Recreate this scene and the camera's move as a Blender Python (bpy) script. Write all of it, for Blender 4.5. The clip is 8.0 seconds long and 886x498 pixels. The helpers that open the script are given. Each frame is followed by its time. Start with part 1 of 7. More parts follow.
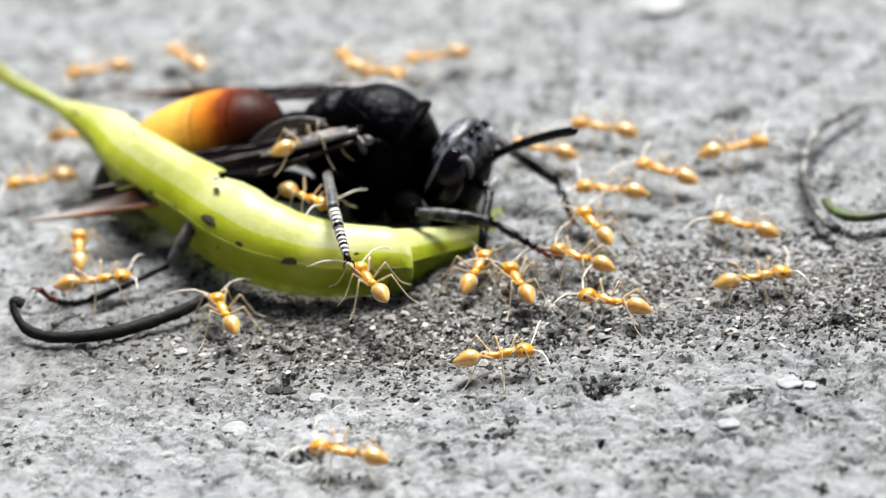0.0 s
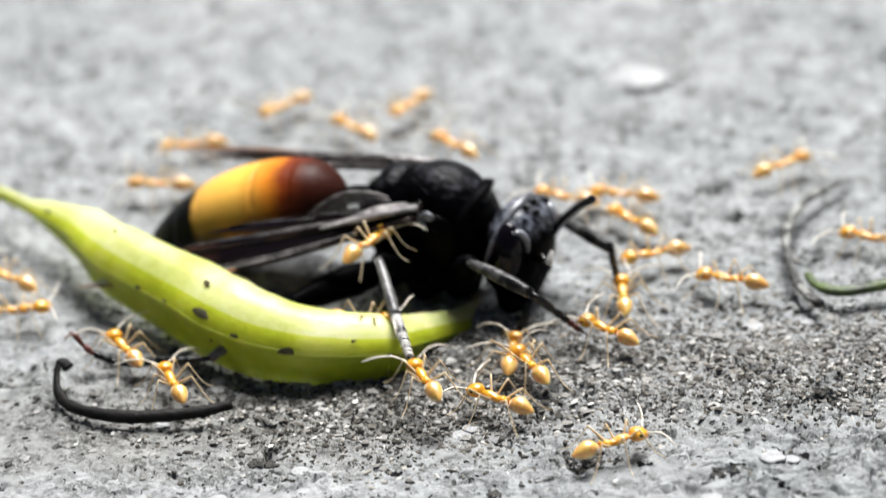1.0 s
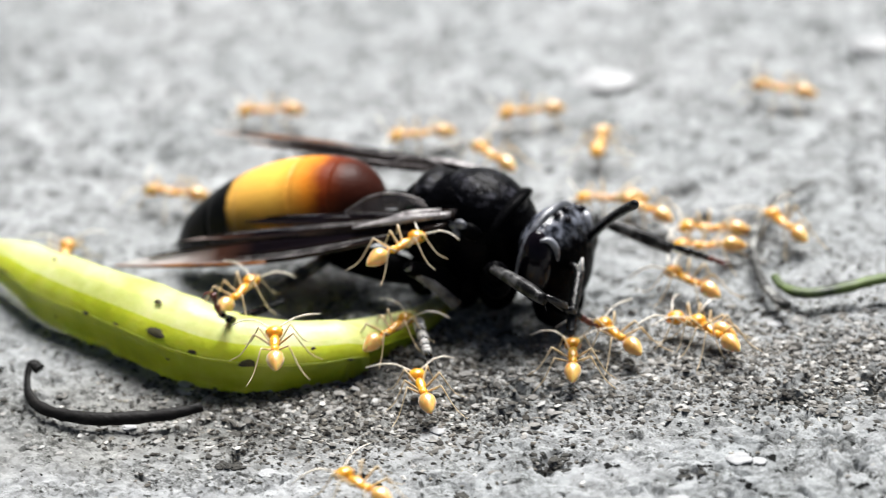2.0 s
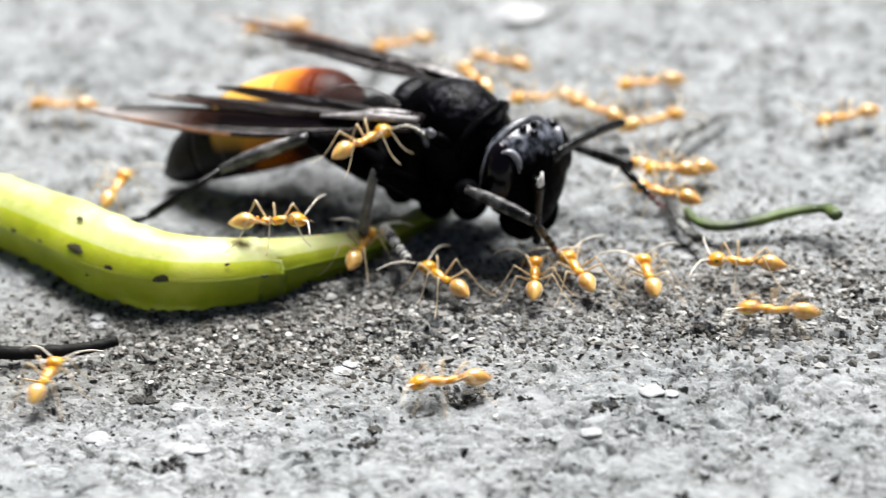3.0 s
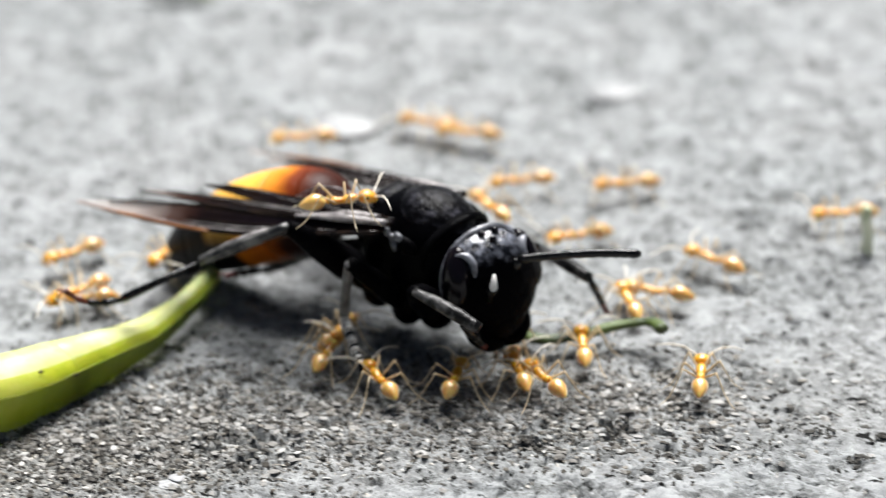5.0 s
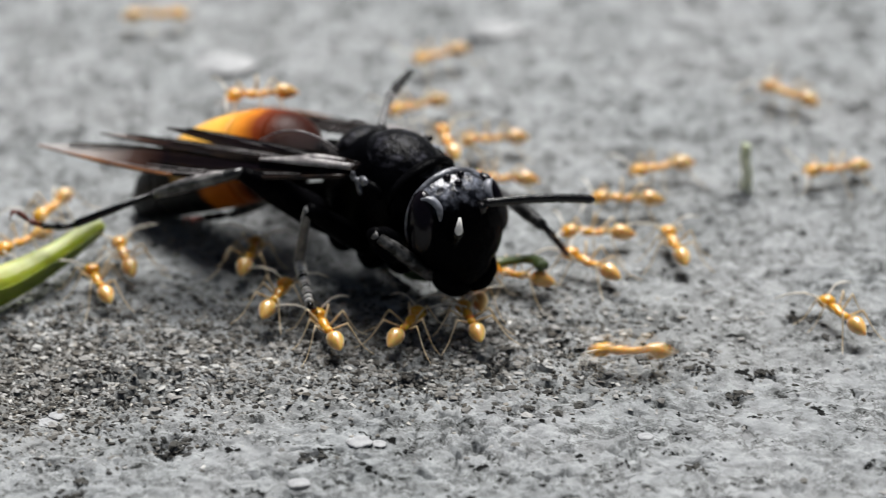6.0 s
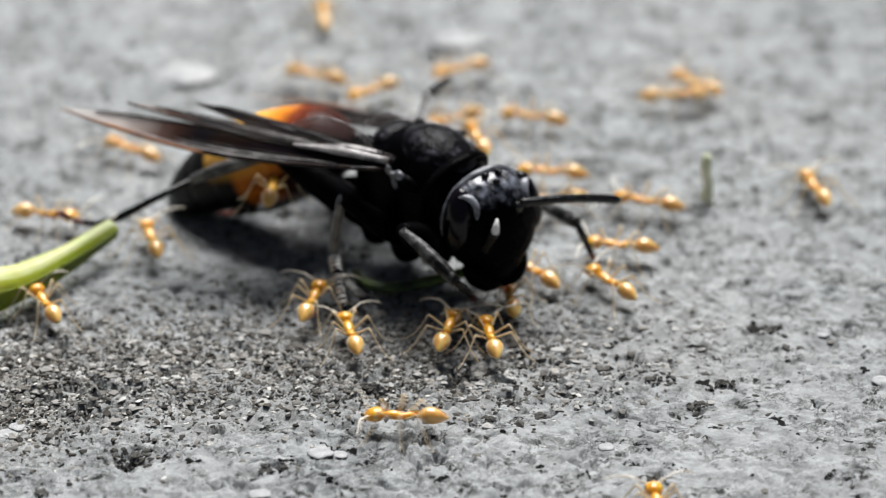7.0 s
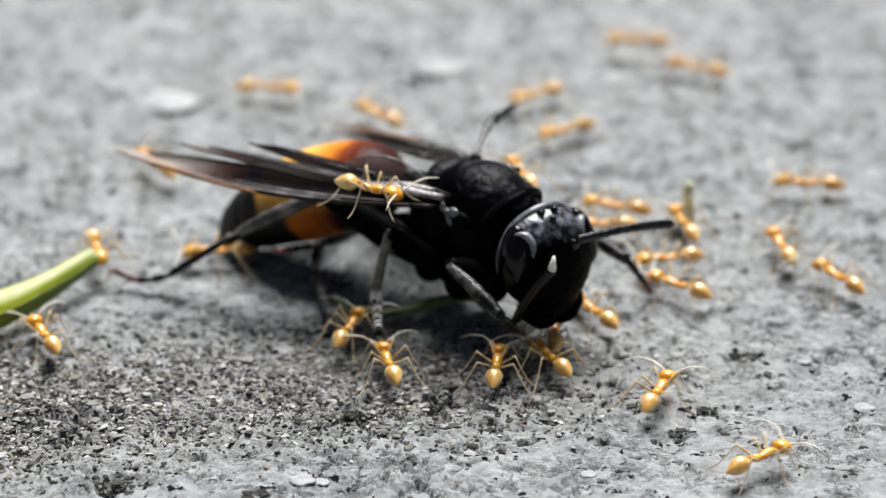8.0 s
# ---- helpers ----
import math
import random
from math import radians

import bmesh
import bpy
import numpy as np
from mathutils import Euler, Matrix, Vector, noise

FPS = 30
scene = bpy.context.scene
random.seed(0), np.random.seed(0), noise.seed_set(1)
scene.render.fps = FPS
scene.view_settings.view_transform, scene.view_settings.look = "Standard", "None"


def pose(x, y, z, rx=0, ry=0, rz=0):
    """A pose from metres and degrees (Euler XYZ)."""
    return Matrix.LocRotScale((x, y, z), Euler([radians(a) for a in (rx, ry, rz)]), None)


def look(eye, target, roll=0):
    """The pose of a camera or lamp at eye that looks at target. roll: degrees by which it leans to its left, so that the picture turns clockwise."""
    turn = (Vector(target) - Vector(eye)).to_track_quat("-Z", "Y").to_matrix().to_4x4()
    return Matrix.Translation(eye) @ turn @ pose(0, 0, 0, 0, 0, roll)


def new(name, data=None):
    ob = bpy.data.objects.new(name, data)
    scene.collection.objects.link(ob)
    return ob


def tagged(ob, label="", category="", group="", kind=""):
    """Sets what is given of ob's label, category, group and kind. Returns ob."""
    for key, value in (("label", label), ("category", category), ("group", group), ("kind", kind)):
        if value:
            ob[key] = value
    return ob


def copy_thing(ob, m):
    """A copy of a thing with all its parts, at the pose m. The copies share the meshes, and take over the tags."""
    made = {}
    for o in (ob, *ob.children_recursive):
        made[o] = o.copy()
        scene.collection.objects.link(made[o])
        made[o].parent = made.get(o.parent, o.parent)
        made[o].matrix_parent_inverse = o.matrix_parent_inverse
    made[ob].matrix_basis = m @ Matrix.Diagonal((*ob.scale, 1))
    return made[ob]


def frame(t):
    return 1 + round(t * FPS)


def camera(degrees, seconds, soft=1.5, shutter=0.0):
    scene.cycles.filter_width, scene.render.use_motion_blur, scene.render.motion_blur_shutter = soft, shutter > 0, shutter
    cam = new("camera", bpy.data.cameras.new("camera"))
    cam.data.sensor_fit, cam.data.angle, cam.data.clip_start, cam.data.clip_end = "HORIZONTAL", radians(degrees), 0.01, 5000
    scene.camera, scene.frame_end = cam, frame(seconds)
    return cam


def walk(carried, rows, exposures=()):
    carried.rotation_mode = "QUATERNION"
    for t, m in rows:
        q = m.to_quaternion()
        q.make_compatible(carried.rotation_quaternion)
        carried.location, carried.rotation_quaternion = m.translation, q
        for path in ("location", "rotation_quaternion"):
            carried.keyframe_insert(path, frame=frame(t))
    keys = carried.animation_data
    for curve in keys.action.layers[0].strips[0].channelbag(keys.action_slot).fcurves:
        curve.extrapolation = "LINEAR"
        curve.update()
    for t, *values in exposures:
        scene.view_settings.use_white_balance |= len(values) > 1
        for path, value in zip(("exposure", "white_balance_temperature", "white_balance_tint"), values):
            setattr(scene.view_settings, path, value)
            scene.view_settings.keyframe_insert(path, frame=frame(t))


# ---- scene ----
cam = camera(16, 8.0, soft=0.9, shutter=0.5)
cam.data.dof.use_dof = True
cam.data.dof.focus_distance = 0.1685
cam.data.dof.aperture_fstop = 34
walk(cam, [
    (0, pose(0, -0.16573, 0.08444, 61.973, 3.933, 7.543)),
    (0.2, pose(0, -0.16573, 0.08444, 62.168, 3.860, 7.434)),
    (0.5, pose(0, -0.16573, 0.08444, 62.523, 3.747, 7.272)),
    (1, pose(0, -0.16573, 0.08444, 63.298, 3.705, 7.311)),
    (1.2, pose(0, -0.16573, 0.08444, 63.571, 3.751, 7.445)),
    (2.3, pose(0, -0.16573, 0.08444, 63.014, 3.217, 6.312)),
    (2.5, pose(0, -0.16573, 0.08444, 62.751, 3.070, 5.989)),
    (3, pose(0, -0.16573, 0.08444, 62.013, 2.779, 5.338)),
    (3.2, pose(0, -0.16573, 0.08444, 61.899, 2.653, 5.083)),
    (3.5, pose(0, -0.16573, 0.08444, 62.095, 2.546, 4.898)),
    (3.8, pose(0, -0.16573, 0.08444, 62.665, 2.493, 4.856)),
    (4, pose(0, -0.16573, 0.08444, 62.912, 2.497, 4.889)),
    (4.4, pose(0, -0.16573, 0.08444, 63.676, 2.418, 4.814)),
    (4.5, pose(0, -0.16573, 0.08444, 63.901, 2.286, 4.573)),
    (4.7, pose(0, -0.16573, 0.08444, 64.146, 1.826, 3.673)),
    (5.8, pose(0, -0.16573, 0.08444, 62.974, 0.508, 0.997)),
    (6, pose(0, -0.16573, 0.08444, 62.807, 0.323, 0.631)),
    (6.2, pose(0, -0.16573, 0.08444, 62.744, 0.215, 0.420)),
    (6.5, pose(0, -0.16573, 0.08444, 62.733, 0.103, 0.201)),
    (7, pose(0, -0.16573, 0.08444, 63.000, -0.000, 0.000)),
    (7.5, pose(0, -0.16573, 0.08444, 63.236, -0.102, -0.202)),
    (7.8, pose(0, -0.16573, 0.08444, 63.401, -0.134, -0.266)),
    (8, pose(0, -0.16573, 0.08444, 63.493, -0.148, -0.293)),
], exposures=[(0, 0.93), (2.5, 1.06), (4.7, 1.12), (5.8, 0.46), (7, 0.60), (8, 0.70)])

SUN_TURN = 10
# ---- light ----
world = bpy.data.worlds.new("sky")
scene.world = world
world.use_nodes = True
sky_nodes = world.node_tree.nodes
sky_tex = sky_nodes.new("ShaderNodeTexSky")
sky_tex.sky_type = "NISHITA"
sky_tex.sun_disc = False
sky_tex.sun_elevation = radians(62)
sky_tex.sun_rotation = radians(SUN_TURN)
sky_tex.air_density = 1.0
sky_tex.dust_density = 4.0
sky_back = sky_nodes["Background"]
sky_back.inputs["Strength"].default_value = 0.019
world.node_tree.links.new(sky_tex.outputs[0], sky_back.inputs["Color"])

sun = new("sun", bpy.data.lights.new("sun", "SUN"))
sun.data.energy = 4.75
sun.data.angle = radians(34)
sun.data.color = (1.0, 0.99, 0.985)
# light from above and a little behind the wasp
sun.matrix_world = look((0.2 * math.sin(radians(SUN_TURN)), 0.2 * math.cos(radians(SUN_TURN)), 0.2 * math.tan(radians(62))), (0, 0, 0))

MM = 0.001


def P(x, y, z, rx=0, ry=0, rz=0):
    """A pose from millimetres and degrees."""
    return pose(x * MM, y * MM, z * MM, rx, ry, rz)


# ---- materials ----
def material(name, rough=0.5, metal=0.0, **more):
    m = bpy.data.materials.new(name)
    m.use_nodes = True
    b = m.node_tree.nodes["Principled BSDF"]
    b.inputs["Roughness"].default_value = rough
    b.inputs["Metallic"].default_value = metal
    for key, value in more.items():
        b.inputs[key.replace("_", " ")].default_value = value
    return m, m.node_tree.nodes, m.node_tree.links, b


def ramp(nodes, stops):
    r = nodes.new("ShaderNodeValToRGB")
    e = r.color_ramp.elements
    while len(e) < len(stops):
        e.new(0.5)
    for el, (at, c) in zip(e, stops):
        el.position, el.color = at, (*c, 1)
    return r


def noise_at(nodes, links, scale, detail=4.0, rough=0.55, space="Object"):
    tc = nodes.new("ShaderNodeTexCoord")
    n = nodes.new("ShaderNodeTexNoise")
    n.inputs["Scale"].default_value = scale
    n.inputs["Detail"].default_value = detail
    n.inputs["Roughness"].default_value = rough
    links.new(tc.outputs[space], n.inputs["Vector"])
    return n


def bump(nodes, links, height, bsdf, distance, strength=1.0):
    b = nodes.new("ShaderNodeBump")
    b.inputs["Distance"].default_value = distance
    b.inputs["Strength"].default_value = strength
    links.new(height, b.inputs["Height"])
    links.new(b.outputs[0], bsdf.inputs["Normal"])
    return b


def mottled(name, dark, light, scale, rough=0.5, lo=0.35, hi=0.65, bump_mm=0.02, bump_scale=None, **more):
    """A colour that wanders between two tones, with a fine relief."""
    m, nodes, links, b = material(name, rough, **more)
    n = noise_at(nodes, links, scale)
    r = ramp(nodes, [(lo, dark), (hi, light)])
    links.new(n.outputs["Fac"], r.inputs[0])
    links.new(r.outputs[0], b.inputs["Base Color"])
    n2 = noise_at(nodes, links, bump_scale or scale * 5)
    bump(nodes, links, n2.outputs["Fac"], b, bump_mm * MM)
    return m


def concrete():
    m, nodes, links, b = material("concrete", 0.9, Specular_IOR_Level=0.15)
    big = noise_at(nodes, links, 90, 4)
    mid = noise_at(nodes, links, 900, 6, 0.65)
    tc = nodes.new("ShaderNodeTexCoord")
    bend = nodes.new("ShaderNodeMixRGB")
    bend.blend_type = "LINEAR_LIGHT"
    bend.inputs[0].default_value = 0.0012
    warp = noise_at(nodes, links, 1300, 4, 0.6)
    links.new(tc.outputs["Object"], bend.inputs[1])
    links.new(warp.outputs["Color"], bend.inputs[2])
    cell = nodes.new("ShaderNodeTexVoronoi")
    cell.inputs["Scale"].default_value = 1300
    links.new(bend.outputs[0], cell.inputs["Vector"])
    joint = nodes.new("ShaderNodeTexVoronoi")
    joint.feature = "DISTANCE_TO_EDGE"
    joint.inputs["Scale"].default_value = 850
    links.new(bend.outputs[0], joint.inputs["Vector"])
    seam = ramp(nodes, [(0.0, (0.40, 0.40, 0.39)), (0.07, (0.72, 0.72, 0.71)), (0.16, (1.0, 1.0, 1.0))])
    links.new(joint.outputs["Distance"], seam.inputs[0])
    where = ramp(nodes, [(0.43, (0.0, 0.0, 0.0)), (0.56, (1.0, 1.0, 1.0))])
    links.new(noise_at(nodes, links, 380, 3).outputs["Fac"], where.inputs[0])
    base = ramp(nodes, [(0.30, (0.25, 0.258, 0.261)), (0.5, (0.36, 0.371, 0.375)), (0.70, (0.42, 0.431, 0.435))])
    links.new(mid.outputs["Fac"], base.inputs[0])
    tint = ramp(nodes, [(0.35, (0.86, 0.875, 0.875)), (0.65, (1.0, 1.0, 1.0))])
    links.new(big.outputs["Fac"], tint.inputs[0])
    grain = ramp(nodes, [(0.0, (0.72, 0.71, 0.70)), (0.45, (0.98, 0.98, 0.98)), (1.0, (1.14, 1.14, 1.13))])
    links.new(cell.outputs["Color"], grain.inputs[0])
    m1 = nodes.new("ShaderNodeMixRGB")
    m1.blend_type = "MULTIPLY"
    m1.inputs[0].default_value = 1.0
    links.new(base.outputs[0], m1.inputs[1])
    links.new(tint.outputs[0], m1.inputs[2])
    m2 = nodes.new("ShaderNodeMixRGB")
    m2.blend_type = "MULTIPLY"
    m2.inputs[0].default_value = 1.0
    links.new(m1.outputs[0], m2.inputs[1])
    links.new(grain.outputs[0], m2.inputs[2])
    specks = noise_at(nodes, links, 800, 6, 0.62)
    dirt = ramp(nodes, [(0.352, (0.02, 0.02, 0.018)), (0.38, (1.0, 1.0, 1.0))])
    links.new(specks.outputs["Fac"], dirt.inputs[0])
    m3 = nodes.new("ShaderNodeMixRGB")
    m3.blend_type = "MULTIPLY"
    m3.inputs[0].default_value = 1.0
    links.new(m2.outputs[0], m3.inputs[1])
    links.new(dirt.outputs[0], m3.inputs[2])
    m4 = nodes.new("ShaderNodeMixRGB")
    m4.blend_type = "MULTIPLY"
    links.new(where.outputs[0], m4.inputs[0])
    links.new(m3.outputs[0], m4.inputs[1])
    links.new(seam.outputs[0], m4.inputs[2])
    pepper = ramp(nodes, [(0.35, (0.16, 0.16, 0.15)), (0.41, (1.0, 1.0, 1.0))])
    links.new(noise_at(nodes, links, 1900, 3, 0.5).outputs["Fac"], pepper.inputs[0])
    m5 = nodes.new("ShaderNodeMixRGB")
    m5.blend_type = "MULTIPLY"
    links.new(where.outputs[0], m5.inputs[0])
    links.new(m4.outputs[0], m5.inputs[1])
    links.new(pepper.outputs[0], m5.inputs[2])
    # a streak of dark loose dirt across the slab
    sep = nodes.new("ShaderNodeSeparateXYZ")
    links.new(tc.outputs["Object"], sep.inputs[0])
    slant = nodes.new("ShaderNodeMath")
    slant.operation = "MULTIPLY_ADD"
    slant.inputs[1].default_value = -0.15
    links.new(sep.outputs[0], slant.inputs[0])
    links.new(sep.outputs[1], slant.inputs[2])
    ragged = nodes.new("ShaderNodeMath")
    ragged.operation = "MULTIPLY_ADD"
    ragged.inputs[1].default_value = 9 * MM
    links.new(noise_at(nodes, links, 260, 6, 0.7).outputs["Fac"], ragged.inputs[0])
    links.new(slant.outputs[0], ragged.inputs[2])
    across = nodes.new("ShaderNodeMapRange")
    across.inputs["From Min"].default_value = -17 * MM
    across.inputs["From Max"].default_value = -1 * MM
    links.new(ragged.outputs[0], across.inputs["Value"])
    streak = ramp(nodes, [(0.0, (0.0, 0.0, 0.0)), (0.32, (1.0, 1.0, 1.0)), (0.66, (1.0, 1.0, 1.0)), (1.0, (0.0, 0.0, 0.0))])
    links.new(across.outputs[0], streak.inputs[0])
    length = nodes.new("ShaderNodeMapRange")
    length.inputs["From Min"].default_value = -60 * MM
    length.inputs["From Max"].default_value = 24 * MM
    links.new(sep.outputs[0], length.inputs["Value"])
    ends = ramp(nodes, [(0.0, (0.0, 0.0, 0.0)), (0.22, (1.0, 1.0, 1.0)), (0.40, (1.0, 1.0, 1.0)), (0.52, (0.4, 0.4, 0.4)), (0.84, (0.4, 0.4, 0.4)), (1.0, (0.0, 0.0, 0.0))])
    links.new(length.outputs[0], ends.inputs[0])
    both = nodes.new("ShaderNodeMath")
    both.operation = "MULTIPLY"
    links.new(streak.outputs[0], both.inputs[0])
    links.new(ends.outputs[0], both.inputs[1])
    m6 = nodes.new("ShaderNodeMixRGB")
    m6.blend_type = "MULTIPLY"
    m6.inputs[2].default_value = (0.71, 0.69, 0.65, 1)
    links.new(both.outputs[0], m6.inputs[0])
    links.new(m5.outputs[0], m6.inputs[1])
    links.new(m6.outputs[0], b.inputs["Base Color"])
    fine = noise_at(nodes, links, 2000, 7, 0.75)
    bump(nodes, links, fine.outputs["Fac"], b, 0.30 * MM, 0.8)
    return m


def grain_material():
    m, nodes, links, b = material("grit", 0.8)
    geo = nodes.new("ShaderNodeNewGeometry")
    r = ramp(nodes, [(0.0, (0.015, 0.014, 0.011)), (0.25, (0.075, 0.07, 0.06)), (0.6, (0.19, 0.183, 0.168)), (0.9, (0.31, 0.305, 0.29)), (1.0, (0.42, 0.42, 0.40))])
    links.new(geo.outputs["Random Per Island"], r.inputs[0])
    links.new(r.outputs[0], b.inputs["Base Color"])
    n = noise_at(nodes, links, 3000)
    bump(nodes, links, n.outputs["Fac"], b, 0.08 * MM)
    return m


CONCRETE = concrete()
GRIT = grain_material()
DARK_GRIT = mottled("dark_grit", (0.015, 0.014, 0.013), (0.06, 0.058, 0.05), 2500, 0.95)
PALE_STONE = mottled("pale_stone", (0.29, 0.295, 0.30), (0.43, 0.435, 0.435), 900, 0.85, bump_mm=0.12)
CHITIN = mottled("black_chitin", (0.0006, 0.0006, 0.0008), (0.0018, 0.0018, 0.0024), 900, 0.24, bump_mm=0.06, bump_scale=3600, Specular_IOR_Level=0.022)
CHITIN_DULL = mottled("dull_black_chitin", (0.0008, 0.0008, 0.001), (0.003, 0.003, 0.0035), 700, 0.3, bump_mm=0.07, bump_scale=3000, Specular_IOR_Level=0.010)
# the paler specks paint grainy glints onto the back
SCUTUM = mottled("downy_back_chitin", (0.001, 0.001, 0.0016), (0.05, 0.05, 0.062), 2000, 0.34, lo=0.5, hi=0.8, bump_mm=0.12, bump_scale=2800, Specular_IOR_Level=0.07)
# pale tone for painted glints on the head; the wing-base plates share it
PALE_GLINT = mottled("eye_rim", (0.05, 0.052, 0.06), (0.24, 0.25, 0.28), 1500, 0.3, bump_mm=0.02, Specular_IOR_Level=0.7)
EYE = mottled("compound_eye", (0.002, 0.002, 0.003), (0.006, 0.004, 0.006), 500, 0.14, bump_mm=0.004, bump_scale=9000, Specular_IOR_Level=0.2)
LEG = mottled("leg_chitin", (0.001, 0.001, 0.001), (0.012, 0.011, 0.011), 2600, 0.22, lo=0.5, hi=0.8, bump_mm=0.05, bump_scale=6000, Specular_IOR_Level=0.34)
TIBIA = mottled("downy_leg_chitin", (0.03, 0.03, 0.03), (0.20, 0.197, 0.193), 1500, 0.3, lo=0.3, hi=0.7, bump_mm=0.04, bump_scale=6000, Specular_IOR_Level=0.5, Sheen_Weight=0.4, Sheen_Roughness=0.3)
HIND_TIBIA = mottled("hind_leg_chitin", (0.006, 0.006, 0.006), (0.30, 0.295, 0.28), 700, 0.3, lo=0.42, hi=0.75, bump_mm=0.03, bump_scale=5000, Specular_IOR_Level=0.6)
FRONT_TIBIA = mottled("front_leg_chitin", (0.002, 0.002, 0.002), (0.17, 0.168, 0.165), 1500, 0.34, lo=0.45, hi=0.8, bump_mm=0.06, bump_scale=4000, Specular_IOR_Level=0.22)
RUST = mottled("rust_chitin", (0.05, 0.008, 0.006), (0.16, 0.03, 0.015), 1500, 0.35)
# pale hair bands, and the cap that stands in for the antenna's glint
PALE_HAIR_GLINT = mottled("pale_hair", (0.62, 0.60, 0.57), (0.86, 0.84, 0.80), 2500, 0.5)
# wing folds, and pale strips that stand in for gloss on wing and shin
FOLD_GLOSS = mottled("silvery_fold", (0.10, 0.09, 0.09), (0.46, 0.43, 0.42), 1200, 0.3, lo=0.4, hi=0.7, bump_mm=0.05, Specular_IOR_Level=0.6)
LOBE = mottled("smoky_lobe", (0.10, 0.085, 0.08), (0.42, 0.38, 0.37), 500, 0.3, bump_mm=0.04, Alpha=0.3)
AMBER_VEIN = mottled("amber_wing_margin", (0.10, 0.03, 0.008), (0.34, 0.13, 0.03), 500, 0.3)
VEIN = mottled("wing_vein", (0.004, 0.003, 0.003), (0.02, 0.012, 0.008), 800, 0.25, Specular_IOR_Level=0.16)
ANT = mottled("ant_amber", (0.60, 0.26, 0.004), (0.86, 0.51, 0.04), 1300, 0.32, Coat_Weight=0.6, Coat_Roughness=0.28, bump_mm=0.01, bump_scale=8000, Subsurface_Weight=0.35, Subsurface_Scale=0.0006)
ANT_GASTER = mottled("ant_gaster", (0.52, 0.22, 0.008), (0.86, 0.58, 0.14), 1000, 0.36, bump_mm=0.006, bump_scale=8000, Specular_IOR_Level=1.0, Sheen_Weight=0.5, Sheen_Roughness=0.4, Coat_Weight=1.0, Coat_Roughness=0.28, Subsurface_Weight=0.35, Subsurface_Scale=0.0006)
ANT_LEG = mottled("ant_leg", (0.58, 0.42, 0.22), (0.78, 0.66, 0.46), 900, 0.35)
ANT_FEELER = mottled("ant_feeler", (0.74, 0.66, 0.52), (0.88, 0.84, 0.76), 900, 0.35)
ANT_EYE = mottled("ant_eye", (0.01, 0.008, 0.006), (0.03, 0.02, 0.015), 900, 0.25)
BARK = mottled("black_bark", (0.003, 0.003, 0.003), (0.010, 0.009, 0.008), 900, 0.6, Specular_IOR_Level=0.15, bump_mm=0.08, bump_scale=2500)
GREEN_TWIG = mottled("green_twig", (0.012, 0.022, 0.005), (0.10, 0.15, 0.03), 600, 0.5, bump_mm=0.05)
GREY_TWIG = mottled("grey_twig", (0.02, 0.02, 0.018), (0.30, 0.30, 0.28), 900, 0.7, lo=0.45, hi=0.6, bump_mm=0.1)
STALK = mottled("pale_stalk", (0.60, 0.66, 0.42), (0.85, 0.87, 0.74), 500, 0.5)


def soil_material():
    m, nodes, links, b = material("sandy_dirt", 0.9)
    geo = nodes.new("ShaderNodeNewGeometry")
    r = ramp(nodes, [(0.0, (0.008, 0.007, 0.005)), (0.45, (0.040, 0.035, 0.027)), (0.72, (0.13, 0.118, 0.098)), (0.9, (0.34, 0.32, 0.28)), (1.0, (0.6, 0.59, 0.56))])
    links.new(geo.outputs["Random Per Island"], r.inputs[0])
    links.new(r.outputs[0], b.inputs["Base Color"])
    return m


SOIL = soil_material()


def leaf_material(name, fresh, dark, tones=((0.42, 0.50, 0.01), (0.62, 0.68, 0.03), (0.76, 0.79, 0.14))):
    """Yellow-green, turning to a deep green between two places along the leaf."""
    m, nodes, links, b = material(name, 0.42, Specular_IOR_Level=0.45, Subsurface_Weight=0.2, Subsurface_Scale=0.001)
    n = noise_at(nodes, links, 260, 5, 0.6)
    r = ramp(nodes, list(zip((0.3, 0.5, 0.72), tones)))
    links.new(n.outputs["Fac"], r.inputs[0])
    tc = nodes.new("ShaderNodeTexCoord")
    sep = nodes.new("ShaderNodeSeparateXYZ")
    links.new(tc.outputs["Object"], sep.inputs[0])
    along = nodes.new("ShaderNodeMapRange")
    along.inputs["From Min"].default_value = fresh * MM
    along.inputs["From Max"].default_value = dark * MM
    links.new(sep.outputs[0], along.inputs["Value"])
    mix = nodes.new("ShaderNodeMixRGB")
    mix.inputs[2].default_value = (0.12, 0.18, 0.012, 1)
    links.new(along.outputs[0], mix.inputs[0])
    links.new(r.outputs[0], mix.inputs[1])
    links.new(mix.outputs[0], b.inputs["Base Color"])
    n2 = noise_at(nodes, links, 1800, 4)
    bump(nodes, links, n2.outputs["Fac"], b, 0.05 * MM, 0.7)
    return m


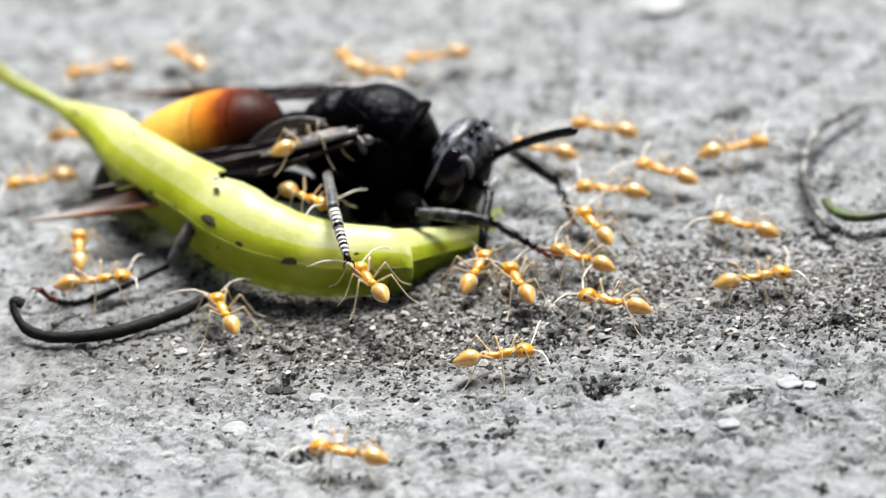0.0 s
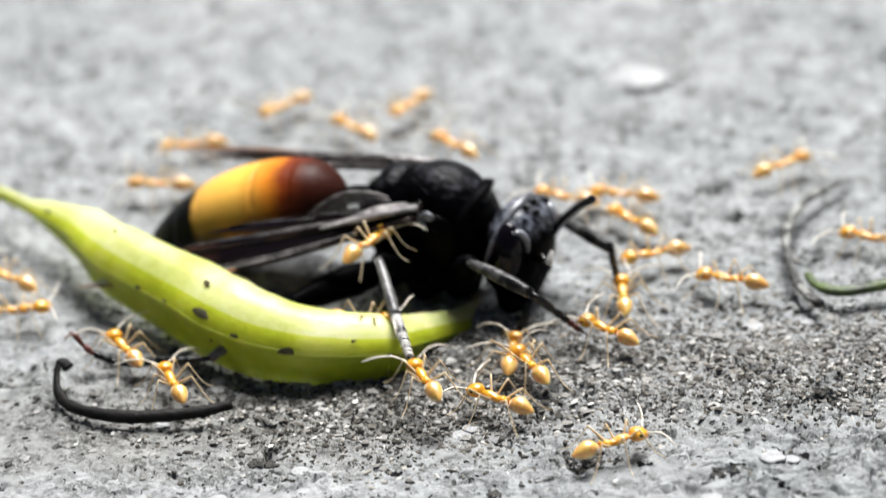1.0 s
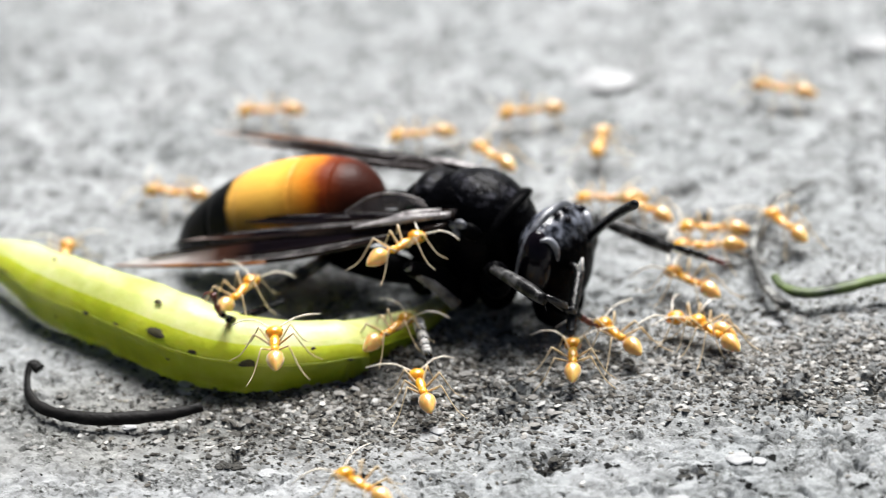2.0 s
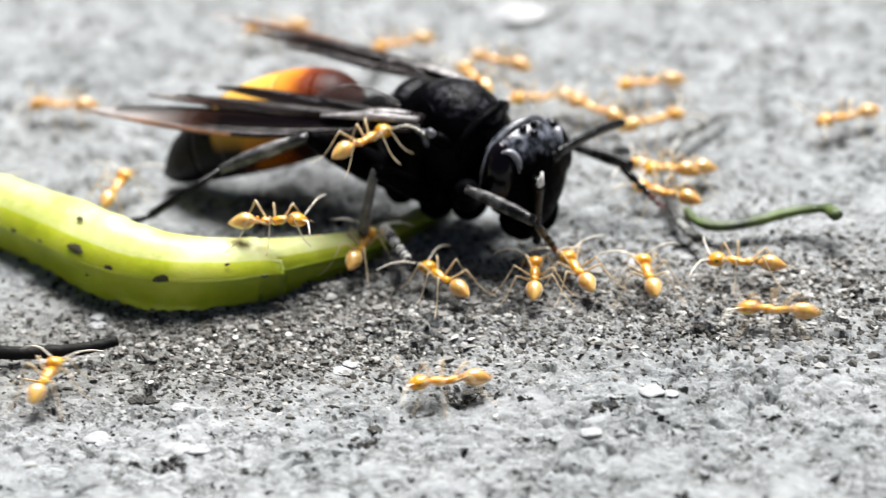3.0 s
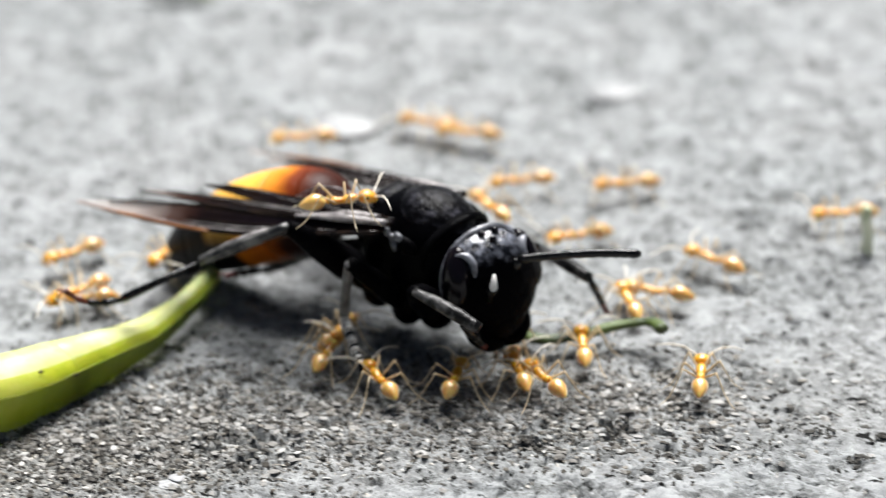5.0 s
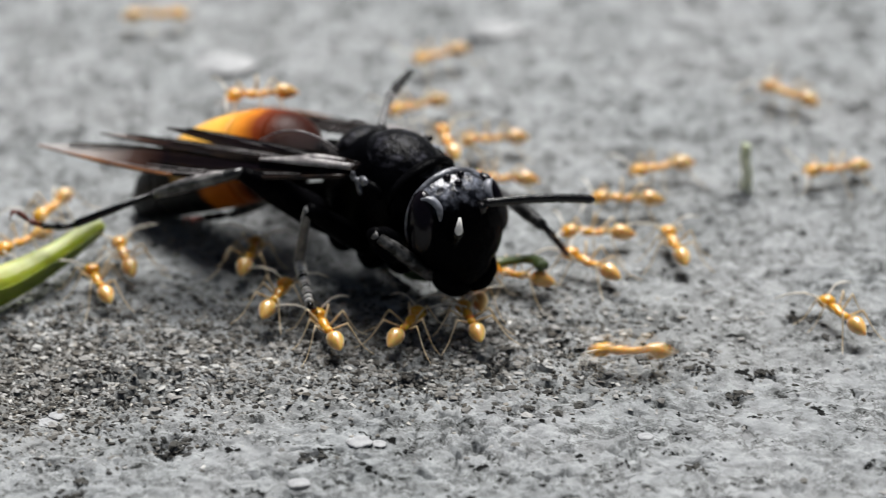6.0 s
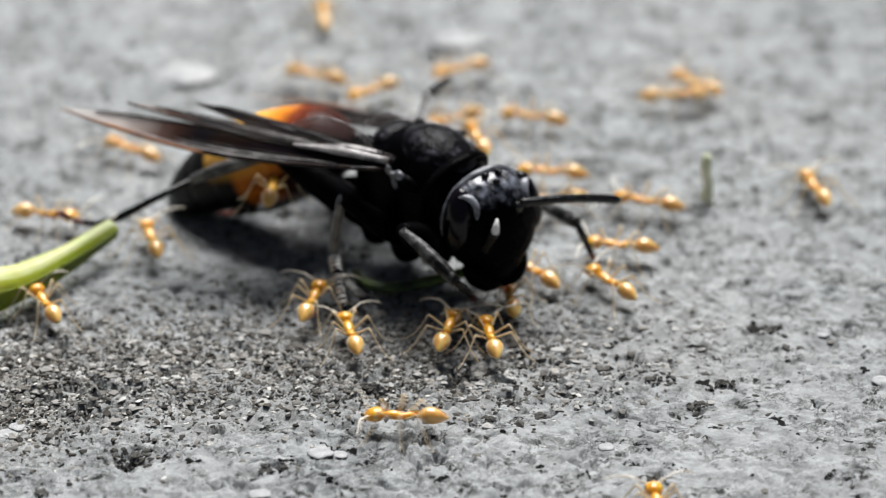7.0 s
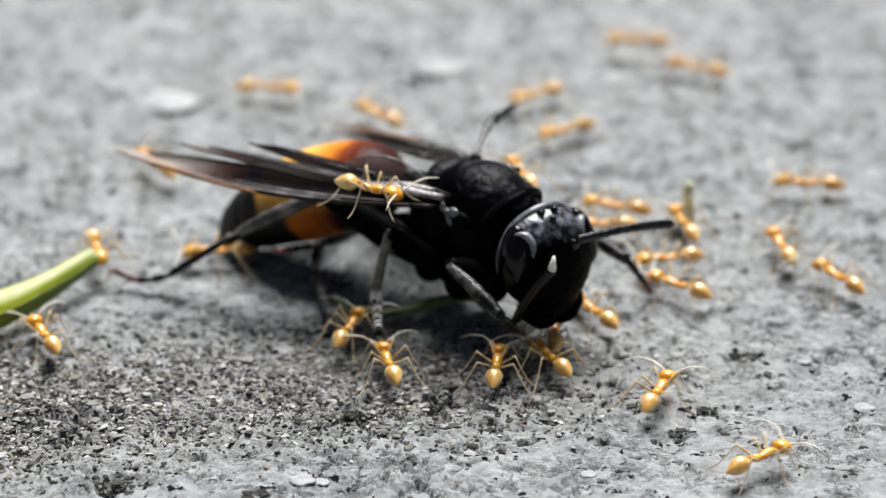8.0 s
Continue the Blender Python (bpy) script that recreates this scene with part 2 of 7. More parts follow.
def wing_material():
    m, nodes, links, b = material("smoky_wing", 0.24, Specular_IOR_Level=0.14)
    tc = nodes.new("ShaderNodeTexCoord")
    sep = nodes.new("ShaderNodeSeparateXYZ")
    links.new(tc.outputs["Object"], sep.inputs[0])
    n = noise_at(nodes, links, 400)
    along = nodes.new("ShaderNodeMapRange")
    along.inputs["From Min"].default_value = -20 * MM
    along.inputs["From Max"].default_value = -4 * MM
    links.new(sep.outputs[0], along.inputs["Value"])
    col = ramp(nodes, [(0.0, (0.84, 0.80, 0.77)), (0.20, (0.62, 0.54, 0.50)), (0.36, (0.10, 0.045, 0.03)), (0.50, (0.010, 0.007, 0.010))])
    links.new(along.outputs[0], col.inputs[0])
    links.new(col.outputs[0], b.inputs["Base Color"])
    clear = ramp(nodes, [(0.0, (0.6, 0.6, 0.6)), (0.25, (0.8, 0.8, 0.8)), (0.42, (0.99, 0.99, 0.99))])
    links.new(along.outputs[0], clear.inputs[0])
    links.new(clear.outputs[0], b.inputs["Alpha"])
    bump(nodes, links, n.outputs["Fac"], b, 0.06 * MM, 0.6)
    return m


def head_material():
    """Deep black below; a granular, glossier crown with bluish highlights painted in."""
    m, nodes, links, b = material("head_chitin", 0.26)
    tc = nodes.new("ShaderNodeTexCoord")
    sep = nodes.new("ShaderNodeSeparateXYZ")
    links.new(tc.outputs["Object"], sep.inputs[0])
    n = noise_at(nodes, links, 2200, 4)
    # bluish sky highlights of the crown, put into the base colour
    tone = ramp(nodes, [(0.42, (0.004, 0.005, 0.008)), (0.68, (0.20, 0.215, 0.26))])
    links.new(n.outputs["Fac"], tone.inputs[0])
    edge = nodes.new("ShaderNodeMath")
    edge.operation = "MULTIPLY_ADD"
    edge.inputs[1].default_value = 1.6 * MM
    links.new(noise_at(nodes, links, 900, 3).outputs["Fac"], edge.inputs[0])
    links.new(sep.outputs[2], edge.inputs[2])
    high = nodes.new("ShaderNodeMapRange")
    high.inputs["From Min"].default_value = 1.95 * MM
    high.inputs["From Max"].default_value = 3.0 * MM
    links.new(edge.outputs[0], high.inputs["Value"])
    mix = nodes.new("ShaderNodeMixRGB")
    mix.inputs[1].default_value = (0.001, 0.001, 0.0014, 1)
    links.new(high.outputs[0], mix.inputs[0])
    links.new(tone.outputs[0], mix.inputs[2])
    links.new(mix.outputs[0], b.inputs["Base Color"])
    gloss = nodes.new("ShaderNodeMapRange")
    gloss.inputs["To Min"].default_value = 0.014
    gloss.inputs["To Max"].default_value = 0.7
    links.new(high.outputs[0], gloss.inputs["Value"])
    links.new(gloss.outputs[0], b.inputs["Specular IOR Level"])
    fine = noise_at(nodes, links, 2400)
    bump(nodes, links, fine.outputs["Fac"], b, 0.12 * MM)
    return m


def gaster_material():
    """Mahogany at the waist, through orange to yellow, then black; duller and browner on the belly."""
    m, nodes, links, b = material("banded_chitin", 0.42, Specular_IOR_Level=0.09)
    tc = nodes.new("ShaderNodeTexCoord")
    sep = nodes.new("ShaderNodeSeparateXYZ")
    links.new(tc.outputs["Object"], sep.inputs[0])
    n = noise_at(nodes, links, 500, 5)
    along = nodes.new("ShaderNodeMapRange")
    along.inputs["From Min"].default_value = -16 * MM
    along.inputs["From Max"].default_value = 0
    links.new(sep.outputs[0], along.inputs["Value"])
    stray = nodes.new("ShaderNodeMath")
    stray.operation = "MULTIPLY_ADD"
    stray.inputs[1].default_value = 0.09
    links.new(n.outputs["Fac"], stray.inputs[0])
    links.new(along.outputs[0], stray.inputs[2])
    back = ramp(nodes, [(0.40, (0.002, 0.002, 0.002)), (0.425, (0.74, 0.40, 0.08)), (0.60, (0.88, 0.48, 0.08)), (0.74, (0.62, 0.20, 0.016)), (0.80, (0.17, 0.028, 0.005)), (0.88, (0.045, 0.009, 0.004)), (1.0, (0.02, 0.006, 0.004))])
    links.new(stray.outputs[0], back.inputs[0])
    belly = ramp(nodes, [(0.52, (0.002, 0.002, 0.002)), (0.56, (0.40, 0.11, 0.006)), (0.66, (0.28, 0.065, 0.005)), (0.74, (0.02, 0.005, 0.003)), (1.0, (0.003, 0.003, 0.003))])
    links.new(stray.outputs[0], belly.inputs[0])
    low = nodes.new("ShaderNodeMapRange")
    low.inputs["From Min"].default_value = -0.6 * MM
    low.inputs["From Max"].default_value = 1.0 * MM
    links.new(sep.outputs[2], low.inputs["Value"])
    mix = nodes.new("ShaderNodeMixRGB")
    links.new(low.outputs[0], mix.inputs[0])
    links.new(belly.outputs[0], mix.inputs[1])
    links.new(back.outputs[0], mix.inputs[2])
    links.new(mix.outputs[0], b.inputs["Base Color"])
    fine = noise_at(nodes, links, 3000)
    bump(nodes, links, fine.outputs["Fac"], b, 0.04 * MM)
    return m


HEAD_CHITIN = head_material()
GASTER_BANDS = gaster_material()
LEAF = leaf_material("yellow_green_leaf", 9, 18)
LEAF_END = leaf_material("deep_green_leaf_end", -0.5, 8.5)
# the top's sky sheen and the lower side's shade, put into the leaf colours
TOP_SHEEN = ((0.52, 0.57, 0.10), (0.68, 0.71, 0.26), (0.81, 0.815, 0.48))
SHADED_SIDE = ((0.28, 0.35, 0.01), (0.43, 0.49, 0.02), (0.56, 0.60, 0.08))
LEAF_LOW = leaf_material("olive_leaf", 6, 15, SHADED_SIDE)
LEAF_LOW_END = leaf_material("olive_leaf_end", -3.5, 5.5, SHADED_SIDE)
LEAF_PALE = leaf_material("bleached_leaf", 11, 18.5, TOP_SHEEN)
LEAF_PALE_END = leaf_material("bleached_leaf_end", 1.5, 9, TOP_SHEEN)
RIB = mottled("leaf_rib", (0.28, 0.34, 0.01), (0.42, 0.46, 0.02), 500, 0.5)
LEAF_SPOT = mottled("leaf_spot", (0.02, 0.018, 0.008), (0.07, 0.06, 0.015), 1500, 0.6)
WING = wing_material()


# ---- mesh helpers, all in millimetres ----
def smooth_line(points, k=5):
    """A rounded line through the points."""
    p = [Vector(q) for q in points]
    p = [p[0] * 2 - p[1], *p, p[-1] * 2 - p[-2]]
    out = []
    for i in range(1, len(p) - 2):
        a, b, c, d = p[i - 1:i + 3]
        for j in range(k):
            t = j / k
            out.append(0.5 * (2 * b + (c - a) * t + (2 * a - 5 * b + 4 * c - d) * t * t + (3 * b - a - 3 * c + d) * t ** 3))
    out.append(p[-2])
    return out


def spread(values, n):
    x = np.linspace(0, len(values) - 1, n)
    return np.interp(x, range(len(values)), values)


def tube(bm, line, radii, sides=8, flat=1.0, mat=0, up=(0, 0, 1)):
    """A round or flattened tube along a line, with closed ends."""
    line = [Vector(p) for p in line]
    r = spread(radii, len(line))
    rings, side = [], None
    for i, p in enumerate(line):
        d = (line[min(i + 1, len(line) - 1)] - line[max(i - 1, 0)]).normalized()
        if side is None:
            side = d.cross(Vector(up))
            if side.length < 1e-4:
                side = d.cross(Vector((0, 1, 0)))
        side = (side - d * side.dot(d)).normalized()
        top = side.cross(d).normalized()
        rings.append([bm.verts.new(p + side * (r[i] * math.cos(a)) + top * (r[i] * flat * math.sin(a)))
                      for a in (2 * math.pi * j / sides for j in range(sides))])
    for a, b in zip(rings, rings[1:]):
        for j in range(sides):
            f = bm.faces.new((a[j], a[(j + 1) % sides], b[(j + 1) % sides], b[j]))
            f.material_index = mat
    for ring in (rings[0][::-1], rings[-1]):
        bm.faces.new(ring).material_index = mat
    return bm


def loft(bm, sections, sides=24, power=2.0, mat=0):
    """Rings across x: (x, half width, bottom, top), rounded, closed at both ends."""
    rings = []
    for x, w, lo, hi in sections:
        ring = []
        for j in range(sides):
            a = 2 * math.pi * j / sides
            c, s = math.cos(a), math.sin(a)
            e = 2 / power
            ring.append(bm.verts.new((x, w * math.copysign(abs(c) ** e, c), (lo + hi) / 2 + (hi - lo) / 2 * math.copysign(abs(s) ** e, s))))
        rings.append(ring)
    for a, b in zip(rings, rings[1:]):
        for j in range(sides):
            f = bm.faces.new((a[j], a[(j + 1) % sides], b[(j + 1) % sides], b[j]))
            f.material_index = mat
    bm.faces.new(rings[0][::-1]).material_index = mat
    bm.faces.new(rings[-1]).material_index = mat
    bmesh.ops.recalc_face_normals(bm, faces=bm.faces)
    return bm


def curve_sections(sections, k=4):
    """Finer, rounded sections for loft()."""
    s = np.array(sections, float)
    out = smooth_line([q[:3] for q in s], k), smooth_line([(q[3], 0, 0) for q in s], k)
    return [(a.x, max(a.y, 0.02), a.z, b.x) for a, b in zip(*out)]


def ball(bm, c, r, turn=(0, 0, 0), u=16, v=12, mat=0):
    m = Matrix.LocRotScale(Vector(c), Euler([radians(a) for a in turn]), Vector(r))
    made = bmesh.ops.create_uvsphere(bm, u_segments=u, v_segments=v, radius=1, matrix=m)
    for vert in made["verts"]:
        for f in vert.link_faces:
            f.material_index = mat
    return bm


def part(name, bm, mat, parent=None, label="", at=None, smooth=True):
    """Links a bmesh, drawn in millimetres, as one mesh object under a thing or a part."""
    me = bpy.data.meshes.new(name)
    bmesh.ops.scale(bm, verts=bm.verts, vec=(MM, MM, MM))
    bm.to_mesh(me)
    bm.free()
    for m in (mat if isinstance(mat, (list, tuple)) else [mat]):
        me.materials.append(m)
    if smooth:
        me.polygons.foreach_set("use_smooth", [True] * len(me.polygons))
    ob = new(name, me)
    if parent is not None:
        ob.parent = parent
    if at is not None:
        ob.matrix_basis = at
    return tagged(ob, label) if label else ob


# ---- plan, in millimetres ----
PITS = [
    (23.9, 19.3, 0.62, 0.53, 1.2), (12.1, -15.2, 0.56, 0.59, 1.2), (18, -9.6, 0.75, 0.67, 1.2), (-16.3, -23.4, 0.75, 0.43, 1.2),
    (15.3, -15.7, 0.44, 0.37, 1.2), (13.7, -17.9, 0.44, 0.37, 1.2), (25.7, 30.9, 0.88, 0.64, 1.2), (11, -25.7, 0.5, 0.37, 1.2),
    (-20.6, -26.9, 0.5, 0.37, 1.2), (3.7, -17.7, 0.44, 0.32, 1.2), (0.7, -14.5, 0.62, 0.96, 1.2), (-33.5, -24.3, 0.44, 0.43, 1.2),
    (-16.4, -23.7, 0.38, 0.37, 1.2), (-21.2, -28.5, 0.44, 0.37, 1.2), (-8.9, -25.1, 0.5, 0.37, 1.2), (-30.9, -30.5, 0.62, 0.48, 1.2),
    (2.5, -19.6, 0.25, 0.27, 1.2), (5.2, -19.1, 0.25, 0.27, 1.2), (-19.5, -19, 0.38, 0.32, 1.2), (-9.4, 5.6, 0.88, 0.8, 1.2),
    (-11.6, 9.3, 0.75, 0.59, 1.2), (-3.8, -16.3, 0.62, 0.53, 1.2), (-4.8, -0.6, 0.5, 0.8, 1.2), (-33.3, -23.8, 0.44, 0.48, 1.2),
    (-8.8, -24.7, 0.38, 0.32, 1.2), (-19.9, 13.9, 0.2, 0.21, 1.2), (-6.6, 14.4, 0.31, 0.32, 1.2), (-45, -7.3, 0.2, 0.21, 1.2),
    (-16.5, -23.7, 0.56, 0.48, 1.2), (-21.2, -28.4, 0.5, 0.37, 1.2), (-33.4, -24.1, 0.5, 0.43, 1.2), (-3.4, -16.4, 0.62, 0.48, 1.2),
    (17.7, 10.1, 0.38, 0.53, 1.2), (0.9, -14.5, 0.62, 0.96, 1.2), (-3.7, -16.7, 0.5, 0.48, 1.2), (-16.4, -23.8, 0.44, 0.43, 1.2),
    (-33.4, -24.2, 0.44, 0.43, 1.2),
]
LEAF_SPINE = [(-27.13, 7.14, -0.70), (-23.63, 6.69, -0.70), (-19.74, 6.26, -0.59), (-14.03, 4.36, -0.30), (-9.56, 2.13, -0.08), (-2.72, 0.74, 0.00), (0.60, 0.12, 0.00), (3.75, 0.27, 0.00), (6.71, 1.57, 0.00), (9.53, 4.01, 0.10), (12.29, 7.55, 0.30), (13.52, 9.44, 0.40), (14.89, 12.74, 0.60), (16.16, 16.57, 1.00)]
LEAF_JOINT = 9
LEAF_WIDTH = [1.11, 0.89, 0.96, 3.33, 4.63, 5.19, 5.37, 5.11, 4.63, 4.00, 2.81, 2.22, 1.78, 1.33]
LEAF_SPOTS = [(0.31, 0.22, 0.14), (0.46, 0.46, 0.4), (0.43, 0.25, 0.2), (0.36, 0.55, 0.16), (0.39, 0.52, 0.14), (0.51, 0.5, 0.2), (0.58, 0.56, 0.32), (0.2, 0.4, 0.16), (0.25, 0.6, 0.12), (0.66, 0.4, 0.12), (0.12, 0.5, 0.12), (0.48, 0.72, 0.1), (0.7, 0.62, 0.12), (0.33, 0.8, 0.08)]
TWIG = [(-3.15, 2.15, 1.2), (-3.62, 2.38, 1.5), (-3.76, 1.66, 1), (-3.34, 0.32, 0.5), (-1.91, -1.05, 0.4), (0.8, -1.82, 0.4), (3.28, -1.59, 0.4), (5.11, -1.31, 0.5), (6.58, -0.72, 0.6)]
GREEN = [(-5.07, -3.97, 0.6), (-4.56, -5.23, 0.6), (-3.26, -6.06, 0.6), (-1.34, -5.89, 0.8), (0.89, -5.47, 1.2), (2.8, -5.75, 1.6), (3.47, -7.1, 1.8)]
CURL = [(-2.96, 8.8, 0.5), (-4.62, 6.46, 0.8), (-5.65, 4.56, 0.9), (-6.34, 1.69, 0.9), (-6.36, -1.06, 0.8), (-5.84, -4.44, 0.7), (-5.15, -6.2, 0.6), (-4.32, -7.57, 0.6)]

# ---- ground ----
def lattice(n, seed):
    return np.random.RandomState(seed).rand(n, n)


def value_noise(x, y, size, seed):
    """Soft random heights, one value every size millimetres."""
    g = lattice(256, seed)
    u, v = x / size + 1000, y / size + 1000
    i, j = np.floor(u).astype(int), np.floor(v).astype(int)
    a, b = u - i, v - j
    a, b = a * a * (3 - 2 * a), b * b * (3 - 2 * b)
    q = lambda k, l: g[(i + k) % 256, (j + l) % 256]
    return (q(0, 0) * (1 - a) * (1 - b) + q(1, 0) * a * (1 - b) + q(0, 1) * (1 - a) * b + q(1, 1) * a * b) - 0.5


def clods(x, y, size, seed):
    """Broken clumps: the level of the nearest one, and the gap to the next, one clump every size millimetres."""
    g, jx, jy = lattice(256, seed), lattice(256, seed + 1), lattice(256, seed + 2)
    u, v = x / size + 1000, y / size + 1000
    i, j = np.floor(u).astype(int), np.floor(v).astype(int)
    first, second, level = np.full(u.shape, 9.0), np.full(u.shape, 9.0), np.zeros(u.shape)
    for k in (-1, 0, 1):
        for l in (-1, 0, 1):
            a, b = (i + k) % 256, (j + l) % 256
            d = np.hypot(i + k + 0.1 + 0.8 * jx[a, b] - u, j + l + 0.1 + 0.8 * jy[a, b] - v)
            near = d < first
            second = np.where(near, first, np.minimum(second, d))
            level = np.where(near, g[a, b], level)
            first = np.where(near, d, first)
    return level - 0.5, second - first


def height(x, y):
    """The rough surface of the concrete, in millimetres."""
    x, y = np.asarray(x, float), np.asarray(y, float)
    h = 0.5 * value_noise(x, y, 9, 1) + 0.26 * value_noise(x, y, 3.1, 2)
    h += 0.18 * np.clip(value_noise(x, y, 1.3, 3), -0.5, 0.12) + 0.10 * value_noise(x, y, 0.62, 4) + 0.10 * value_noise(x, y, 0.34, 8)
    # flakes of two sizes with narrow cracks between them
    hx, hy = x + 1.3 * value_noise(x, y, 0.9, 48) + 0.5 * value_noise(x, y, 0.4, 51), y + 1.1 * value_noise(x, y, 0.8, 49) + 0.4 * value_noise(x, y, 0.4, 52)
    level, gap = clods(hx * 0.75, hy, 1.15, 60)
    open_cracks = np.clip(0.35 + 2.2 * value_noise(x, y, 2.6, 64), 0, 1)
    h += 0.16 * level - 0.34 * open_cracks * np.clip(1 - gap / 0.12, 0, 1)
    level, gap = clods(hx * 0.8, hy, 0.5, 70)
    crumbly = np.clip(0.4 + 1.8 * value_noise(x, y, 4.5, 65), 0, 1)
    h += 0.12 * level * crumbly - 0.20 * crumbly * np.clip(1 - gap / 0.16, 0, 1)
    # crumbly strip of sand round the wasp's way
    sandy = np.exp(-np.clip(((x + 16) / 24) ** 2 + ((y - 0.15 * x + 13) / 5) ** 2, 0, 20)) * np.clip(0.7 + 1.2 * value_noise(x, y, 3.5, 90), 0, 1)
    h += sandy * (0.34 * value_noise(hx, hy, 0.42, 91) + 0.22 * value_noise(x, y, 0.27, 92) - 0.9 * np.clip(value_noise(hx, hy, 0.55, 93) - 0.12, 0, 0.4))
    # small deep holes, wider than long
    hole = value_noise(hx * 0.8, hy * 1.3, 0.75, 45) + 0.75 * value_noise(hx, hy, 0.33, 46) + 0.45 * value_noise(x, y, 5.0, 47)
    h -= 3.4 * np.clip(hole - 0.43, 0, 0.15)
    rough = 1 + 1.6 * value_noise(x, y, 0.8, 7)
    wx = x + 1.5 * value_noise(x, y, 0.9, 41) + 0.7 * value_noise(x, y, 0.4, 42)
    wy = y + 2.0 * value_noise(x, y, 0.9, 43) + 0.9 * value_noise(x, y, 0.4, 44)
    for px, py, rx, ry, deep in PITS:
        d = (((wx - px) / rx) ** 2 + ((wy - py) / ry) ** 2) * rough
        h -= 0.4 * deep * np.clip(1.25 * np.exp(-np.clip(d, 0, 9) * 1.2) - 0.12, 0, 1)
    far = np.clip((np.hypot(x + 10, y) - 75) / 15, 0, 1)
    return (h - 0.25) * (1 - far) - 0.25 * far


def ground():
    xs = np.concatenate([[-4000, -600, -150, -85], np.arange(-66, 46, 0.14), [60, 100, 400, 4000]])
    ys = np.concatenate([[-4000, -600, -150, -60], np.concatenate([np.arange(-34, 6, 0.13), np.arange(6, 20, 0.2), np.arange(20, 74, 0.4)]), [90, 120, 300, 900, 4000]])
    gx, gy = np.meshgrid(xs, ys)
    z = height(gx, gy)
    verts = np.stack([gx, gy, z], -1).reshape(-1, 3) * MM
    w, n = len(xs), len(ys)
    i = (np.arange(n - 1)[:, None] * w + np.arange(w - 1)[None]).ravel()
    me = bpy.data.meshes.new("ground")
    me.from_pydata(verts.tolist(), [], np.stack([i, i + 1, i + w + 1, i + w], -1).tolist())
    me.materials.append(CONCRETE)
    me.polygons.foreach_set("use_smooth", [True] * len(me.polygons))
    return tagged(new("ground", me), "rough weathered light grey concrete ground", "ground", kind="structure")


def lumps(name, spots, mat, label, category, seed):
    """Many small broken grains, in one mesh. spots: x, y, size in millimetres."""
    rng = np.random.RandomState(seed)
    bm = bmesh.new()
    bmesh.ops.create_icosphere(bm, subdivisions=1, radius=1)
    unit = np.array([v.co for v in bm.verts])
    faces = np.array([[v.index for v in f.verts] for f in bm.faces])
    bm.free()
    n, k = len(spots), len(unit)
    spots = np.array(spots, float)
    z = height(spots[:, 0], spots[:, 1])
    a = rng.rand(n) * 6.28
    stretch = np.stack([0.6 + 1.0 * rng.rand(n), 0.5 + 0.7 * rng.rand(n), 0.25 + 0.35 * rng.rand(n)], -1) * spots[:, 2:3]
    v = unit[None] * (0.45 + 0.95 * rng.rand(n, k, 1)) * stretch[:, None]
    c, s = np.cos(a)[:, None], np.sin(a)[:, None]
    v = np.stack([v[..., 0] * c - v[..., 1] * s, v[..., 0] * s + v[..., 1] * c, v[..., 2]], -1)
    v += np.stack([spots[:, 0], spots[:, 1], z + 0.05 * spots[:, 2]], -1)[:, None]
    f = faces[None] + (np.arange(n) * k)[:, None, None]
    me = bpy.data.meshes.new(name)
    me.from_pydata((v.reshape(-1, 3) * MM).tolist(), [], f.reshape(-1, 3).tolist())
    me.materials.append(mat)
    return tagged(new(name, me), label, category, kind="stuff")


def scattered(n, lo, hi, seed, box=(-62, 42, -32, 70), near=None):
    rng = np.random.RandomState(seed)
    x = box[0] + (box[1] - box[0]) * rng.rand(n)
    y = box[2] + (box[3] - box[2]) * rng.rand(n)
    if near:
        x, y = near[0] + near[2] * rng.randn(n), near[1] + near[3] * rng.randn(n)
    return np.stack([x, y, lo + (hi - lo) * rng.rand(n) ** 3], -1)


def pebble(x, y, r, tall, label="flat pale whitish pebble set in the concrete"):
    bm = bmesh.new()
    bmesh.ops.create_icosphere(bm, subdivisions=3, radius=1)
    for v in bm.verts:
        q = noise.noise(v.co * 1.3 + Vector((x, y, 0)))
        v.co = Vector((v.co.x * r, v.co.y * r * 0.85, v.co.z * tall)) * (1 + 0.3 * q)
    ob = part("pebble", bm, PALE_STONE, at=P(x, y, float(height(x, y)) + tall * 0.1))
    return tagged(ob, label, "pebble", "pale pebbles")


# ---- wasp ----
def rod(name, length, radii, parent, mat=None, bend=0.0, sides=10, spurs=0, seed=0, label=""):
    """A leg segment along +x from its joint."""
    bm = bmesh.new()
    line = smooth_line([(0, 0, 0), (length * 0.35, 0, bend), (length * 0.7, 0, bend * 0.8), (length, 0, 0)], 4)
    tube(bm, line, radii, sides)
    rng = random.Random(seed)
    for i in range(spurs):
        x = length * (0.25 + 0.72 * i / max(1, spurs - 1))
        a = rng.uniform(-2.6, -0.5)
        tube(bm, [(x, 0, 0), (x + 0.42, 0.55 * math.cos(a), 0.55 * math.sin(a))], [0.05, 0.012], 4)
    return part(name, bm, mat or LEG, parent, label)


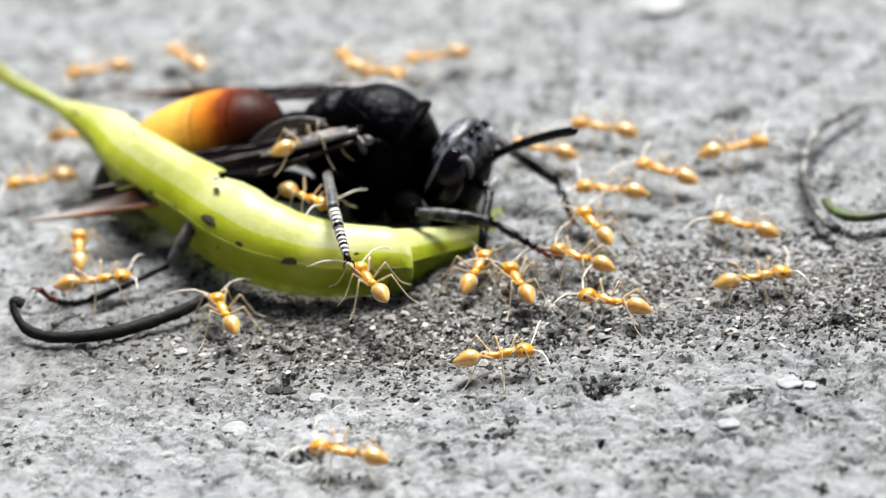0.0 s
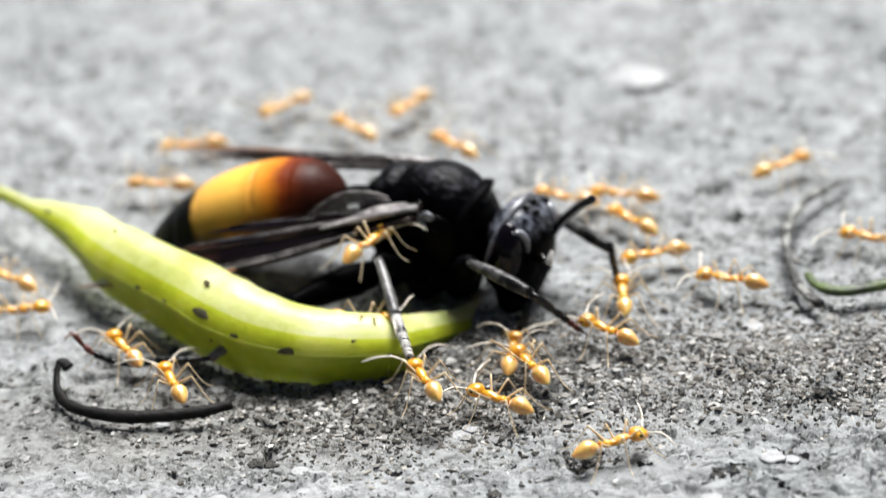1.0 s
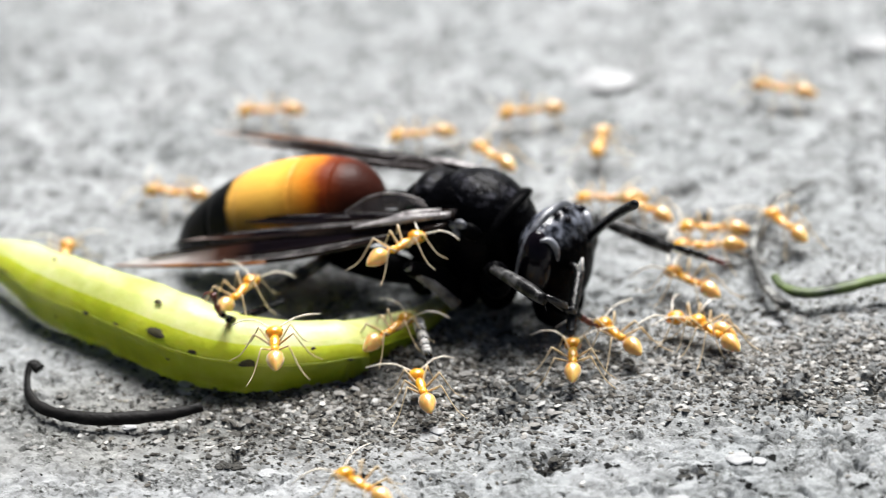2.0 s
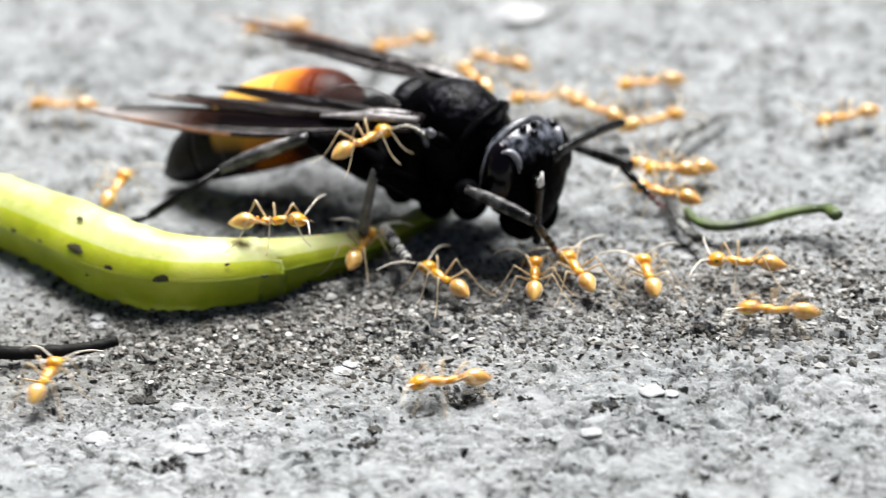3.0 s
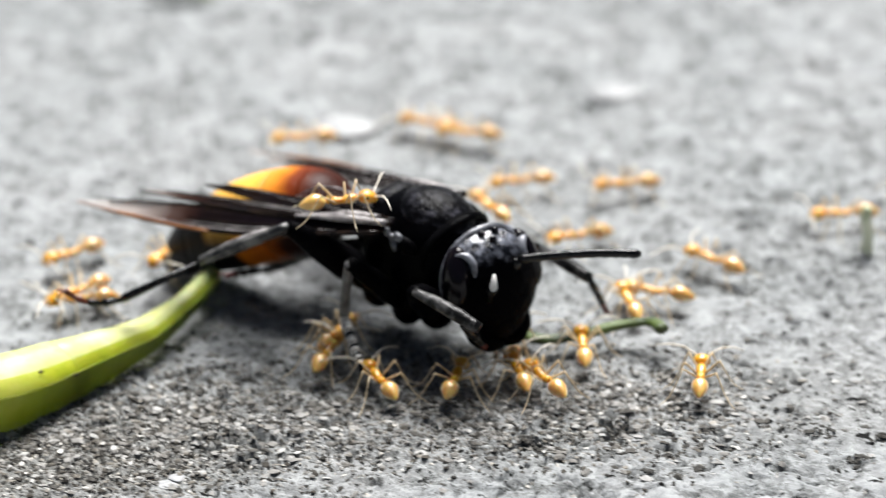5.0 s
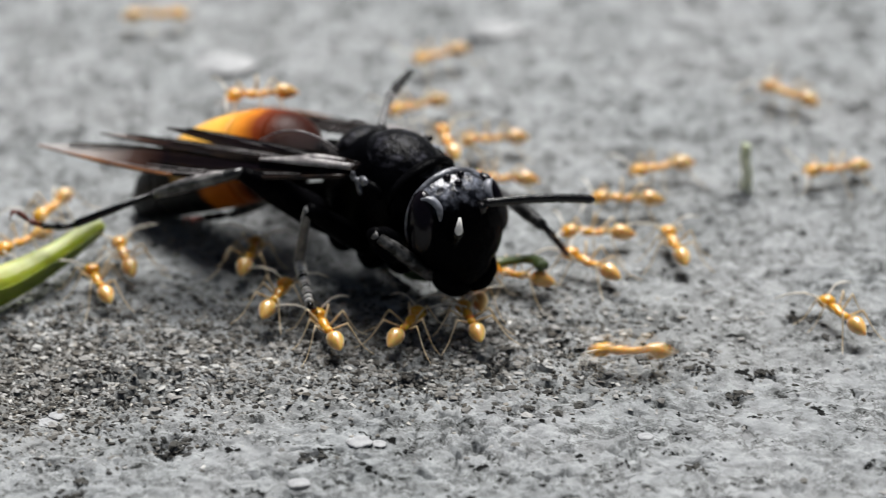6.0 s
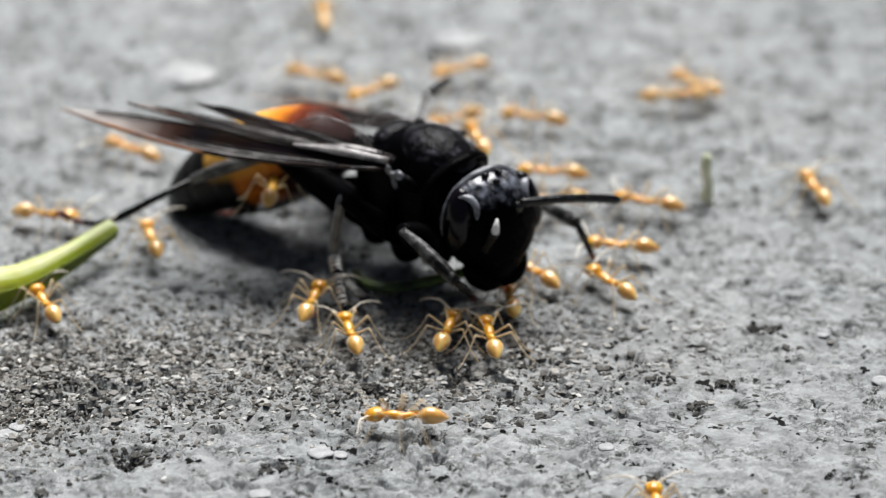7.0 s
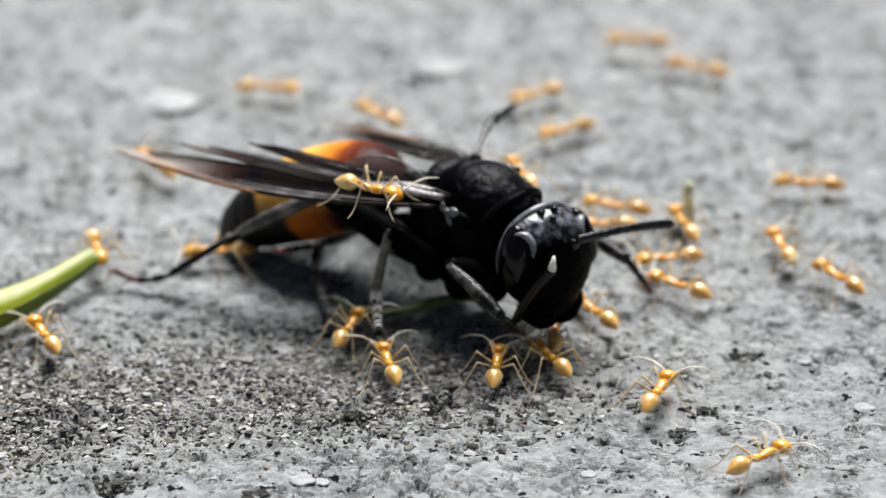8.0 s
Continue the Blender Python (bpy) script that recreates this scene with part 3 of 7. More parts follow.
def tarsus(length, thick, parent, tip_mat, striped, curled=False):
    """A long first joint, four short ones and two claws; the end may curl upward."""
    marks = [0, 0.60, 0.72, 0.82, 0.90, 1.0] if curled else [0, 0.42, 0.60, 0.74, 0.85, 1.0]
    foot, at, up = None, Vector((0, 0, 0)), 0.0
    for i, (a, b) in enumerate(zip(marks, marks[1:])):
        along = Vector((math.cos(up), 0, math.sin(up)))
        end = at + along * ((b - a) * length)
        t = thick * (1 - 0.08 * i)
        bm = tube(bmesh.new(), [at, at.lerp(end, 0.5) + Vector((0, 0, 0.02)), at.lerp(end, 0.93) + Vector((0, 0, 0.03)), end], [t * 0.55, t * 0.85, t, t * 0.7], 8)
        made = part("tarsus" if i == 0 else "tarsomere", bm, tip_mat if i > 2 and tip_mat else LEG, foot or parent, ("tarsus banded with pale hairs" if striped else "jointed black tarsus with claws") if i == 0 else "")
        foot = foot or made
        at, up = end, up + (radians(16) if curled else 0.0)
    if striped:
        for i in range(11):
            x = length * (0.06 + 0.78 * i / 10)
            t = thick * (1.06 - 0.03 * i)
            part("hair_band", tube(bmesh.new(), [(x, 0, 0.01), (x + 0.09, 0, 0.01), (x + 0.18, 0, 0.01)], [t * 0.98, t * 1.03, t * 0.98], 8), PALE_HAIR_GLINT, foot, "pale band of hairs")
    for s in (-1, 1):
        bm = tube(bmesh.new(), smooth_line([at, at + Vector((0.35, s * 0.25, 0.1)), at + Vector((0.55, s * 0.3, -0.2))], 3), [0.09, 0.02], 5)
        part("claw", bm, tip_mat or LEG, foot)
    return foot


WING_LONG = 20.6


def wing_place(side, t, u, lift=0.0):
    """A place on the folded wing: t along it, u across it from the inner to the outer edge."""
    half = 0.55 + 1.35 * math.sin(min(1, t * 1.25) * math.pi * 0.55)
    fold = 0.22 * abs(((u * 4) % 2) - 1) * (1 - 0.3 * t)
    return -WING_LONG * t - 0.4 * u, side * (0.2 + half * (2 * u - 0.75)), fold - 0.5 * u * u * (0.4 + 0.6 * t) + lift


def lobe(side, u0, u1, end, tip, drop=0.0):
    """One pleat of the wing, which narrows to a point; also its lines along inner edge, middle and outer edge."""
    bm, rows, n, m = bmesh.new(), [], 30, 7
    lines = [[], [], []]
    for i in range(n):
        t = i / (n - 1)
        w = 1 - max(0, (t - 0.42) / 0.58) ** 1.5 * 0.97
        across = [tip + (u0 + (u1 - u0) * j / (m - 1) - tip) * w for j in range(m)]
        ripple = [0.05 * math.sin(9 * t + 2.3 * j) for j in range(m)]
        rows.append([bm.verts.new(wing_place(side, t * end, u, drop + r)) for u, r in zip(across, ripple)])
        for line, j in zip(lines, (0, m // 2, m - 1)):
            line.append(wing_place(side, t * end, across[j], drop + ripple[j] + 0.05))
    for a, b in zip(rows, rows[1:]):
        for j in range(m - 1):
            bm.faces.new((a[j], a[j + 1], b[j + 1], b[j]))
    bmesh.ops.solidify(bm, geom=bm.faces[:], thickness=0.05)
    return bm, lines


def wing(side, parent):
    """A folded fore wing in two pleats with its hind wing tucked under it, all running back along -x."""
    bm, lines = lobe(side, 0.46, 1.0, 1.0, 0.68)
    ob = part("wing", bm, WING, parent, "smoky brown folded wing with amber tip")
    pleats = [(ob, lines, 1.0)]
    for name, label, u0, u1, end, tip, drop in (("wing_pleat", "inner pleat of the wing", 0.2, 0.52, 0.83, 0.3, -0.06), ("hind_wing", "narrow smoky hind wing", -0.06, 0.26, 0.64, 0.02, -0.14)):
        bm, lines = lobe(side, u0, u1, end, tip, drop)
        pleats.append((part(name, bm, WING, ob, label), lines, 0.75))
    for k, (pleat, (inner, middle, outer), r) in enumerate(pleats):
        for line, size, stop in ((inner, 0.10, 0.92), (middle, 0.07, 0.66), (outer, 0.15, 1.0)):
            line = line[:int(len(line) * stop)]
            cut = int(len(line) * (0.5 if k == 0 and size == 0.15 else 1.0))
            part("vein", tube(bmesh.new(), line[:cut + 1], [size * r, size * r * 0.9, size * r * 0.5], 6), VEIN, ob)
            if cut < len(line):
                part("wing_margin", tube(bmesh.new(), line[cut:], [size * 0.6, size * 0.9, size * 0.3], 6), AMBER_VEIN, ob, "amber-brown outer margin of the wing")
        a, b = middle, outer if k == 0 else inner
        # light reflected between the veins, added as pale strips
        for lo, hi, f in ((4, 19, 0.35), (8, 25, 0.7)):
            line = [Vector(p).lerp(Vector(q), f) + Vector((0, 0, 0.03)) for p, q in zip(a[lo:hi], b[lo:hi])]
            part("crease", tube(bmesh.new(), line, [0.02, 0.06 * r, 0.04 * r, 0.015], 6, 0.6), FOLD_GLOSS, ob, "pale strip standing in for reflected light along the wing")
    bm, rows, rim = bmesh.new(), [], []
    for i in range(12):
        t = i / 11
        rise = 1.15 * math.sin(math.pi * t ** 0.8)
        rows.append([bm.verts.new((-1.6 - 5.2 * t - 0.3 * v, side * (-0.75 - 0.5 * v * v), -0.1 + rise * v + 0.05 * math.sin(7 * t + 3 * v))) for v in (0, 0.3, 0.6, 0.85, 1.0)])
        rim.append(rows[-1][-1].co.copy())
    for p, q in zip(rows, rows[1:]):
        for j in range(4):
            bm.faces.new((p[j], p[j + 1], q[j + 1], q[j]))
    bmesh.ops.solidify(bm, geom=bm.faces[:], thickness=0.04)
    part("hind_wing_lobe", bm, LOBE, ob, "arched greyish translucent lobe of the hind wing")
    part("lobe_rim", tube(bmesh.new(), rim, [0.03, 0.06, 0.05, 0.03], 6), FOLD_GLOSS, ob, "silvery rim of the lobe")
    for k, (y, z, x0, x1, r) in enumerate(((0.25, 0.3, -0.2, -6.0, 0.34), (-0.1, 0.36, -0.8, -4.4, 0.24))):
        bm = bmesh.new()
        tube(bm, smooth_line([(x0, side * y, z), ((x0 + x1) / 2, side * (y + 0.15), z + 0.12), (x1, side * (y + 0.35), z)], 5), [r * 0.7, r, r * 0.25], 8, 0.6)
        part("wing_fold", bm, FOLD_GLOSS, ob, "silvery fold of membrane at the wing base")
    return ob


def wasp():
    ob = tagged(new("wasp"), "large black wasp with an orange-banded abdomen, overrun by ants", "wasp")
    body = bmesh.new()
    loft(body, curve_sections([(-4.4, 0.5, -0.7, 0.5), (-3.9, 1.5, -1.6, 1.6), (-2.9, 2.25, -2.5, 2.35), (-1.5, 2.7, -3.1, 2.95),
                               (0.2, 2.85, -3.4, 3.25), (1.8, 2.75, -3.3, 3.05), (2.9, 2.35, -2.8, 2.35), (3.7, 1.6, -2.0, 1.3), (4.3, 0.75, -1.1, 0.1)]), 28, 2.25)
    part("thorax", body, CHITIN, ob, "glossy black thorax")
    s = bmesh.new()
    ball(s, (-2.15, 0, 2.05), (1.15, 1.75, 0.95), (0, -22, 0), 20, 14)
    part("scutellum", s, SCUTUM, ob)
    s = bmesh.new()
    ball(s, (0.9, 0, 1.35), (2.7, 2.35, 2.15), (0, 14, 0), 28, 20)
    part("scutum", s, SCUTUM, ob, "domed black back plate with a soft sheen and glints painted as specks")
    s = bmesh.new()
    line = [(3.15 - 0.9 * abs(math.cos(a)) ** 2, 2.55 * math.cos(a), 0.2 + 2.2 * math.sin(a)) for a in np.linspace(-0.35, math.pi + 0.35, 22)]
    tube(s, line, [0.12, 0.42, 0.5, 0.42, 0.12], 10, 0.55)
    part("pronotum", s, CHITIN_DULL, ob)
    for side in (-1, 1):
        s = bmesh.new()
        ball(s, (1.3, side * 2.75, 1.15), (0.75, 0.38, 0.5), (0, 20, 0), 12, 8)
        part("tegula", s, CHITIN_DULL, ob)
        for k, (x, y, z, r) in enumerate(((0.75, 2.85, 1.55, 0.3), (0.25, 2.8, 1.35, 0.24), (0.5, 2.95, 1.0, 0.22), (-0.2, 2.75, 1.6, 0.2))):
            s = bmesh.new()
            ball(s, (x, side * y, z), (r * 1.5, r * 0.7, r), (0, 30 * k, 15 * side), 10, 8)
            part("wing_sclerite", s, PALE_GLINT, ob, "small pale plate at the wing base")
        for x, z in ((2.4, -2.7), (0.2, -3.1), (-2.1, -2.7)):
            s = bmesh.new()
            ball(s, (x, side * 1.5, z), (1.15, 1.05, 1.45), (side * 14, 15, 0), 14, 10)
            part("coxa", s, CHITIN, ob)

    head = bmesh.new()
    loft(head, curve_sections([(-0.25, 0.8, -0.7, 0.9), (0.15, 2.1, -1.9, 2.1), (0.8, 2.75, -2.6, 2.65), (1.6, 2.8, -2.9, 2.55), (2.35, 2.35, -2.8, 1.95), (2.9, 1.5, -2.4, 1.0), (3.15, 0.6, -1.6, 0.1)]), 28, 2.2)
    head = part("head", head, HEAD_CHITIN, ob, "glossy black head with granular bluish highlights painted on its crown")
    head.scale = (1.04, 1.04, 1.04)
    for side in (-1, 1):
        e = bmesh.new()
        ball(e, (1.55, side * 2.2, 0.55), (0.95, 0.72, 1.75), (side * 12, -8, 0), 20, 16)
        part("compound_eye", e, EYE, head, "dark kidney-shaped compound eye")
        # reflection along the eye's margin, added as a pale tube
        e = bmesh.new()
        tube(e, smooth_line([(2.5, side * 1.62, 0.55), (2.5, side * 1.6, 1.0), (2.33, side * 1.55, 1.45), (2.02, side * 1.75, 1.82), (1.72, side * 2.15, 1.85), (1.7, side * 2.42, 1.5)], 5), [0.05, 0.22, 0.28, 0.3, 0.2, 0.05], 8, 0.7)
        part("eye_rim", e, PALE_GLINT, head, "pale strip standing in for a reflection round the eye")
        e = bmesh.new()
        tube(e, smooth_line([(1.6, side * 1.4, -2.3), (1.85, side * 1.2, -2.9), (2.15, side * 0.75, -3.35), (2.3, side * 0.05, -3.55)], 4), [0.7, 0.8, 0.65, 0.3], 12, 0.85)
        part("mandible", e, CHITIN_DULL, head, "toothed black mandible")
    e = bmesh.new()
    ball(e, (2.15, 0, -2.1), (0.9, 1.55, 1.6), (0, 10, 0), 20, 14)
    part("clypeus", e, HEAD_CHITIN, head)
    # the ridge's highlight is put into its grey colour
    e = bmesh.new()
    line = [(0.75 + 0.35 * math.sin(a), 2.72 * math.cos(a), 0.05 + 2.66 * math.sin(a)) for a in np.linspace(-0.3, math.pi + 0.3, 22)]
    tube(e, line, [0.05, 0.2, 0.24, 0.2, 0.05], 8)
    part("occipital_ridge", e, PALE_GLINT, head, "ridge arching over the back of the head, its highlight painted grey")
    for y, x, z in ((0, 2.0, 2.35), (0.42, 1.55, 2.62), (-0.42, 1.55, 2.62)):
        e = bmesh.new()
        ball(e, (x, y, z), (0.22, 0.22, 0.2), (0, 0, 0), 10, 8)
        part("ocellus", e, EYE, head)
    antennae = []
    for side, base, length in ((1, (2.9, 0.9, 1.2), 6.6), (-1, (3.8, -1.3, 0.4), 4.2)):
        root = Vector((2.6, side * 0.7, 0.3)) - Vector(base)
        e = bmesh.new()
        line = smooth_line([(0, 0, 0), (length * 0.4, 0, 0.15), (length * 0.75, 0, 0.1), (length, 0, -0.05)], 7)
        tube(e, line, [0.24 + 0.04 * (i % 2) for i in range(len(line) - 1)] + [0.12], 8)
        antenna = part("antenna", e, LEG, head, "jointed black antenna", at=P(*base))
        e = bmesh.new()
        tube(e, [Vector(base) + root, Vector(base) + root * 0.4, base], [0.2, 0.26, 0.3], 8)
        part("scape", e, LEG, head)
        if side < 0:
            # highlight on the elbow, added as a pale cap
            e = bmesh.new()
            tube(e, [(base[0], base[1], base[2] - 0.25), (base[0] + 0.03, base[1], base[2] + 0.1), (base[0] + 0.05, base[1] + 0.1, base[2] + 0.8)], [0.12, 0.26, 0.08], 8, 0.7)
            part("pedicel", e, PALE_HAIR_GLINT, head, "pale cap standing in for a glint on the antenna's elbow")
        antennae.append(antenna)

    gaster = bmesh.new()
    loft(gaster, curve_sections([(0.5, 0.4, -0.5, 0.4), (-0.3, 0.5, -0.55, 0.55), (-1.2, 0.5, -0.6, 0.5), (-2.2, 0.8, -0.9, 0.9), (-4, 1.9, -1.8, 1.9), (-6, 2.3, -2.3, 2.0), (-9, 1.6, -2.4, 0.9), (-10.5, 0.7, -2.2, -0.4)], 3), 20)
    gaster = part("abdomen", gaster, CHITIN, ob, "abdomen with two orange bands and a black end")
    shape = [(-0.2, 0.55, -0.55, 0.6), (-0.75, 1.6, -1.35, 1.65), (-1.6, 2.45, -2.1, 2.5), (-3.0, 3.0, -2.7, 2.95), (-5.0, 3.25, -3.0, 3.05), (-7.2, 3.2, -3.05, 2.85), (-9.2, 2.85, -2.85, 2.4), (-10.9, 2.3, -2.5, 1.75), (-12.2, 1.6, -2.1, 0.95), (-13.0, 0.8, -1.6, 0.0), (-13.4, 0.25, -1.2, -0.6)]
    sag = lambda x: -0.018 * min(0, x + 4) ** 2
    outline = curve_sections([(x * 1.09 - 0.8, w * 0.86, lo * 0.88 + sag(x), hi * 0.87 + sag(x)) for x, w, lo, hi in shape], 6)
    cuts = [(0.5, -3.3, "dark mahogany base band"), (-3.2, -6.0, "deep orange band"), (-5.9, -9.6, "yellowish orange band"), (-9.5, -11.8, ""), (-11.7, -13.8, ""), (-13.7, -17, "")]
    for i, (a, b, label) in enumerate(cuts):
        ring = [q for q in outline if b - 0.2 <= q[0] <= a + 0.2]
        grow = 1.0 + 0.02 * (len(cuts) - i) / len(cuts)
        ring = [(x, w * grow, lo * grow, hi * grow) for x, w, lo, hi in ring]
        x, w, lo, hi = ring[-1]
        ring.append((x - 0.03, w * 0.96, lo * 0.96, hi * 0.96))
        bm = bmesh.new()
        loft(bm, ring, 32, 2.1)
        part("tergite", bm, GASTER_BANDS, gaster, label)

    limbs = {}
    for name, side, sizes in (("front", -1, (4.6, 4.4, 4.3)), ("middle", -1, (4.8, 4.2, 4.0)), ("hind", -1, (7.2, 5.7, 8.6)),
                              ("front", 1, (5.0, 4.8, 3.4)), ("middle", 1, (6.0, 4.2, 4.4)), ("hind", 1, (5.6, 6.0, 5.2))):
        a, b, c = sizes
        thick = 0.75 if (name, side) == ("middle", -1) else 0.55 if (name, side) == ("middle", 1) else 1.0 if name != "hind" else 1.1
        femur = rod("femur", a, [0.55 * thick, 0.9 * thick, 0.75 * thick, 0.4], ob, CHITIN_DULL, 0.12, 12)
        tibia = rod("tibia", b, [0.26, 0.38 * thick, 0.42 * thick, 0.32] if name != "hind" else [0.28, 0.38, 0.4, 0.26], ob, {"front": FRONT_TIBIA, "middle": TIBIA, "hind": HIND_TIBIA}[name], 0.06, 10, 5 if name == "hind" else 3, len(limbs))
        foot = tarsus(c, 0.27 if name != "middle" else 0.33, ob, RUST if name == "front" or name == "hind" else None, name == "middle" and side < 0, (name, side) == ("hind", -1))
        if name == "hind":
            # gloss on the upper face of the shin, added as a pale strip
            bm = bmesh.new()
            tube(bm, [(0.3, 0, 0.22), (b * 0.35, 0, 0.40), (b * 0.7, 0, 0.40), (b - 0.2, 0, 0.22)], [0.05, 0.16, 0.15, 0.05], 8, 0.6)
            part("dorsal_ridge", bm, FOLD_GLOSS, tibia, "pale strip standing in for gloss along the shin")
        limbs[name, side] = femur, tibia, foot
    wings = wing(-1, ob), wing(1, ob)
    return ob, head, gaster, limbs, wings, antennae


# ---- ants ----
def ant_shape(seed, reach):
    """A slender long-legged ant that looks along +x; its feet stand at z = 0."""
    rng = random.Random(seed)
    ob = tagged(new("ant"), "slender amber-yellow ant with long pale legs", "ant", "ants round the wasp")
    lift = 0.95
    bm = bmesh.new()
    loft(bm, curve_sections([(0.93, 0.18, lift - 0.05, lift + 0.22), (1.10, 0.40, lift - 0.22, lift + 0.42), (1.42, 0.49, lift - 0.28, lift + 0.48), (1.76, 0.41, lift - 0.26, lift + 0.34), (2.0, 0.18, lift - 0.16, lift + 0.12)], 3), 14)
    head = part("head", bm, ANT, ob)
    for s in (-1, 1):
        bm = bmesh.new()
        ball(bm, (1.4, s * 0.44, lift + 0.19), (0.1, 0.06, 0.1), u=8, v=6)
        part("eye", bm, ANT_EYE, head)
        bm = bmesh.new()
        elbow = (2.0 + 0.25 * rng.random(), s * (0.95 + 0.15 * rng.random()), lift + 0.4 + 0.25 * rng.random())
        tip = (2.3 + 0.7 * rng.random(), s * (1.9 + 0.8 * rng.random()), lift - 0.1 + 0.8 * rng.random())
        tube(bm, smooth_line([(1.75, s * 0.15, lift + 0.15), elbow], 3) + smooth_line([elbow, ((elbow[0] + tip[0]) / 2, (elbow[1] + tip[1]) / 2, elbow[2] * 0.6 + tip[2] * 0.4 + 0.1), tip], 3), [0.05, 0.045, 0.05, 0.045, 0.03], 6)
        part("antenna", bm, ANT_FEELER, head, "long pale feeler")
    bm = bmesh.new()
    loft(bm, curve_sections([(-0.62, 0.14, lift - 0.1, lift + 0.08), (-0.42, 0.24, lift - 0.2, lift + 0.24), (-0.05, 0.22, lift - 0.18, lift + 0.16), (0.4, 0.29, lift - 0.2, lift + 0.3), (0.75, 0.22, lift - 0.1, lift + 0.28), (0.98, 0.12, lift, lift + 0.18)], 3), 14)
    part("thorax", bm, ANT, ob)
    bm = bmesh.new()
    ball(bm, (-0.78, 0, lift + 0.08), (0.13, 0.12, 0.24), u=10, v=8)
    part("petiole", bm, ANT, ob)
    bm = bmesh.new()
    loft(bm, curve_sections([(-2.45, 0.04, lift - 0.2, lift - 0.1), (-2.12, 0.29, lift - 0.36, lift + 0.2), (-1.62, 0.48, lift - 0.46, lift + 0.47), (-1.2, 0.43, lift - 0.38, lift + 0.42), (-0.95, 0.2, lift - 0.15, lift + 0.18), (-0.86, 0.1, lift - 0.05, lift + 0.1)], 3), 16)
    part("gaster", bm, ANT_GASTER, ob, "rounded glossy amber gaster")
    for s in (-1, 1):
        for i, (x0, ang, long) in enumerate(((0.55, 48, 1.9), (0.2, 95, 1.9), (-0.25, 138, 2.4))):
            ang += rng.uniform(-14, 14)
            long *= reach * rng.uniform(0.92, 1.08)
            c, q = math.cos(radians(ang)), s * math.sin(radians(ang))
            knee = (x0 + c * long * 0.45, s * 0.15 + q * long * 0.45, lift + 0.55 + 0.25 * rng.random())
            ankle = (x0 + c * long * 0.82, s * 0.15 + q * long * 0.82, 0.45)
            foot = (x0 + c * long * 1.15, s * 0.15 + q * long * 1.15, 0.03)
            bm = bmesh.new()
            tube(bm, smooth_line([(x0, s * 0.14, lift - 0.12), knee], 3) + smooth_line([knee, ankle, foot], 4), [0.07, 0.055, 0.04, 0.028, 0.02], 6)
            part("leg", bm, ANT_LEG, ob)
    return ob


# ---- leaf and twigs ----
LEAF_FOLD = [(-0.46, 0.62), (-0.30, 0.70), (-0.10, 0.66), (0.08, 0.55), (0.20, 0.42), (0.215, 0.36), (0.17, 0.20), (0.12, 0.04), (0.06, -0.15)]


def leaf_frame(spine, i):
    """Along and outward directions at a place of the leaf."""
    d = (spine[min(i + 1, len(spine) - 1)] - spine[max(i - 1, 0)]).normalized()
    return d, Vector((d.y, -d.x, 0)).normalized()


def leaf_sheet(spine, width, a, b, shift, tuck):
    """The folded sheet and its rib between two places of the leaf."""
    sheet, rib, rows, line = bmesh.new(), bmesh.new(), [], []
    width = np.array(width)
    for k, f in enumerate((0.86, 0.95)):
        width[(b - 1 - k) if tuck == "end" else (a + k)] *= f
    for i in range(a, b):
        out = leaf_frame(spine, i)[1]
        w = width[i] * (1 + 0.03 * math.sin(i * 0.31) + 0.015 * math.sin(i * 0.83))
        rows.append([sheet.verts.new(spine[i] - shift + out * (u * w) + Vector((0, 0, v * width[i] + 0.03 * math.sin(i * 0.37 + k)))) for k, (u, v) in enumerate(LEAF_FOLD)])
        line.append(spine[i] - shift + out * (0.212 * w + 0.03) + Vector((0, 0, 0.385 * width[i] + 0.03 * math.sin(i * 0.37 + 4.5))))
    for p, q in zip(rows, rows[1:]):
        for k in range(len(LEAF_FOLD) - 1):
            # top panel painted with sheen, middle plain, lower panel painted with shade
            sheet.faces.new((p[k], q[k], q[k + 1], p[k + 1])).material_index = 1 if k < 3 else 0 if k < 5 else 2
    bmesh.ops.solidify(sheet, geom=sheet.faces[:], thickness=0.05)
    tube(rib, line, [0.02, 0.025, 0.025, 0.02], 8)
    return sheet, rib


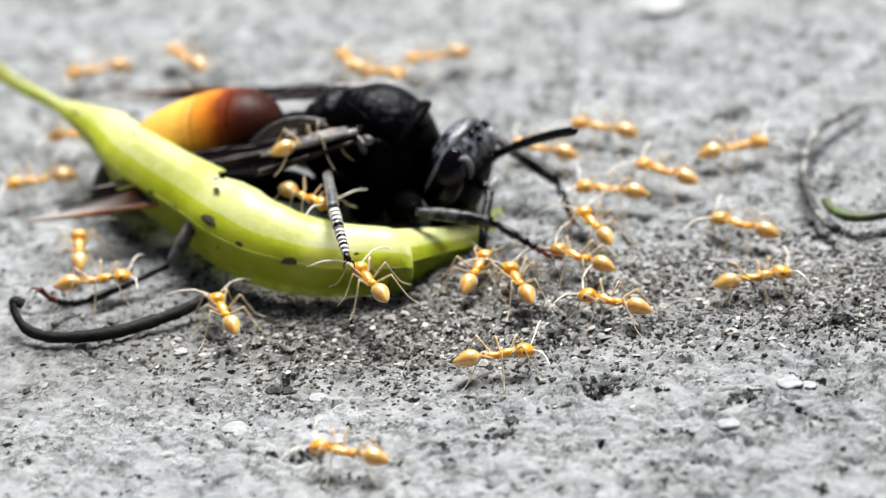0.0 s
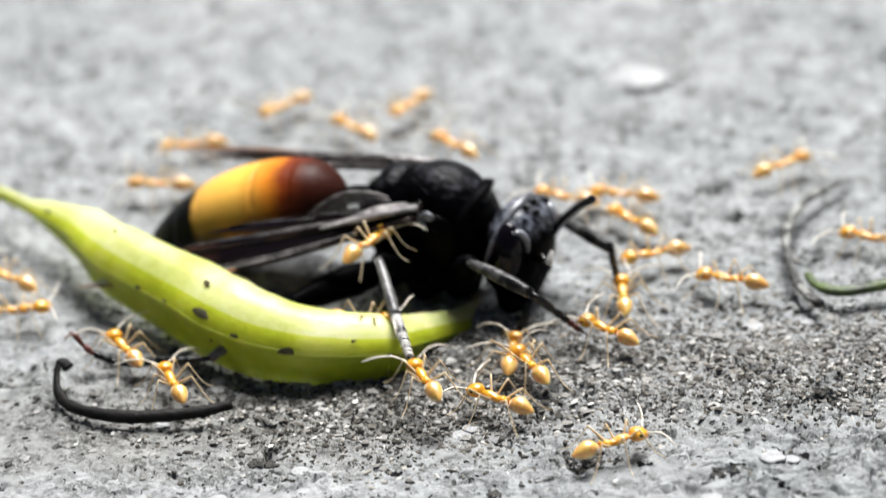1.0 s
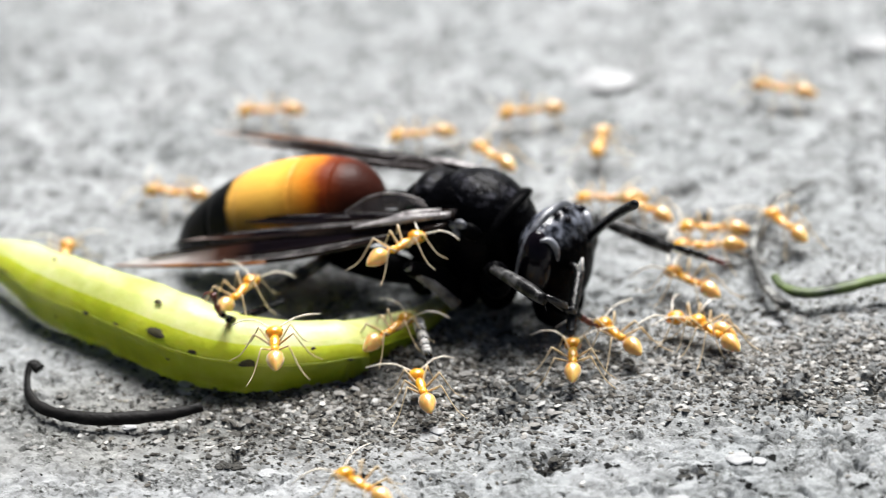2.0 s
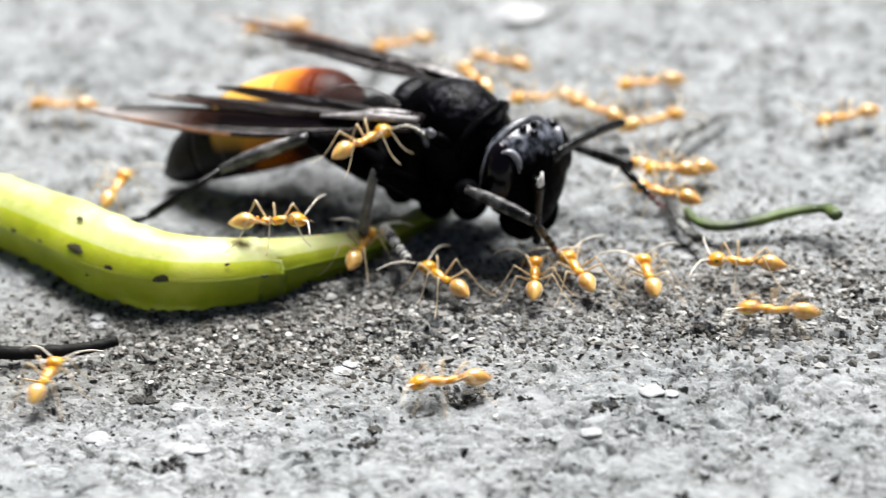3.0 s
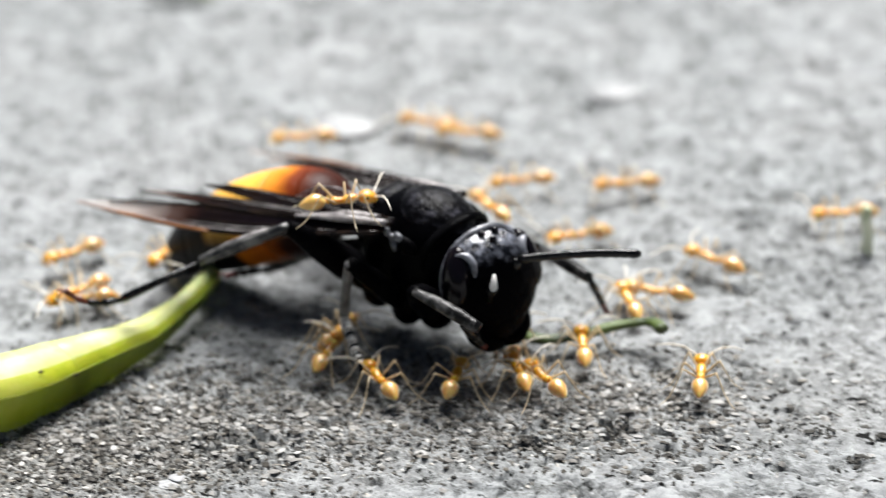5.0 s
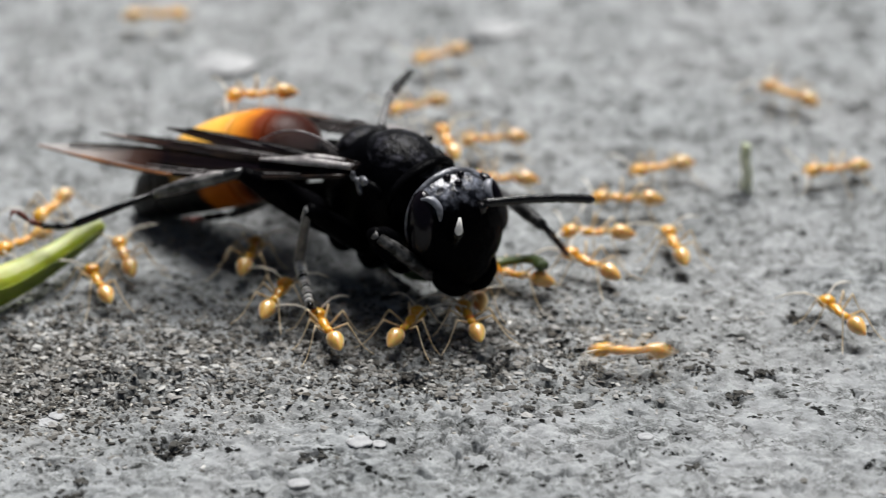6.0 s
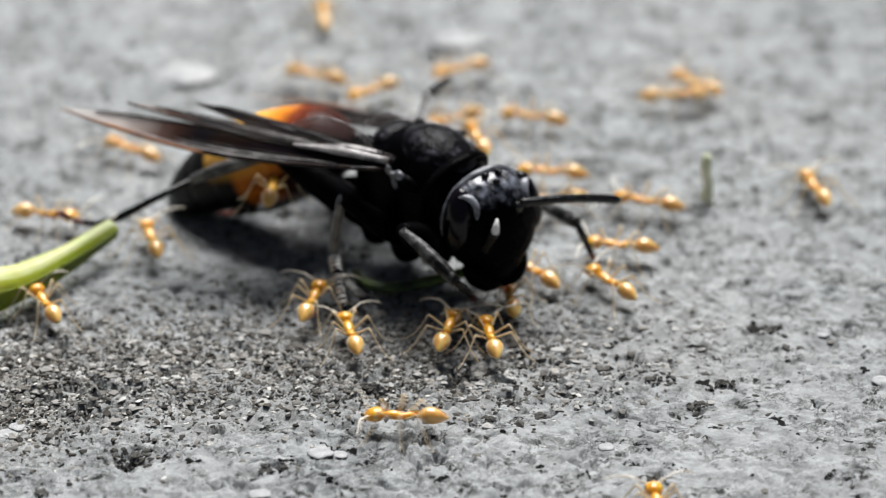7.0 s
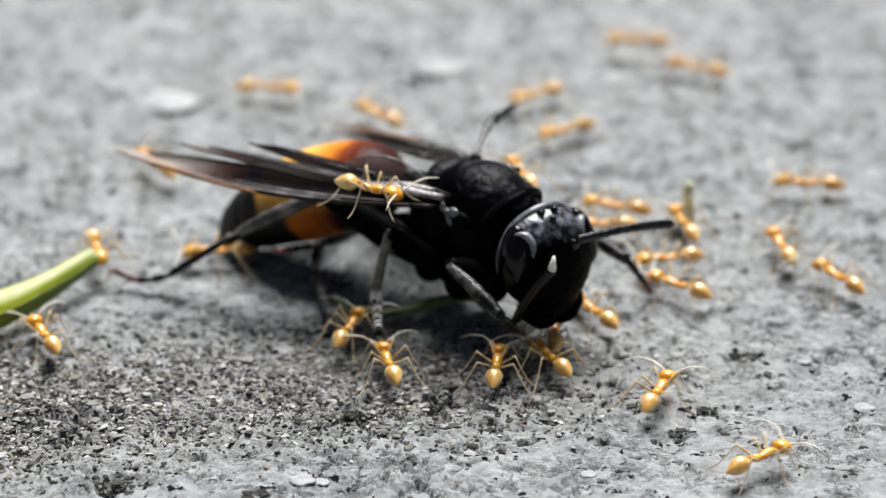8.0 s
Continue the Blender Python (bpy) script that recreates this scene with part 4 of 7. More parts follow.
def leaf():
    """A leaf folded along its rib, its two halves hanging down on either side; it bends near one end."""
    spine = smooth_line(LEAF_SPINE, 8)
    n = len(spine)
    width = spread(LEAF_WIDTH, n)
    joint = LEAF_JOINT * 8
    hinge = spine[joint]
    sheet, rib = leaf_sheet(spine, width, 0, joint + 3, Vector(), "end")
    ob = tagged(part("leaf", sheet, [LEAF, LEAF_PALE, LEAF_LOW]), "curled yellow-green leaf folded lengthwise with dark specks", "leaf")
    part("midrib", rib, RIB, ob, "raised yellow rib")
    sheet, rib = leaf_sheet(spine, width, joint - 1, n, hinge, "start")
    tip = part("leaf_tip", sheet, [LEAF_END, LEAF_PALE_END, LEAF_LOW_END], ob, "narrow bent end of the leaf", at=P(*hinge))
    part("midrib", rib, LEAF_END, tip)
    rng = random.Random(4)
    for at, off, size in LEAF_SPOTS:
        i = int(at * (n - 1))
        d, out = leaf_frame(spine, i)
        k = min(len(LEAF_FOLD) - 2, int(off * (len(LEAF_FOLD) - 1)))
        f = off * (len(LEAF_FOLD) - 1) - k
        (u0, v0), (u1, v1) = LEAF_FOLD[k], LEAF_FOLD[k + 1]
        nrm = (out * (v0 - v1) + Vector((0, 0, u1 - u0))).normalized()
        q = spine[i] + out * ((u0 * (1 - f) + u1 * f) * width[i]) + Vector((0, 0, (v0 * (1 - f) + v1 * f) * width[i])) + nrm * 0.16
        owner = ob
        if i > joint:
            q, owner = q - hinge, tip
        side = d.cross(nrm)
        bm = bmesh.new()
        ring = []
        top = bm.verts.new(q + nrm * 0.06)
        for j in range(10):
            a = j * 0.6283
            r = size * (0.7 + 0.6 * rng.random())
            ring.append(bm.verts.new(q + d * (1.6 * r * math.cos(a)) + side * (0.7 * r * math.sin(a)) - nrm * 0.05))
        for j in range(10):
            bm.faces.new((top, ring[j], ring[(j + 1) % 10]))
        part("speck", bm, LEAF_SPOT, owner, "dark brown speck")
    return ob, tip


def strip(name, line, radii, mat, label, category, flat=0.5, sides=8, knots=0.0, seed=0):
    rng = random.Random(seed)
    bm = bmesh.new()
    pts = smooth_line(line, 6)
    r = spread(radii, len(pts)) * np.array([1 + knots * rng.uniform(-1, 1) for _ in pts])
    tube(bm, pts, list(r), sides, flat)
    return tagged(part(name, bm, mat), label, category)


# ---- the place ----
ground()
lumps("grit", np.concatenate([scattered(2400, 0.04, 0.26, 11), scattered(4600, 0.04, 0.30, 12, near=(-27, -16, 9, 3.5)), scattered(4600, 0.04, 0.30, 13, near=(-5, -13, 9, 3.5))]), GRIT, "loose grey sand grains and chips on the concrete", "grit", 21)
lumps("sand", np.concatenate([scattered(n, 0.05, 0.2, 50 + i, near=q) for i, (n, q) in enumerate([(4200, (-30.2, -17.6, 7, 4)), (2200, (-24.5, -13.1, 5, 4)), (1700, (-24.7, -16.3, 7, 4)), (2200, (-16.4, -11.7, 7, 3.5)), (500, (-28.9, -17.5, 4, 2)), (3400, (-5.8, -12.8, 6.5, 3.5)), (1600, (2.3, -12.1, 4, 3))])]), SOIL, "loose dark brown sand and dirt crumbs on the concrete", "sand", 24)
# dirt crumbs in the pits, whose black also stands in for the pits' shade
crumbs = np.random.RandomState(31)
lumps("dark_grit", np.concatenate([np.stack([px + 0.75 * rx * crumbs.randn(34), py + 0.6 * ry * crumbs.randn(34), 0.06 + 0.17 * crumbs.rand(34)], -1) for px, py, rx, ry, deep in PITS]), DARK_GRIT, "black dirt crumbs in pits of the concrete, also standing in for their shade", "dirt", 22)
for px, py, pr in [(0.8, 31.5, 1.67), (-17.1, 25.8, 2.07)]:
    pebble(px, py, pr, 0.35)
for px, py, pr in [(-37.5, -15.2, 0.6), (-37.4, -15.9, 0.65), (-39.7, -20.1, 0.6), (-23.4, -20.8, 0.7), (-8, -8.6, 0.8), (-5, -8, 0.6), (8.6, -22.7, 0.6), (21.3, -10.5, 0.5), (-8, -25.7, 0.8), (-22.7, -20.2, 0.6), (-30.6, -28.9, 0.9), (-34.6, -28.4, 0.7), (-31.2, -24.9, 0.7), (-29.6, -29, 0.8), (24, -15.5, 0.8), (-35.2, -27.7, 0.9), (-6.4, -23.5, 0.9), (-5.4, -23.4, 0.6), (-9.4, -27.4, 0.8), (-23.1, -20.7, 0.7)]:
    pebble(px, py, pr * 0.75, pr * 0.16, "small pale chip of stone on the concrete")
strip("leaf_scrap", [(-2, 0, 0.3), (0, 0.3, 0.6), (2, 0, 0.4), (3.4, -0.6, 0.2)], [0.2, 0.8, 0.7, 0.15], GREEN_TWIG, "dark green scrap of leaf on the concrete", "leaf scrap", 0.25).matrix_basis = P(-31.4, 48.9, 0)

LEAF_THING, LEAF_TIP = leaf()
TWIG_THING = strip("dry_twig", TWIG, [0.42, 0.3, 0.22, 0.3, 0.34, 0.36, 0.36, 0.34, 0.28], BARK, "thin black curled dry twig lying on concrete", "twig", 0.6, 8, 0.12, 3)
strip("green_stem", GREEN, [0.25, 0.3, 0.42, 0.42, 0.4, 0.34, 0.42], GREEN_TWIG, "short dark green plant stem on concrete", "stem", 0.7, 8, 0.1, 5)
strip("curled_tendril", CURL, [0.15, 0.3, 0.22, 0.35, 0.2, 0.3, 0.25, 0.3], GREY_TWIG, "grey curled dry tendril on concrete", "tendril", 0.8, 8, 0.3, 6)
strip("stalk", [(0, 0, 0), (0.1, 0.1, 1.2), (-0.1, 0, 2.4), (0, 0.1, 3.2)], [0.5, 0.42, 0.44, 0.36], STALK, "pale upright plant stalk stuck to the concrete", "stalk").matrix_basis = P(16.0, 6.5, -0.2)

# ---- the wasp and the ants ----
WASP, WASP_HEAD, WASP_GASTER, LEG_PARTS, WINGS, ANTENNAE = wasp()
SHAPES = [ant_shape(i, 0.95 + 0.05 * i) for i in range(3)]
ANTS = {}
for k, key in enumerate(['a', 'b', 'c', 'd', 'e', 'f', 'g', 'h', 'i', 'j', 'k', 'l', 'm', 'n', 'o', 'p', 'q', 'r', 's', 's2', 't', 'u', 'u2', 'v', 'w', 'x', 'y', 'z', 'x3', 'z5', 'z6', 'z8', 'y5', 'y6', 'f7', 'f9', 'f10', 'h4']):
    ANTS[key] = SHAPES[k] if k < 3 else copy_thing(SHAPES[k % 3], Matrix())


def motions():
    walk(WASP, [
        (0, P(-31.19, -4.23, 4.60, 0.0, 3.0, -8.0)), (0.5, P(-30.03, -3.84, 4.60, 0.0, 3.0, -8.0)),
        (1, P(-26.51, -4.58, 4.60, 0.0, 3.0, -12.0)), (1.2, P(-24.65, -5.99, 4.60, 0.0, 3.0, -14.0)),
        (2.3, P(-21.69, -6.30, 5.20, 0.0, 2.0, -18.0)), (2.5, P(-20.95, -6.42, 5.30, 0.0, 2.0, -18.0)),
        (3, P(-18.72, -4.40, 5.60, 0.0, 1.0, -26.0)), (3.5, P(-15.81, -2.65, 6.00, 0.0, -0.0, -33.0)),
        (4, P(-14.00, -3.79, 6.00, 0.0, -1.0, -36.0)), (4.5, P(-11.57, -2.85, 6.00, 0.0, -1.0, -38.0)),
        (4.7, P(-10.94, -3.45, 6.00, 0.0, -1.0, -39.0)), (5.8, P(-6.50, -5.21, 6.00, 0.0, -1.0, -42.0)),
        (6, P(-5.22, -5.29, 6.00, 0.0, -1.0, -42.0)), (6.5, P(-3.89, -4.34, 6.00, 0.0, -1.0, -42.0)),
        (7, P(-1.10, -3.15, 6.00, 0.0, -1.0, -42.0)), (7.5, P(1.22, -4.04, 6.00, 0.0, -1.0, -42.0)),
        (8, P(2.99, -4.41, 6.00, 0.0, -1.0, -42.0)),
    ])
    walk(WASP_HEAD, [
        (0, P(4.00, 0.00, -0.50, 0.0, 18.0, -8.0)), (0.5, P(4.00, 0.00, -0.50, 0.0, 18.0, -8.0)),
        (1, P(4.00, 0.00, -0.50, 0.0, 10.0, -10.0)), (1.2, P(4.00, 0.00, -0.50, 0.0, 10.0, -10.0)),
        (2.3, P(4.00, 0.00, -0.50, 0.0, 4.0, -12.0)), (2.5, P(4.00, 0.00, -0.50, 0.0, 4.0, -12.0)),
        (3, P(4.00, 0.00, -0.50, 0.0, 4.0, -15.0)), (3.5, P(4.00, 0.00, -0.50, 0.0, 12.0, -15.0)),
        (4, P(4.00, 0.00, -0.50, 0.0, -2.0, -15.0)), (4.5, P(4.00, 0.00, -0.50, 0.0, -4.0, -15.0)),
        (4.7, P(4.00, 0.00, -0.50, 0.0, -4.0, -15.0)), (5.8, P(4.00, 0.00, -0.50, 0.0, -6.0, -15.0)),
        (6, P(4.00, 0.00, -0.50, 0.0, -6.0, -15.0)), (6.5, P(4.00, 0.00, -0.50, 0.0, -4.0, -15.0)),
        (7, P(4.00, 0.00, -0.50, 0.0, -0.0, -15.0)), (7.5, P(4.00, 0.00, -0.50, 0.0, -0.0, -15.0)),
        (8, P(4.00, 0.00, -0.50, 0.0, -0.0, -15.0)),
    ])
    walk(WASP_GASTER, [
        (0, P(-4.30, 0.00, 0.90, 0.0, -20.0, -3.0)), (0.5, P(-4.30, 0.00, 0.90, 0.0, -20.0, -3.0)),
        (1, P(-4.30, 0.00, 0.90, 0.0, -17.0, -1.0)), (1.2, P(-4.30, 0.00, 0.90, 0.0, -15.0, 0.0)),
        (2.3, P(-4.30, 0.00, 0.90, 0.0, -12.0, 3.0)), (2.5, P(-4.30, 0.00, 0.90, 0.0, -12.0, 3.0)),
        (3, P(-4.30, 0.00, 1.10, 0.0, -16.0, 12.0)), (3.5, P(-4.30, 0.00, 1.10, 0.0, -15.0, 17.0)),
        (4, P(-4.30, 0.00, 1.10, 0.0, -15.0, 17.0)), (4.5, P(-4.30, 0.00, 1.10, 0.0, -15.0, 17.0)),
        (4.7, P(-4.30, 0.00, 1.10, 0.0, -15.0, 17.0)), (5.8, P(-4.30, 0.00, 1.10, 0.0, -16.5, 15.0)),
        (6, P(-4.30, 0.00, 1.10, 0.0, -16.5, 15.0)), (6.5, P(-4.30, 0.00, 1.10, 0.0, -16.5, 14.0)),
        (7, P(-4.30, 0.00, 1.10, 0.0, -17.5, 14.0)), (7.5, P(-4.30, 0.00, 1.10, 0.0, -17.5, 13.0)),
        (8, P(-4.30, 0.00, 1.10, 0.0, -17.5, 13.0)),
    ])
    walk(WINGS[0], [
        (0, P(0.40, -2.70, 2.00, 17.1, -16.1, 7.2)), (0.5, P(0.40, -2.70, 2.00, 17.3, -16.8, 4.8)),
        (1, P(0.40, -2.70, 2.00, 16.8, -14.5, 10.4)), (1.2, P(0.40, -2.70, 2.00, 16.5, -13.2, 13.0)),
        (2.3, P(0.40, -2.70, 2.00, 16.9, -11.5, 6.6)), (2.5, P(0.40, -2.70, 2.00, 16.8, -10.3, 6.0)),
        (3, P(0.40, -2.90, 2.30, 21.1, -2.2, 11.5)), (3.5, P(0.40, -2.90, 2.30, 20.5, 0.6, 13.8)),
        (4, P(0.40, -2.90, 2.30, 20.6, -2.0, 13.4)), (4.5, P(0.40, -2.90, 2.30, 20.5, -3.2, 16.0)),
        (4.7, P(0.40, -2.90, 2.30, 20.6, -3.8, 13.5)), (5.8, P(0.40, -2.90, 2.30, 20.4, -3.3, 16.1)),
        (6, P(0.40, -2.90, 2.30, 20.5, -4.0, 15.2)), (6.5, P(0.40, -2.90, 2.30, 20.4, -1.9, 16.1)),
        (7, P(0.40, -2.90, 2.30, 20.3, 2.3, 17.3)), (7.5, P(0.40, -2.90, 2.30, 20.5, 1.3, 13.7)),
        (8, P(0.40, -2.90, 2.30, 20.4, 0.8, 16.2)),
    ])
    walk(WINGS[1], [
        (0, P(0.40, 2.55, 1.90, -8.6, -11.1, -8.2)), (0.5, P(0.40, 2.55, 1.90, -8.4, -10.8, -12.2)),
        (1, P(0.40, 2.55, 1.90, -8.5, -7.7, -5.8)), (1.2, P(0.40, 2.55, 1.90, -8.5, -6.1, -6.0)),
        (2.3, P(0.40, 2.55, 1.90, -8.5, -4.5, -7.6)), (2.5, P(0.40, 2.55, 1.90, -8.4, -3.4, -8.5)),
        (3, P(0.40, 2.55, 1.90, -8.5, -1.2, -5.1)), (3.5, P(0.40, 2.55, 1.90, -8.5, -4.5, -3.4)),
        (4, P(0.40, 2.55, 1.90, -8.6, -5.8, -1.8)), (4.5, P(0.40, 2.55, 1.90, -8.6, -8.8, -3.4)),
        (4.7, P(0.40, 2.55, 1.90, -8.6, -8.2, -4.0)), (6, P(0.40, 2.55, 1.90, -8.6, -10.6, -3.9)),
        (7, P(0.40, 2.55, 1.90, -8.6, -10.0, -4.9)), (7.5, P(0.40, 2.55, 1.90, -8.6, -10.9, -8.1)),
        (8, P(0.40, 2.55, 1.90, -8.5, -9.5, -8.9)),
    ])
    walk(ANTENNAE[0], [
        (0, P(2.90, 0.90, 1.20, 8.9, -47.2, -21.4)), (0.5, P(2.90, 0.90, 1.20, 10.2, -46.9, -24.9)),
        (1, P(2.90, 0.90, 1.20, 12.2, -47.6, -45.4)), (1.2, P(2.90, 0.90, 1.20, 11.8, -50.4, -41.7)),
        (2.3, P(2.90, 0.90, 1.20, 2.5, -39.9, -16.2)), (2.5, P(2.90, 0.90, 1.20, -6.0, 3.4, 89.7)),
        (3, P(2.90, 0.90, 1.20, -5.0, 7.9, 99.4)), (3.5, P(2.90, 0.90, 1.20, -12.0, 4.8, 85.9)),
        (4, P(2.90, 0.90, 1.20, 2.3, -6.0, 55.0)), (4.5, P(2.90, 0.90, 1.20, 3.9, -0.1, 53.9)),
        (4.7, P(2.90, 0.90, 1.20, 3.9, 0.2, 54.6)), (5.8, P(2.90, 0.90, 1.20, 6.7, 8.0, 76.4)),
        (6, P(2.90, 0.90, 1.20, 6.9, 10.2, 81.7)), (6.5, P(2.90, 0.90, 1.20, 4.9, 10.4, 79.0)),
        (7, P(2.90, 0.90, 1.20, 1.0, 12.2, 87.2)), (7.5, P(2.90, 0.90, 1.20, 0.9, 6.2, 85.3)),
        (8, P(2.90, 0.90, 1.20, 1.0, 6.7, 90.4)),
    ])
    walk(ANTENNAE[1], [
        (0, P(3.80, -1.30, 0.40, 23.0, 25.9, -66.6)), (0.5, P(3.80, -1.30, 0.40, 25.5, 35.3, -61.4)),
        (1, P(3.80, -1.30, 0.40, 21.4, 54.4, -89.1)), (1.2, P(3.80, -1.30, 0.40, 14.2, 23.9, -78.9)),
        (2.3, P(3.80, -1.30, 0.40, 6.1, 25.0, -61.1)), (2.5, P(3.80, -1.30, 0.40, -11.1, 82.7, 159.5)),
        (3.5, P(3.80, -1.30, 0.40, -17.9, 76.1, 142.2)), (4.5, P(3.80, -1.30, 0.40, 1.7, 61.3, 175.0)),
        (4.7, P(3.80, -1.30, 0.40, 2.5, 56.0, 168.5)), (5.8, P(3.80, -1.30, 0.40, 2.8, 46.6, 168.4)),
        (6, P(3.80, -1.30, 0.40, 3.0, 49.9, 168.5)), (6.5, P(3.80, -1.30, 0.40, 2.2, 58.9, 171.5)),
        (7, P(3.80, -1.30, 0.40, 0.5, 58.9, 179.8)), (7.5, P(3.80, -1.30, 0.40, 0.1, 57.4, -167.3)),
        (8, P(3.80, -1.30, 0.40, -0.5, 58.2, -150.1)),
    ])
    walk(LEG_PARTS['front', -1][0], [
        (0, P(2.40, -1.70, -3.00, 2.9, -22.5, -63.9)), (0.5, P(2.40, -1.70, -3.00, 2.9, -26.2, -61.6)),
        (1, P(2.40, -1.70, -3.00, 3.6, -42.1, -64.5)), (1.2, P(2.40, -1.70, -3.00, 4.4, -51.6, -70.1)),
        (2.5, P(2.40, -1.70, -3.00, 0.0, -39.4, -65.2)), (3, P(2.40, -1.70, -3.00, 0.0, -37.4, -60.0)), (3.5, P(2.40, -1.70, -3.00, 0.0, -36.7, -63.9)),
        (4, P(2.40, -1.70, -3.00, 0.0, -41.5, -58.3)), (4.5, P(2.40, -1.70, -3.00, 0.0, -39.0, -63.4)), (5.8, P(2.40, -1.70, -3.00, -1.2, -40.7, -68.5)),
        (6, P(2.40, -1.70, -3.00, -1.3, -40.3, -71.9)), (6.5, P(2.40, -1.70, -3.00, -1.2, -37.8, -66.4)),
        (7, P(2.40, -1.70, -3.00, -1.2, -37.4, -77.7)), (7.5, P(2.40, -1.70, -3.00, -1.3, -42.5, -81.4)),
        (8, P(2.40, -1.70, -3.00, -1.3, -37.3, -86.8)),
    ])
    walk(LEG_PARTS['front', -1][1], [
        (0, P(4.27, -5.51, -1.24, -0.6, 7.5, 10.9)), (0.5, P(4.36, -5.33, -0.97, -0.4, 14.3, 6.6)),
        (1, P(3.87, -4.78, 0.09, 1.0, 7.3, -19.3)), (1.2, P(3.37, -4.38, 0.61, 1.7, 2.3, -35.4)),
        (2.5, P(3.89, -4.93, -0.08, 0.0, 2.2, -13.1)), (3, P(4.23, -4.86, -0.20, 0.0, 12.9, 0.6)), (3.5, P(4.02, -5.01, -0.25, 0.0, 17.7, -2.3)),
        (4, P(4.21, -4.63, 0.05, 0.0, 6.0, -10.0)), (4.5, P(4.00, -4.90, -0.10, 0.0, 4.1, -11.1)), (5.8, P(3.68, -4.95, -0.00, 1.1, 42.8, 57.4)),
        (6, P(3.49, -5.03, -0.03, 1.1, 42.4, 52.8)), (6.5, P(3.85, -5.03, -0.18, 0.1, 26.0, 5.9)),
        (7, P(3.18, -5.27, -0.21, 0.0, 26.7, 1.4)), (7.5, P(2.91, -5.05, 0.11, 0.9, 47.3, 40.7)),
        (8, P(2.60, -5.36, -0.22, -0.1, 24.5, -2.8)),
    ])
    walk(LEG_PARTS['front', -1][2], [
        (0, P(8.56, -4.69, -1.81, 1.3, 9.9, -25.5)), (0.5, P(8.60, -4.84, -2.06, 1.2, 9.0, -23.1)),
        (1, P(7.99, -6.22, -0.47, -3.1, 45.7, 44.3)), (1.2, P(6.96, -6.93, 0.43, -3.1, 36.2, 55.5)),
        (2.5, P(8.17, -5.92, -0.24, 0.0, 47.3, 72.9)), (3, P(8.51, -4.82, -1.19, 0.0, 51.4, 90.9)), (3.5, P(8.21, -5.18, -1.59, 0.0, 66.1, 97.9)),
        (4, P(8.52, -5.40, -0.41, 0.0, 46.4, 99.9)), (4.5, P(8.30, -5.74, -0.42, 0.0, 47.1, 100.6)), (5.8, P(5.42, -2.22, -2.99, 1.2, 38.2, 113.7)),
        (6, P(5.46, -2.45, -2.99, 1.2, 38.8, 111.3)), (6.5, P(7.79, -4.63, -2.11, 1.1, 37.3, 118.6)),
        (7, P(7.11, -5.18, -2.18, 1.2, 39.0, 114.6)), (7.5, P(5.17, -3.11, -3.13, 1.2, 38.2, 113.6)),
        (8, P(6.60, -5.55, -2.04, 1.2, 38.1, 113.4)),
    ])
    walk(LEG_PARTS['middle', -1][0], [
        (0, P(0.20, -2.30, -3.00, 4.2, -46.0, -108.3)), (0.5, P(0.20, -2.30, -3.00, 3.9, -44.5, -114.8)),
        (1, P(0.20, -2.30, -3.00, 3.6, -38.4, -111.1)), (2.5, P(0.20, -2.30, -3.00, 2.4, -37.5, -111.2)),
        (3.5, P(0.20, -2.30, -3.00, 0.0, -43.5, -114.3)), (4.5, P(0.20, -2.30, -3.00, -1.5, -49.2, -104.3)),
        (5.8, P(0.20, -2.30, -3.00, -1.3, -42.3, -107.1)), (6, P(0.20, -2.30, -3.00, -1.3, -43.6, -110.2)),
        (6.5, P(0.20, -2.30, -3.00, -1.3, -45.8, -110.1)), (7, P(0.20, -2.30, -3.00, -1.2, -45.0, -118.7)),
        (7.5, P(0.20, -2.30, -3.00, -1.3, -47.6, -119.0)), (8, P(0.20, -2.30, -3.00, -1.0, -41.7, -133.2)),
    ])
    walk(LEG_PARTS['middle', -1][1], [
        (0, P(-0.85, -5.47, 0.45, 2.8, -0.7, -68.4)), (0.5, P(-1.24, -5.41, 0.36, 2.7, 10.3, -62.3)),
        (1, P(-1.15, -5.81, -0.02, 2.7, 21.8, -56.3)), (2.5, P(-1.18, -5.85, -0.08, -4.6, 65.2, 103.1)),
        (3.5, P(-1.23, -5.47, 0.30, 0.0, 85.7, -94.1)), (4.5, P(-0.58, -5.34, 0.63, 1.4, 71.1, 155.3)),
        (5.8, P(-0.85, -5.69, 0.23, 1.3, 71.0, 155.8)), (6, P(-1.00, -5.56, 0.31, 1.0, 70.4, 161.3)),
        (6.5, P(-0.95, -5.44, 0.44, 1.1, 70.6, 160.6)), (7, P(-1.43, -5.28, 0.39, 1.0, 73.9, 164.4)),
        (7.5, P(-1.37, -5.13, 0.54, -1.5, 76.6, -161.6)), (8, P(-2.25, -4.91, 0.20, -0.4, 74.8, -174.7)),
    ])
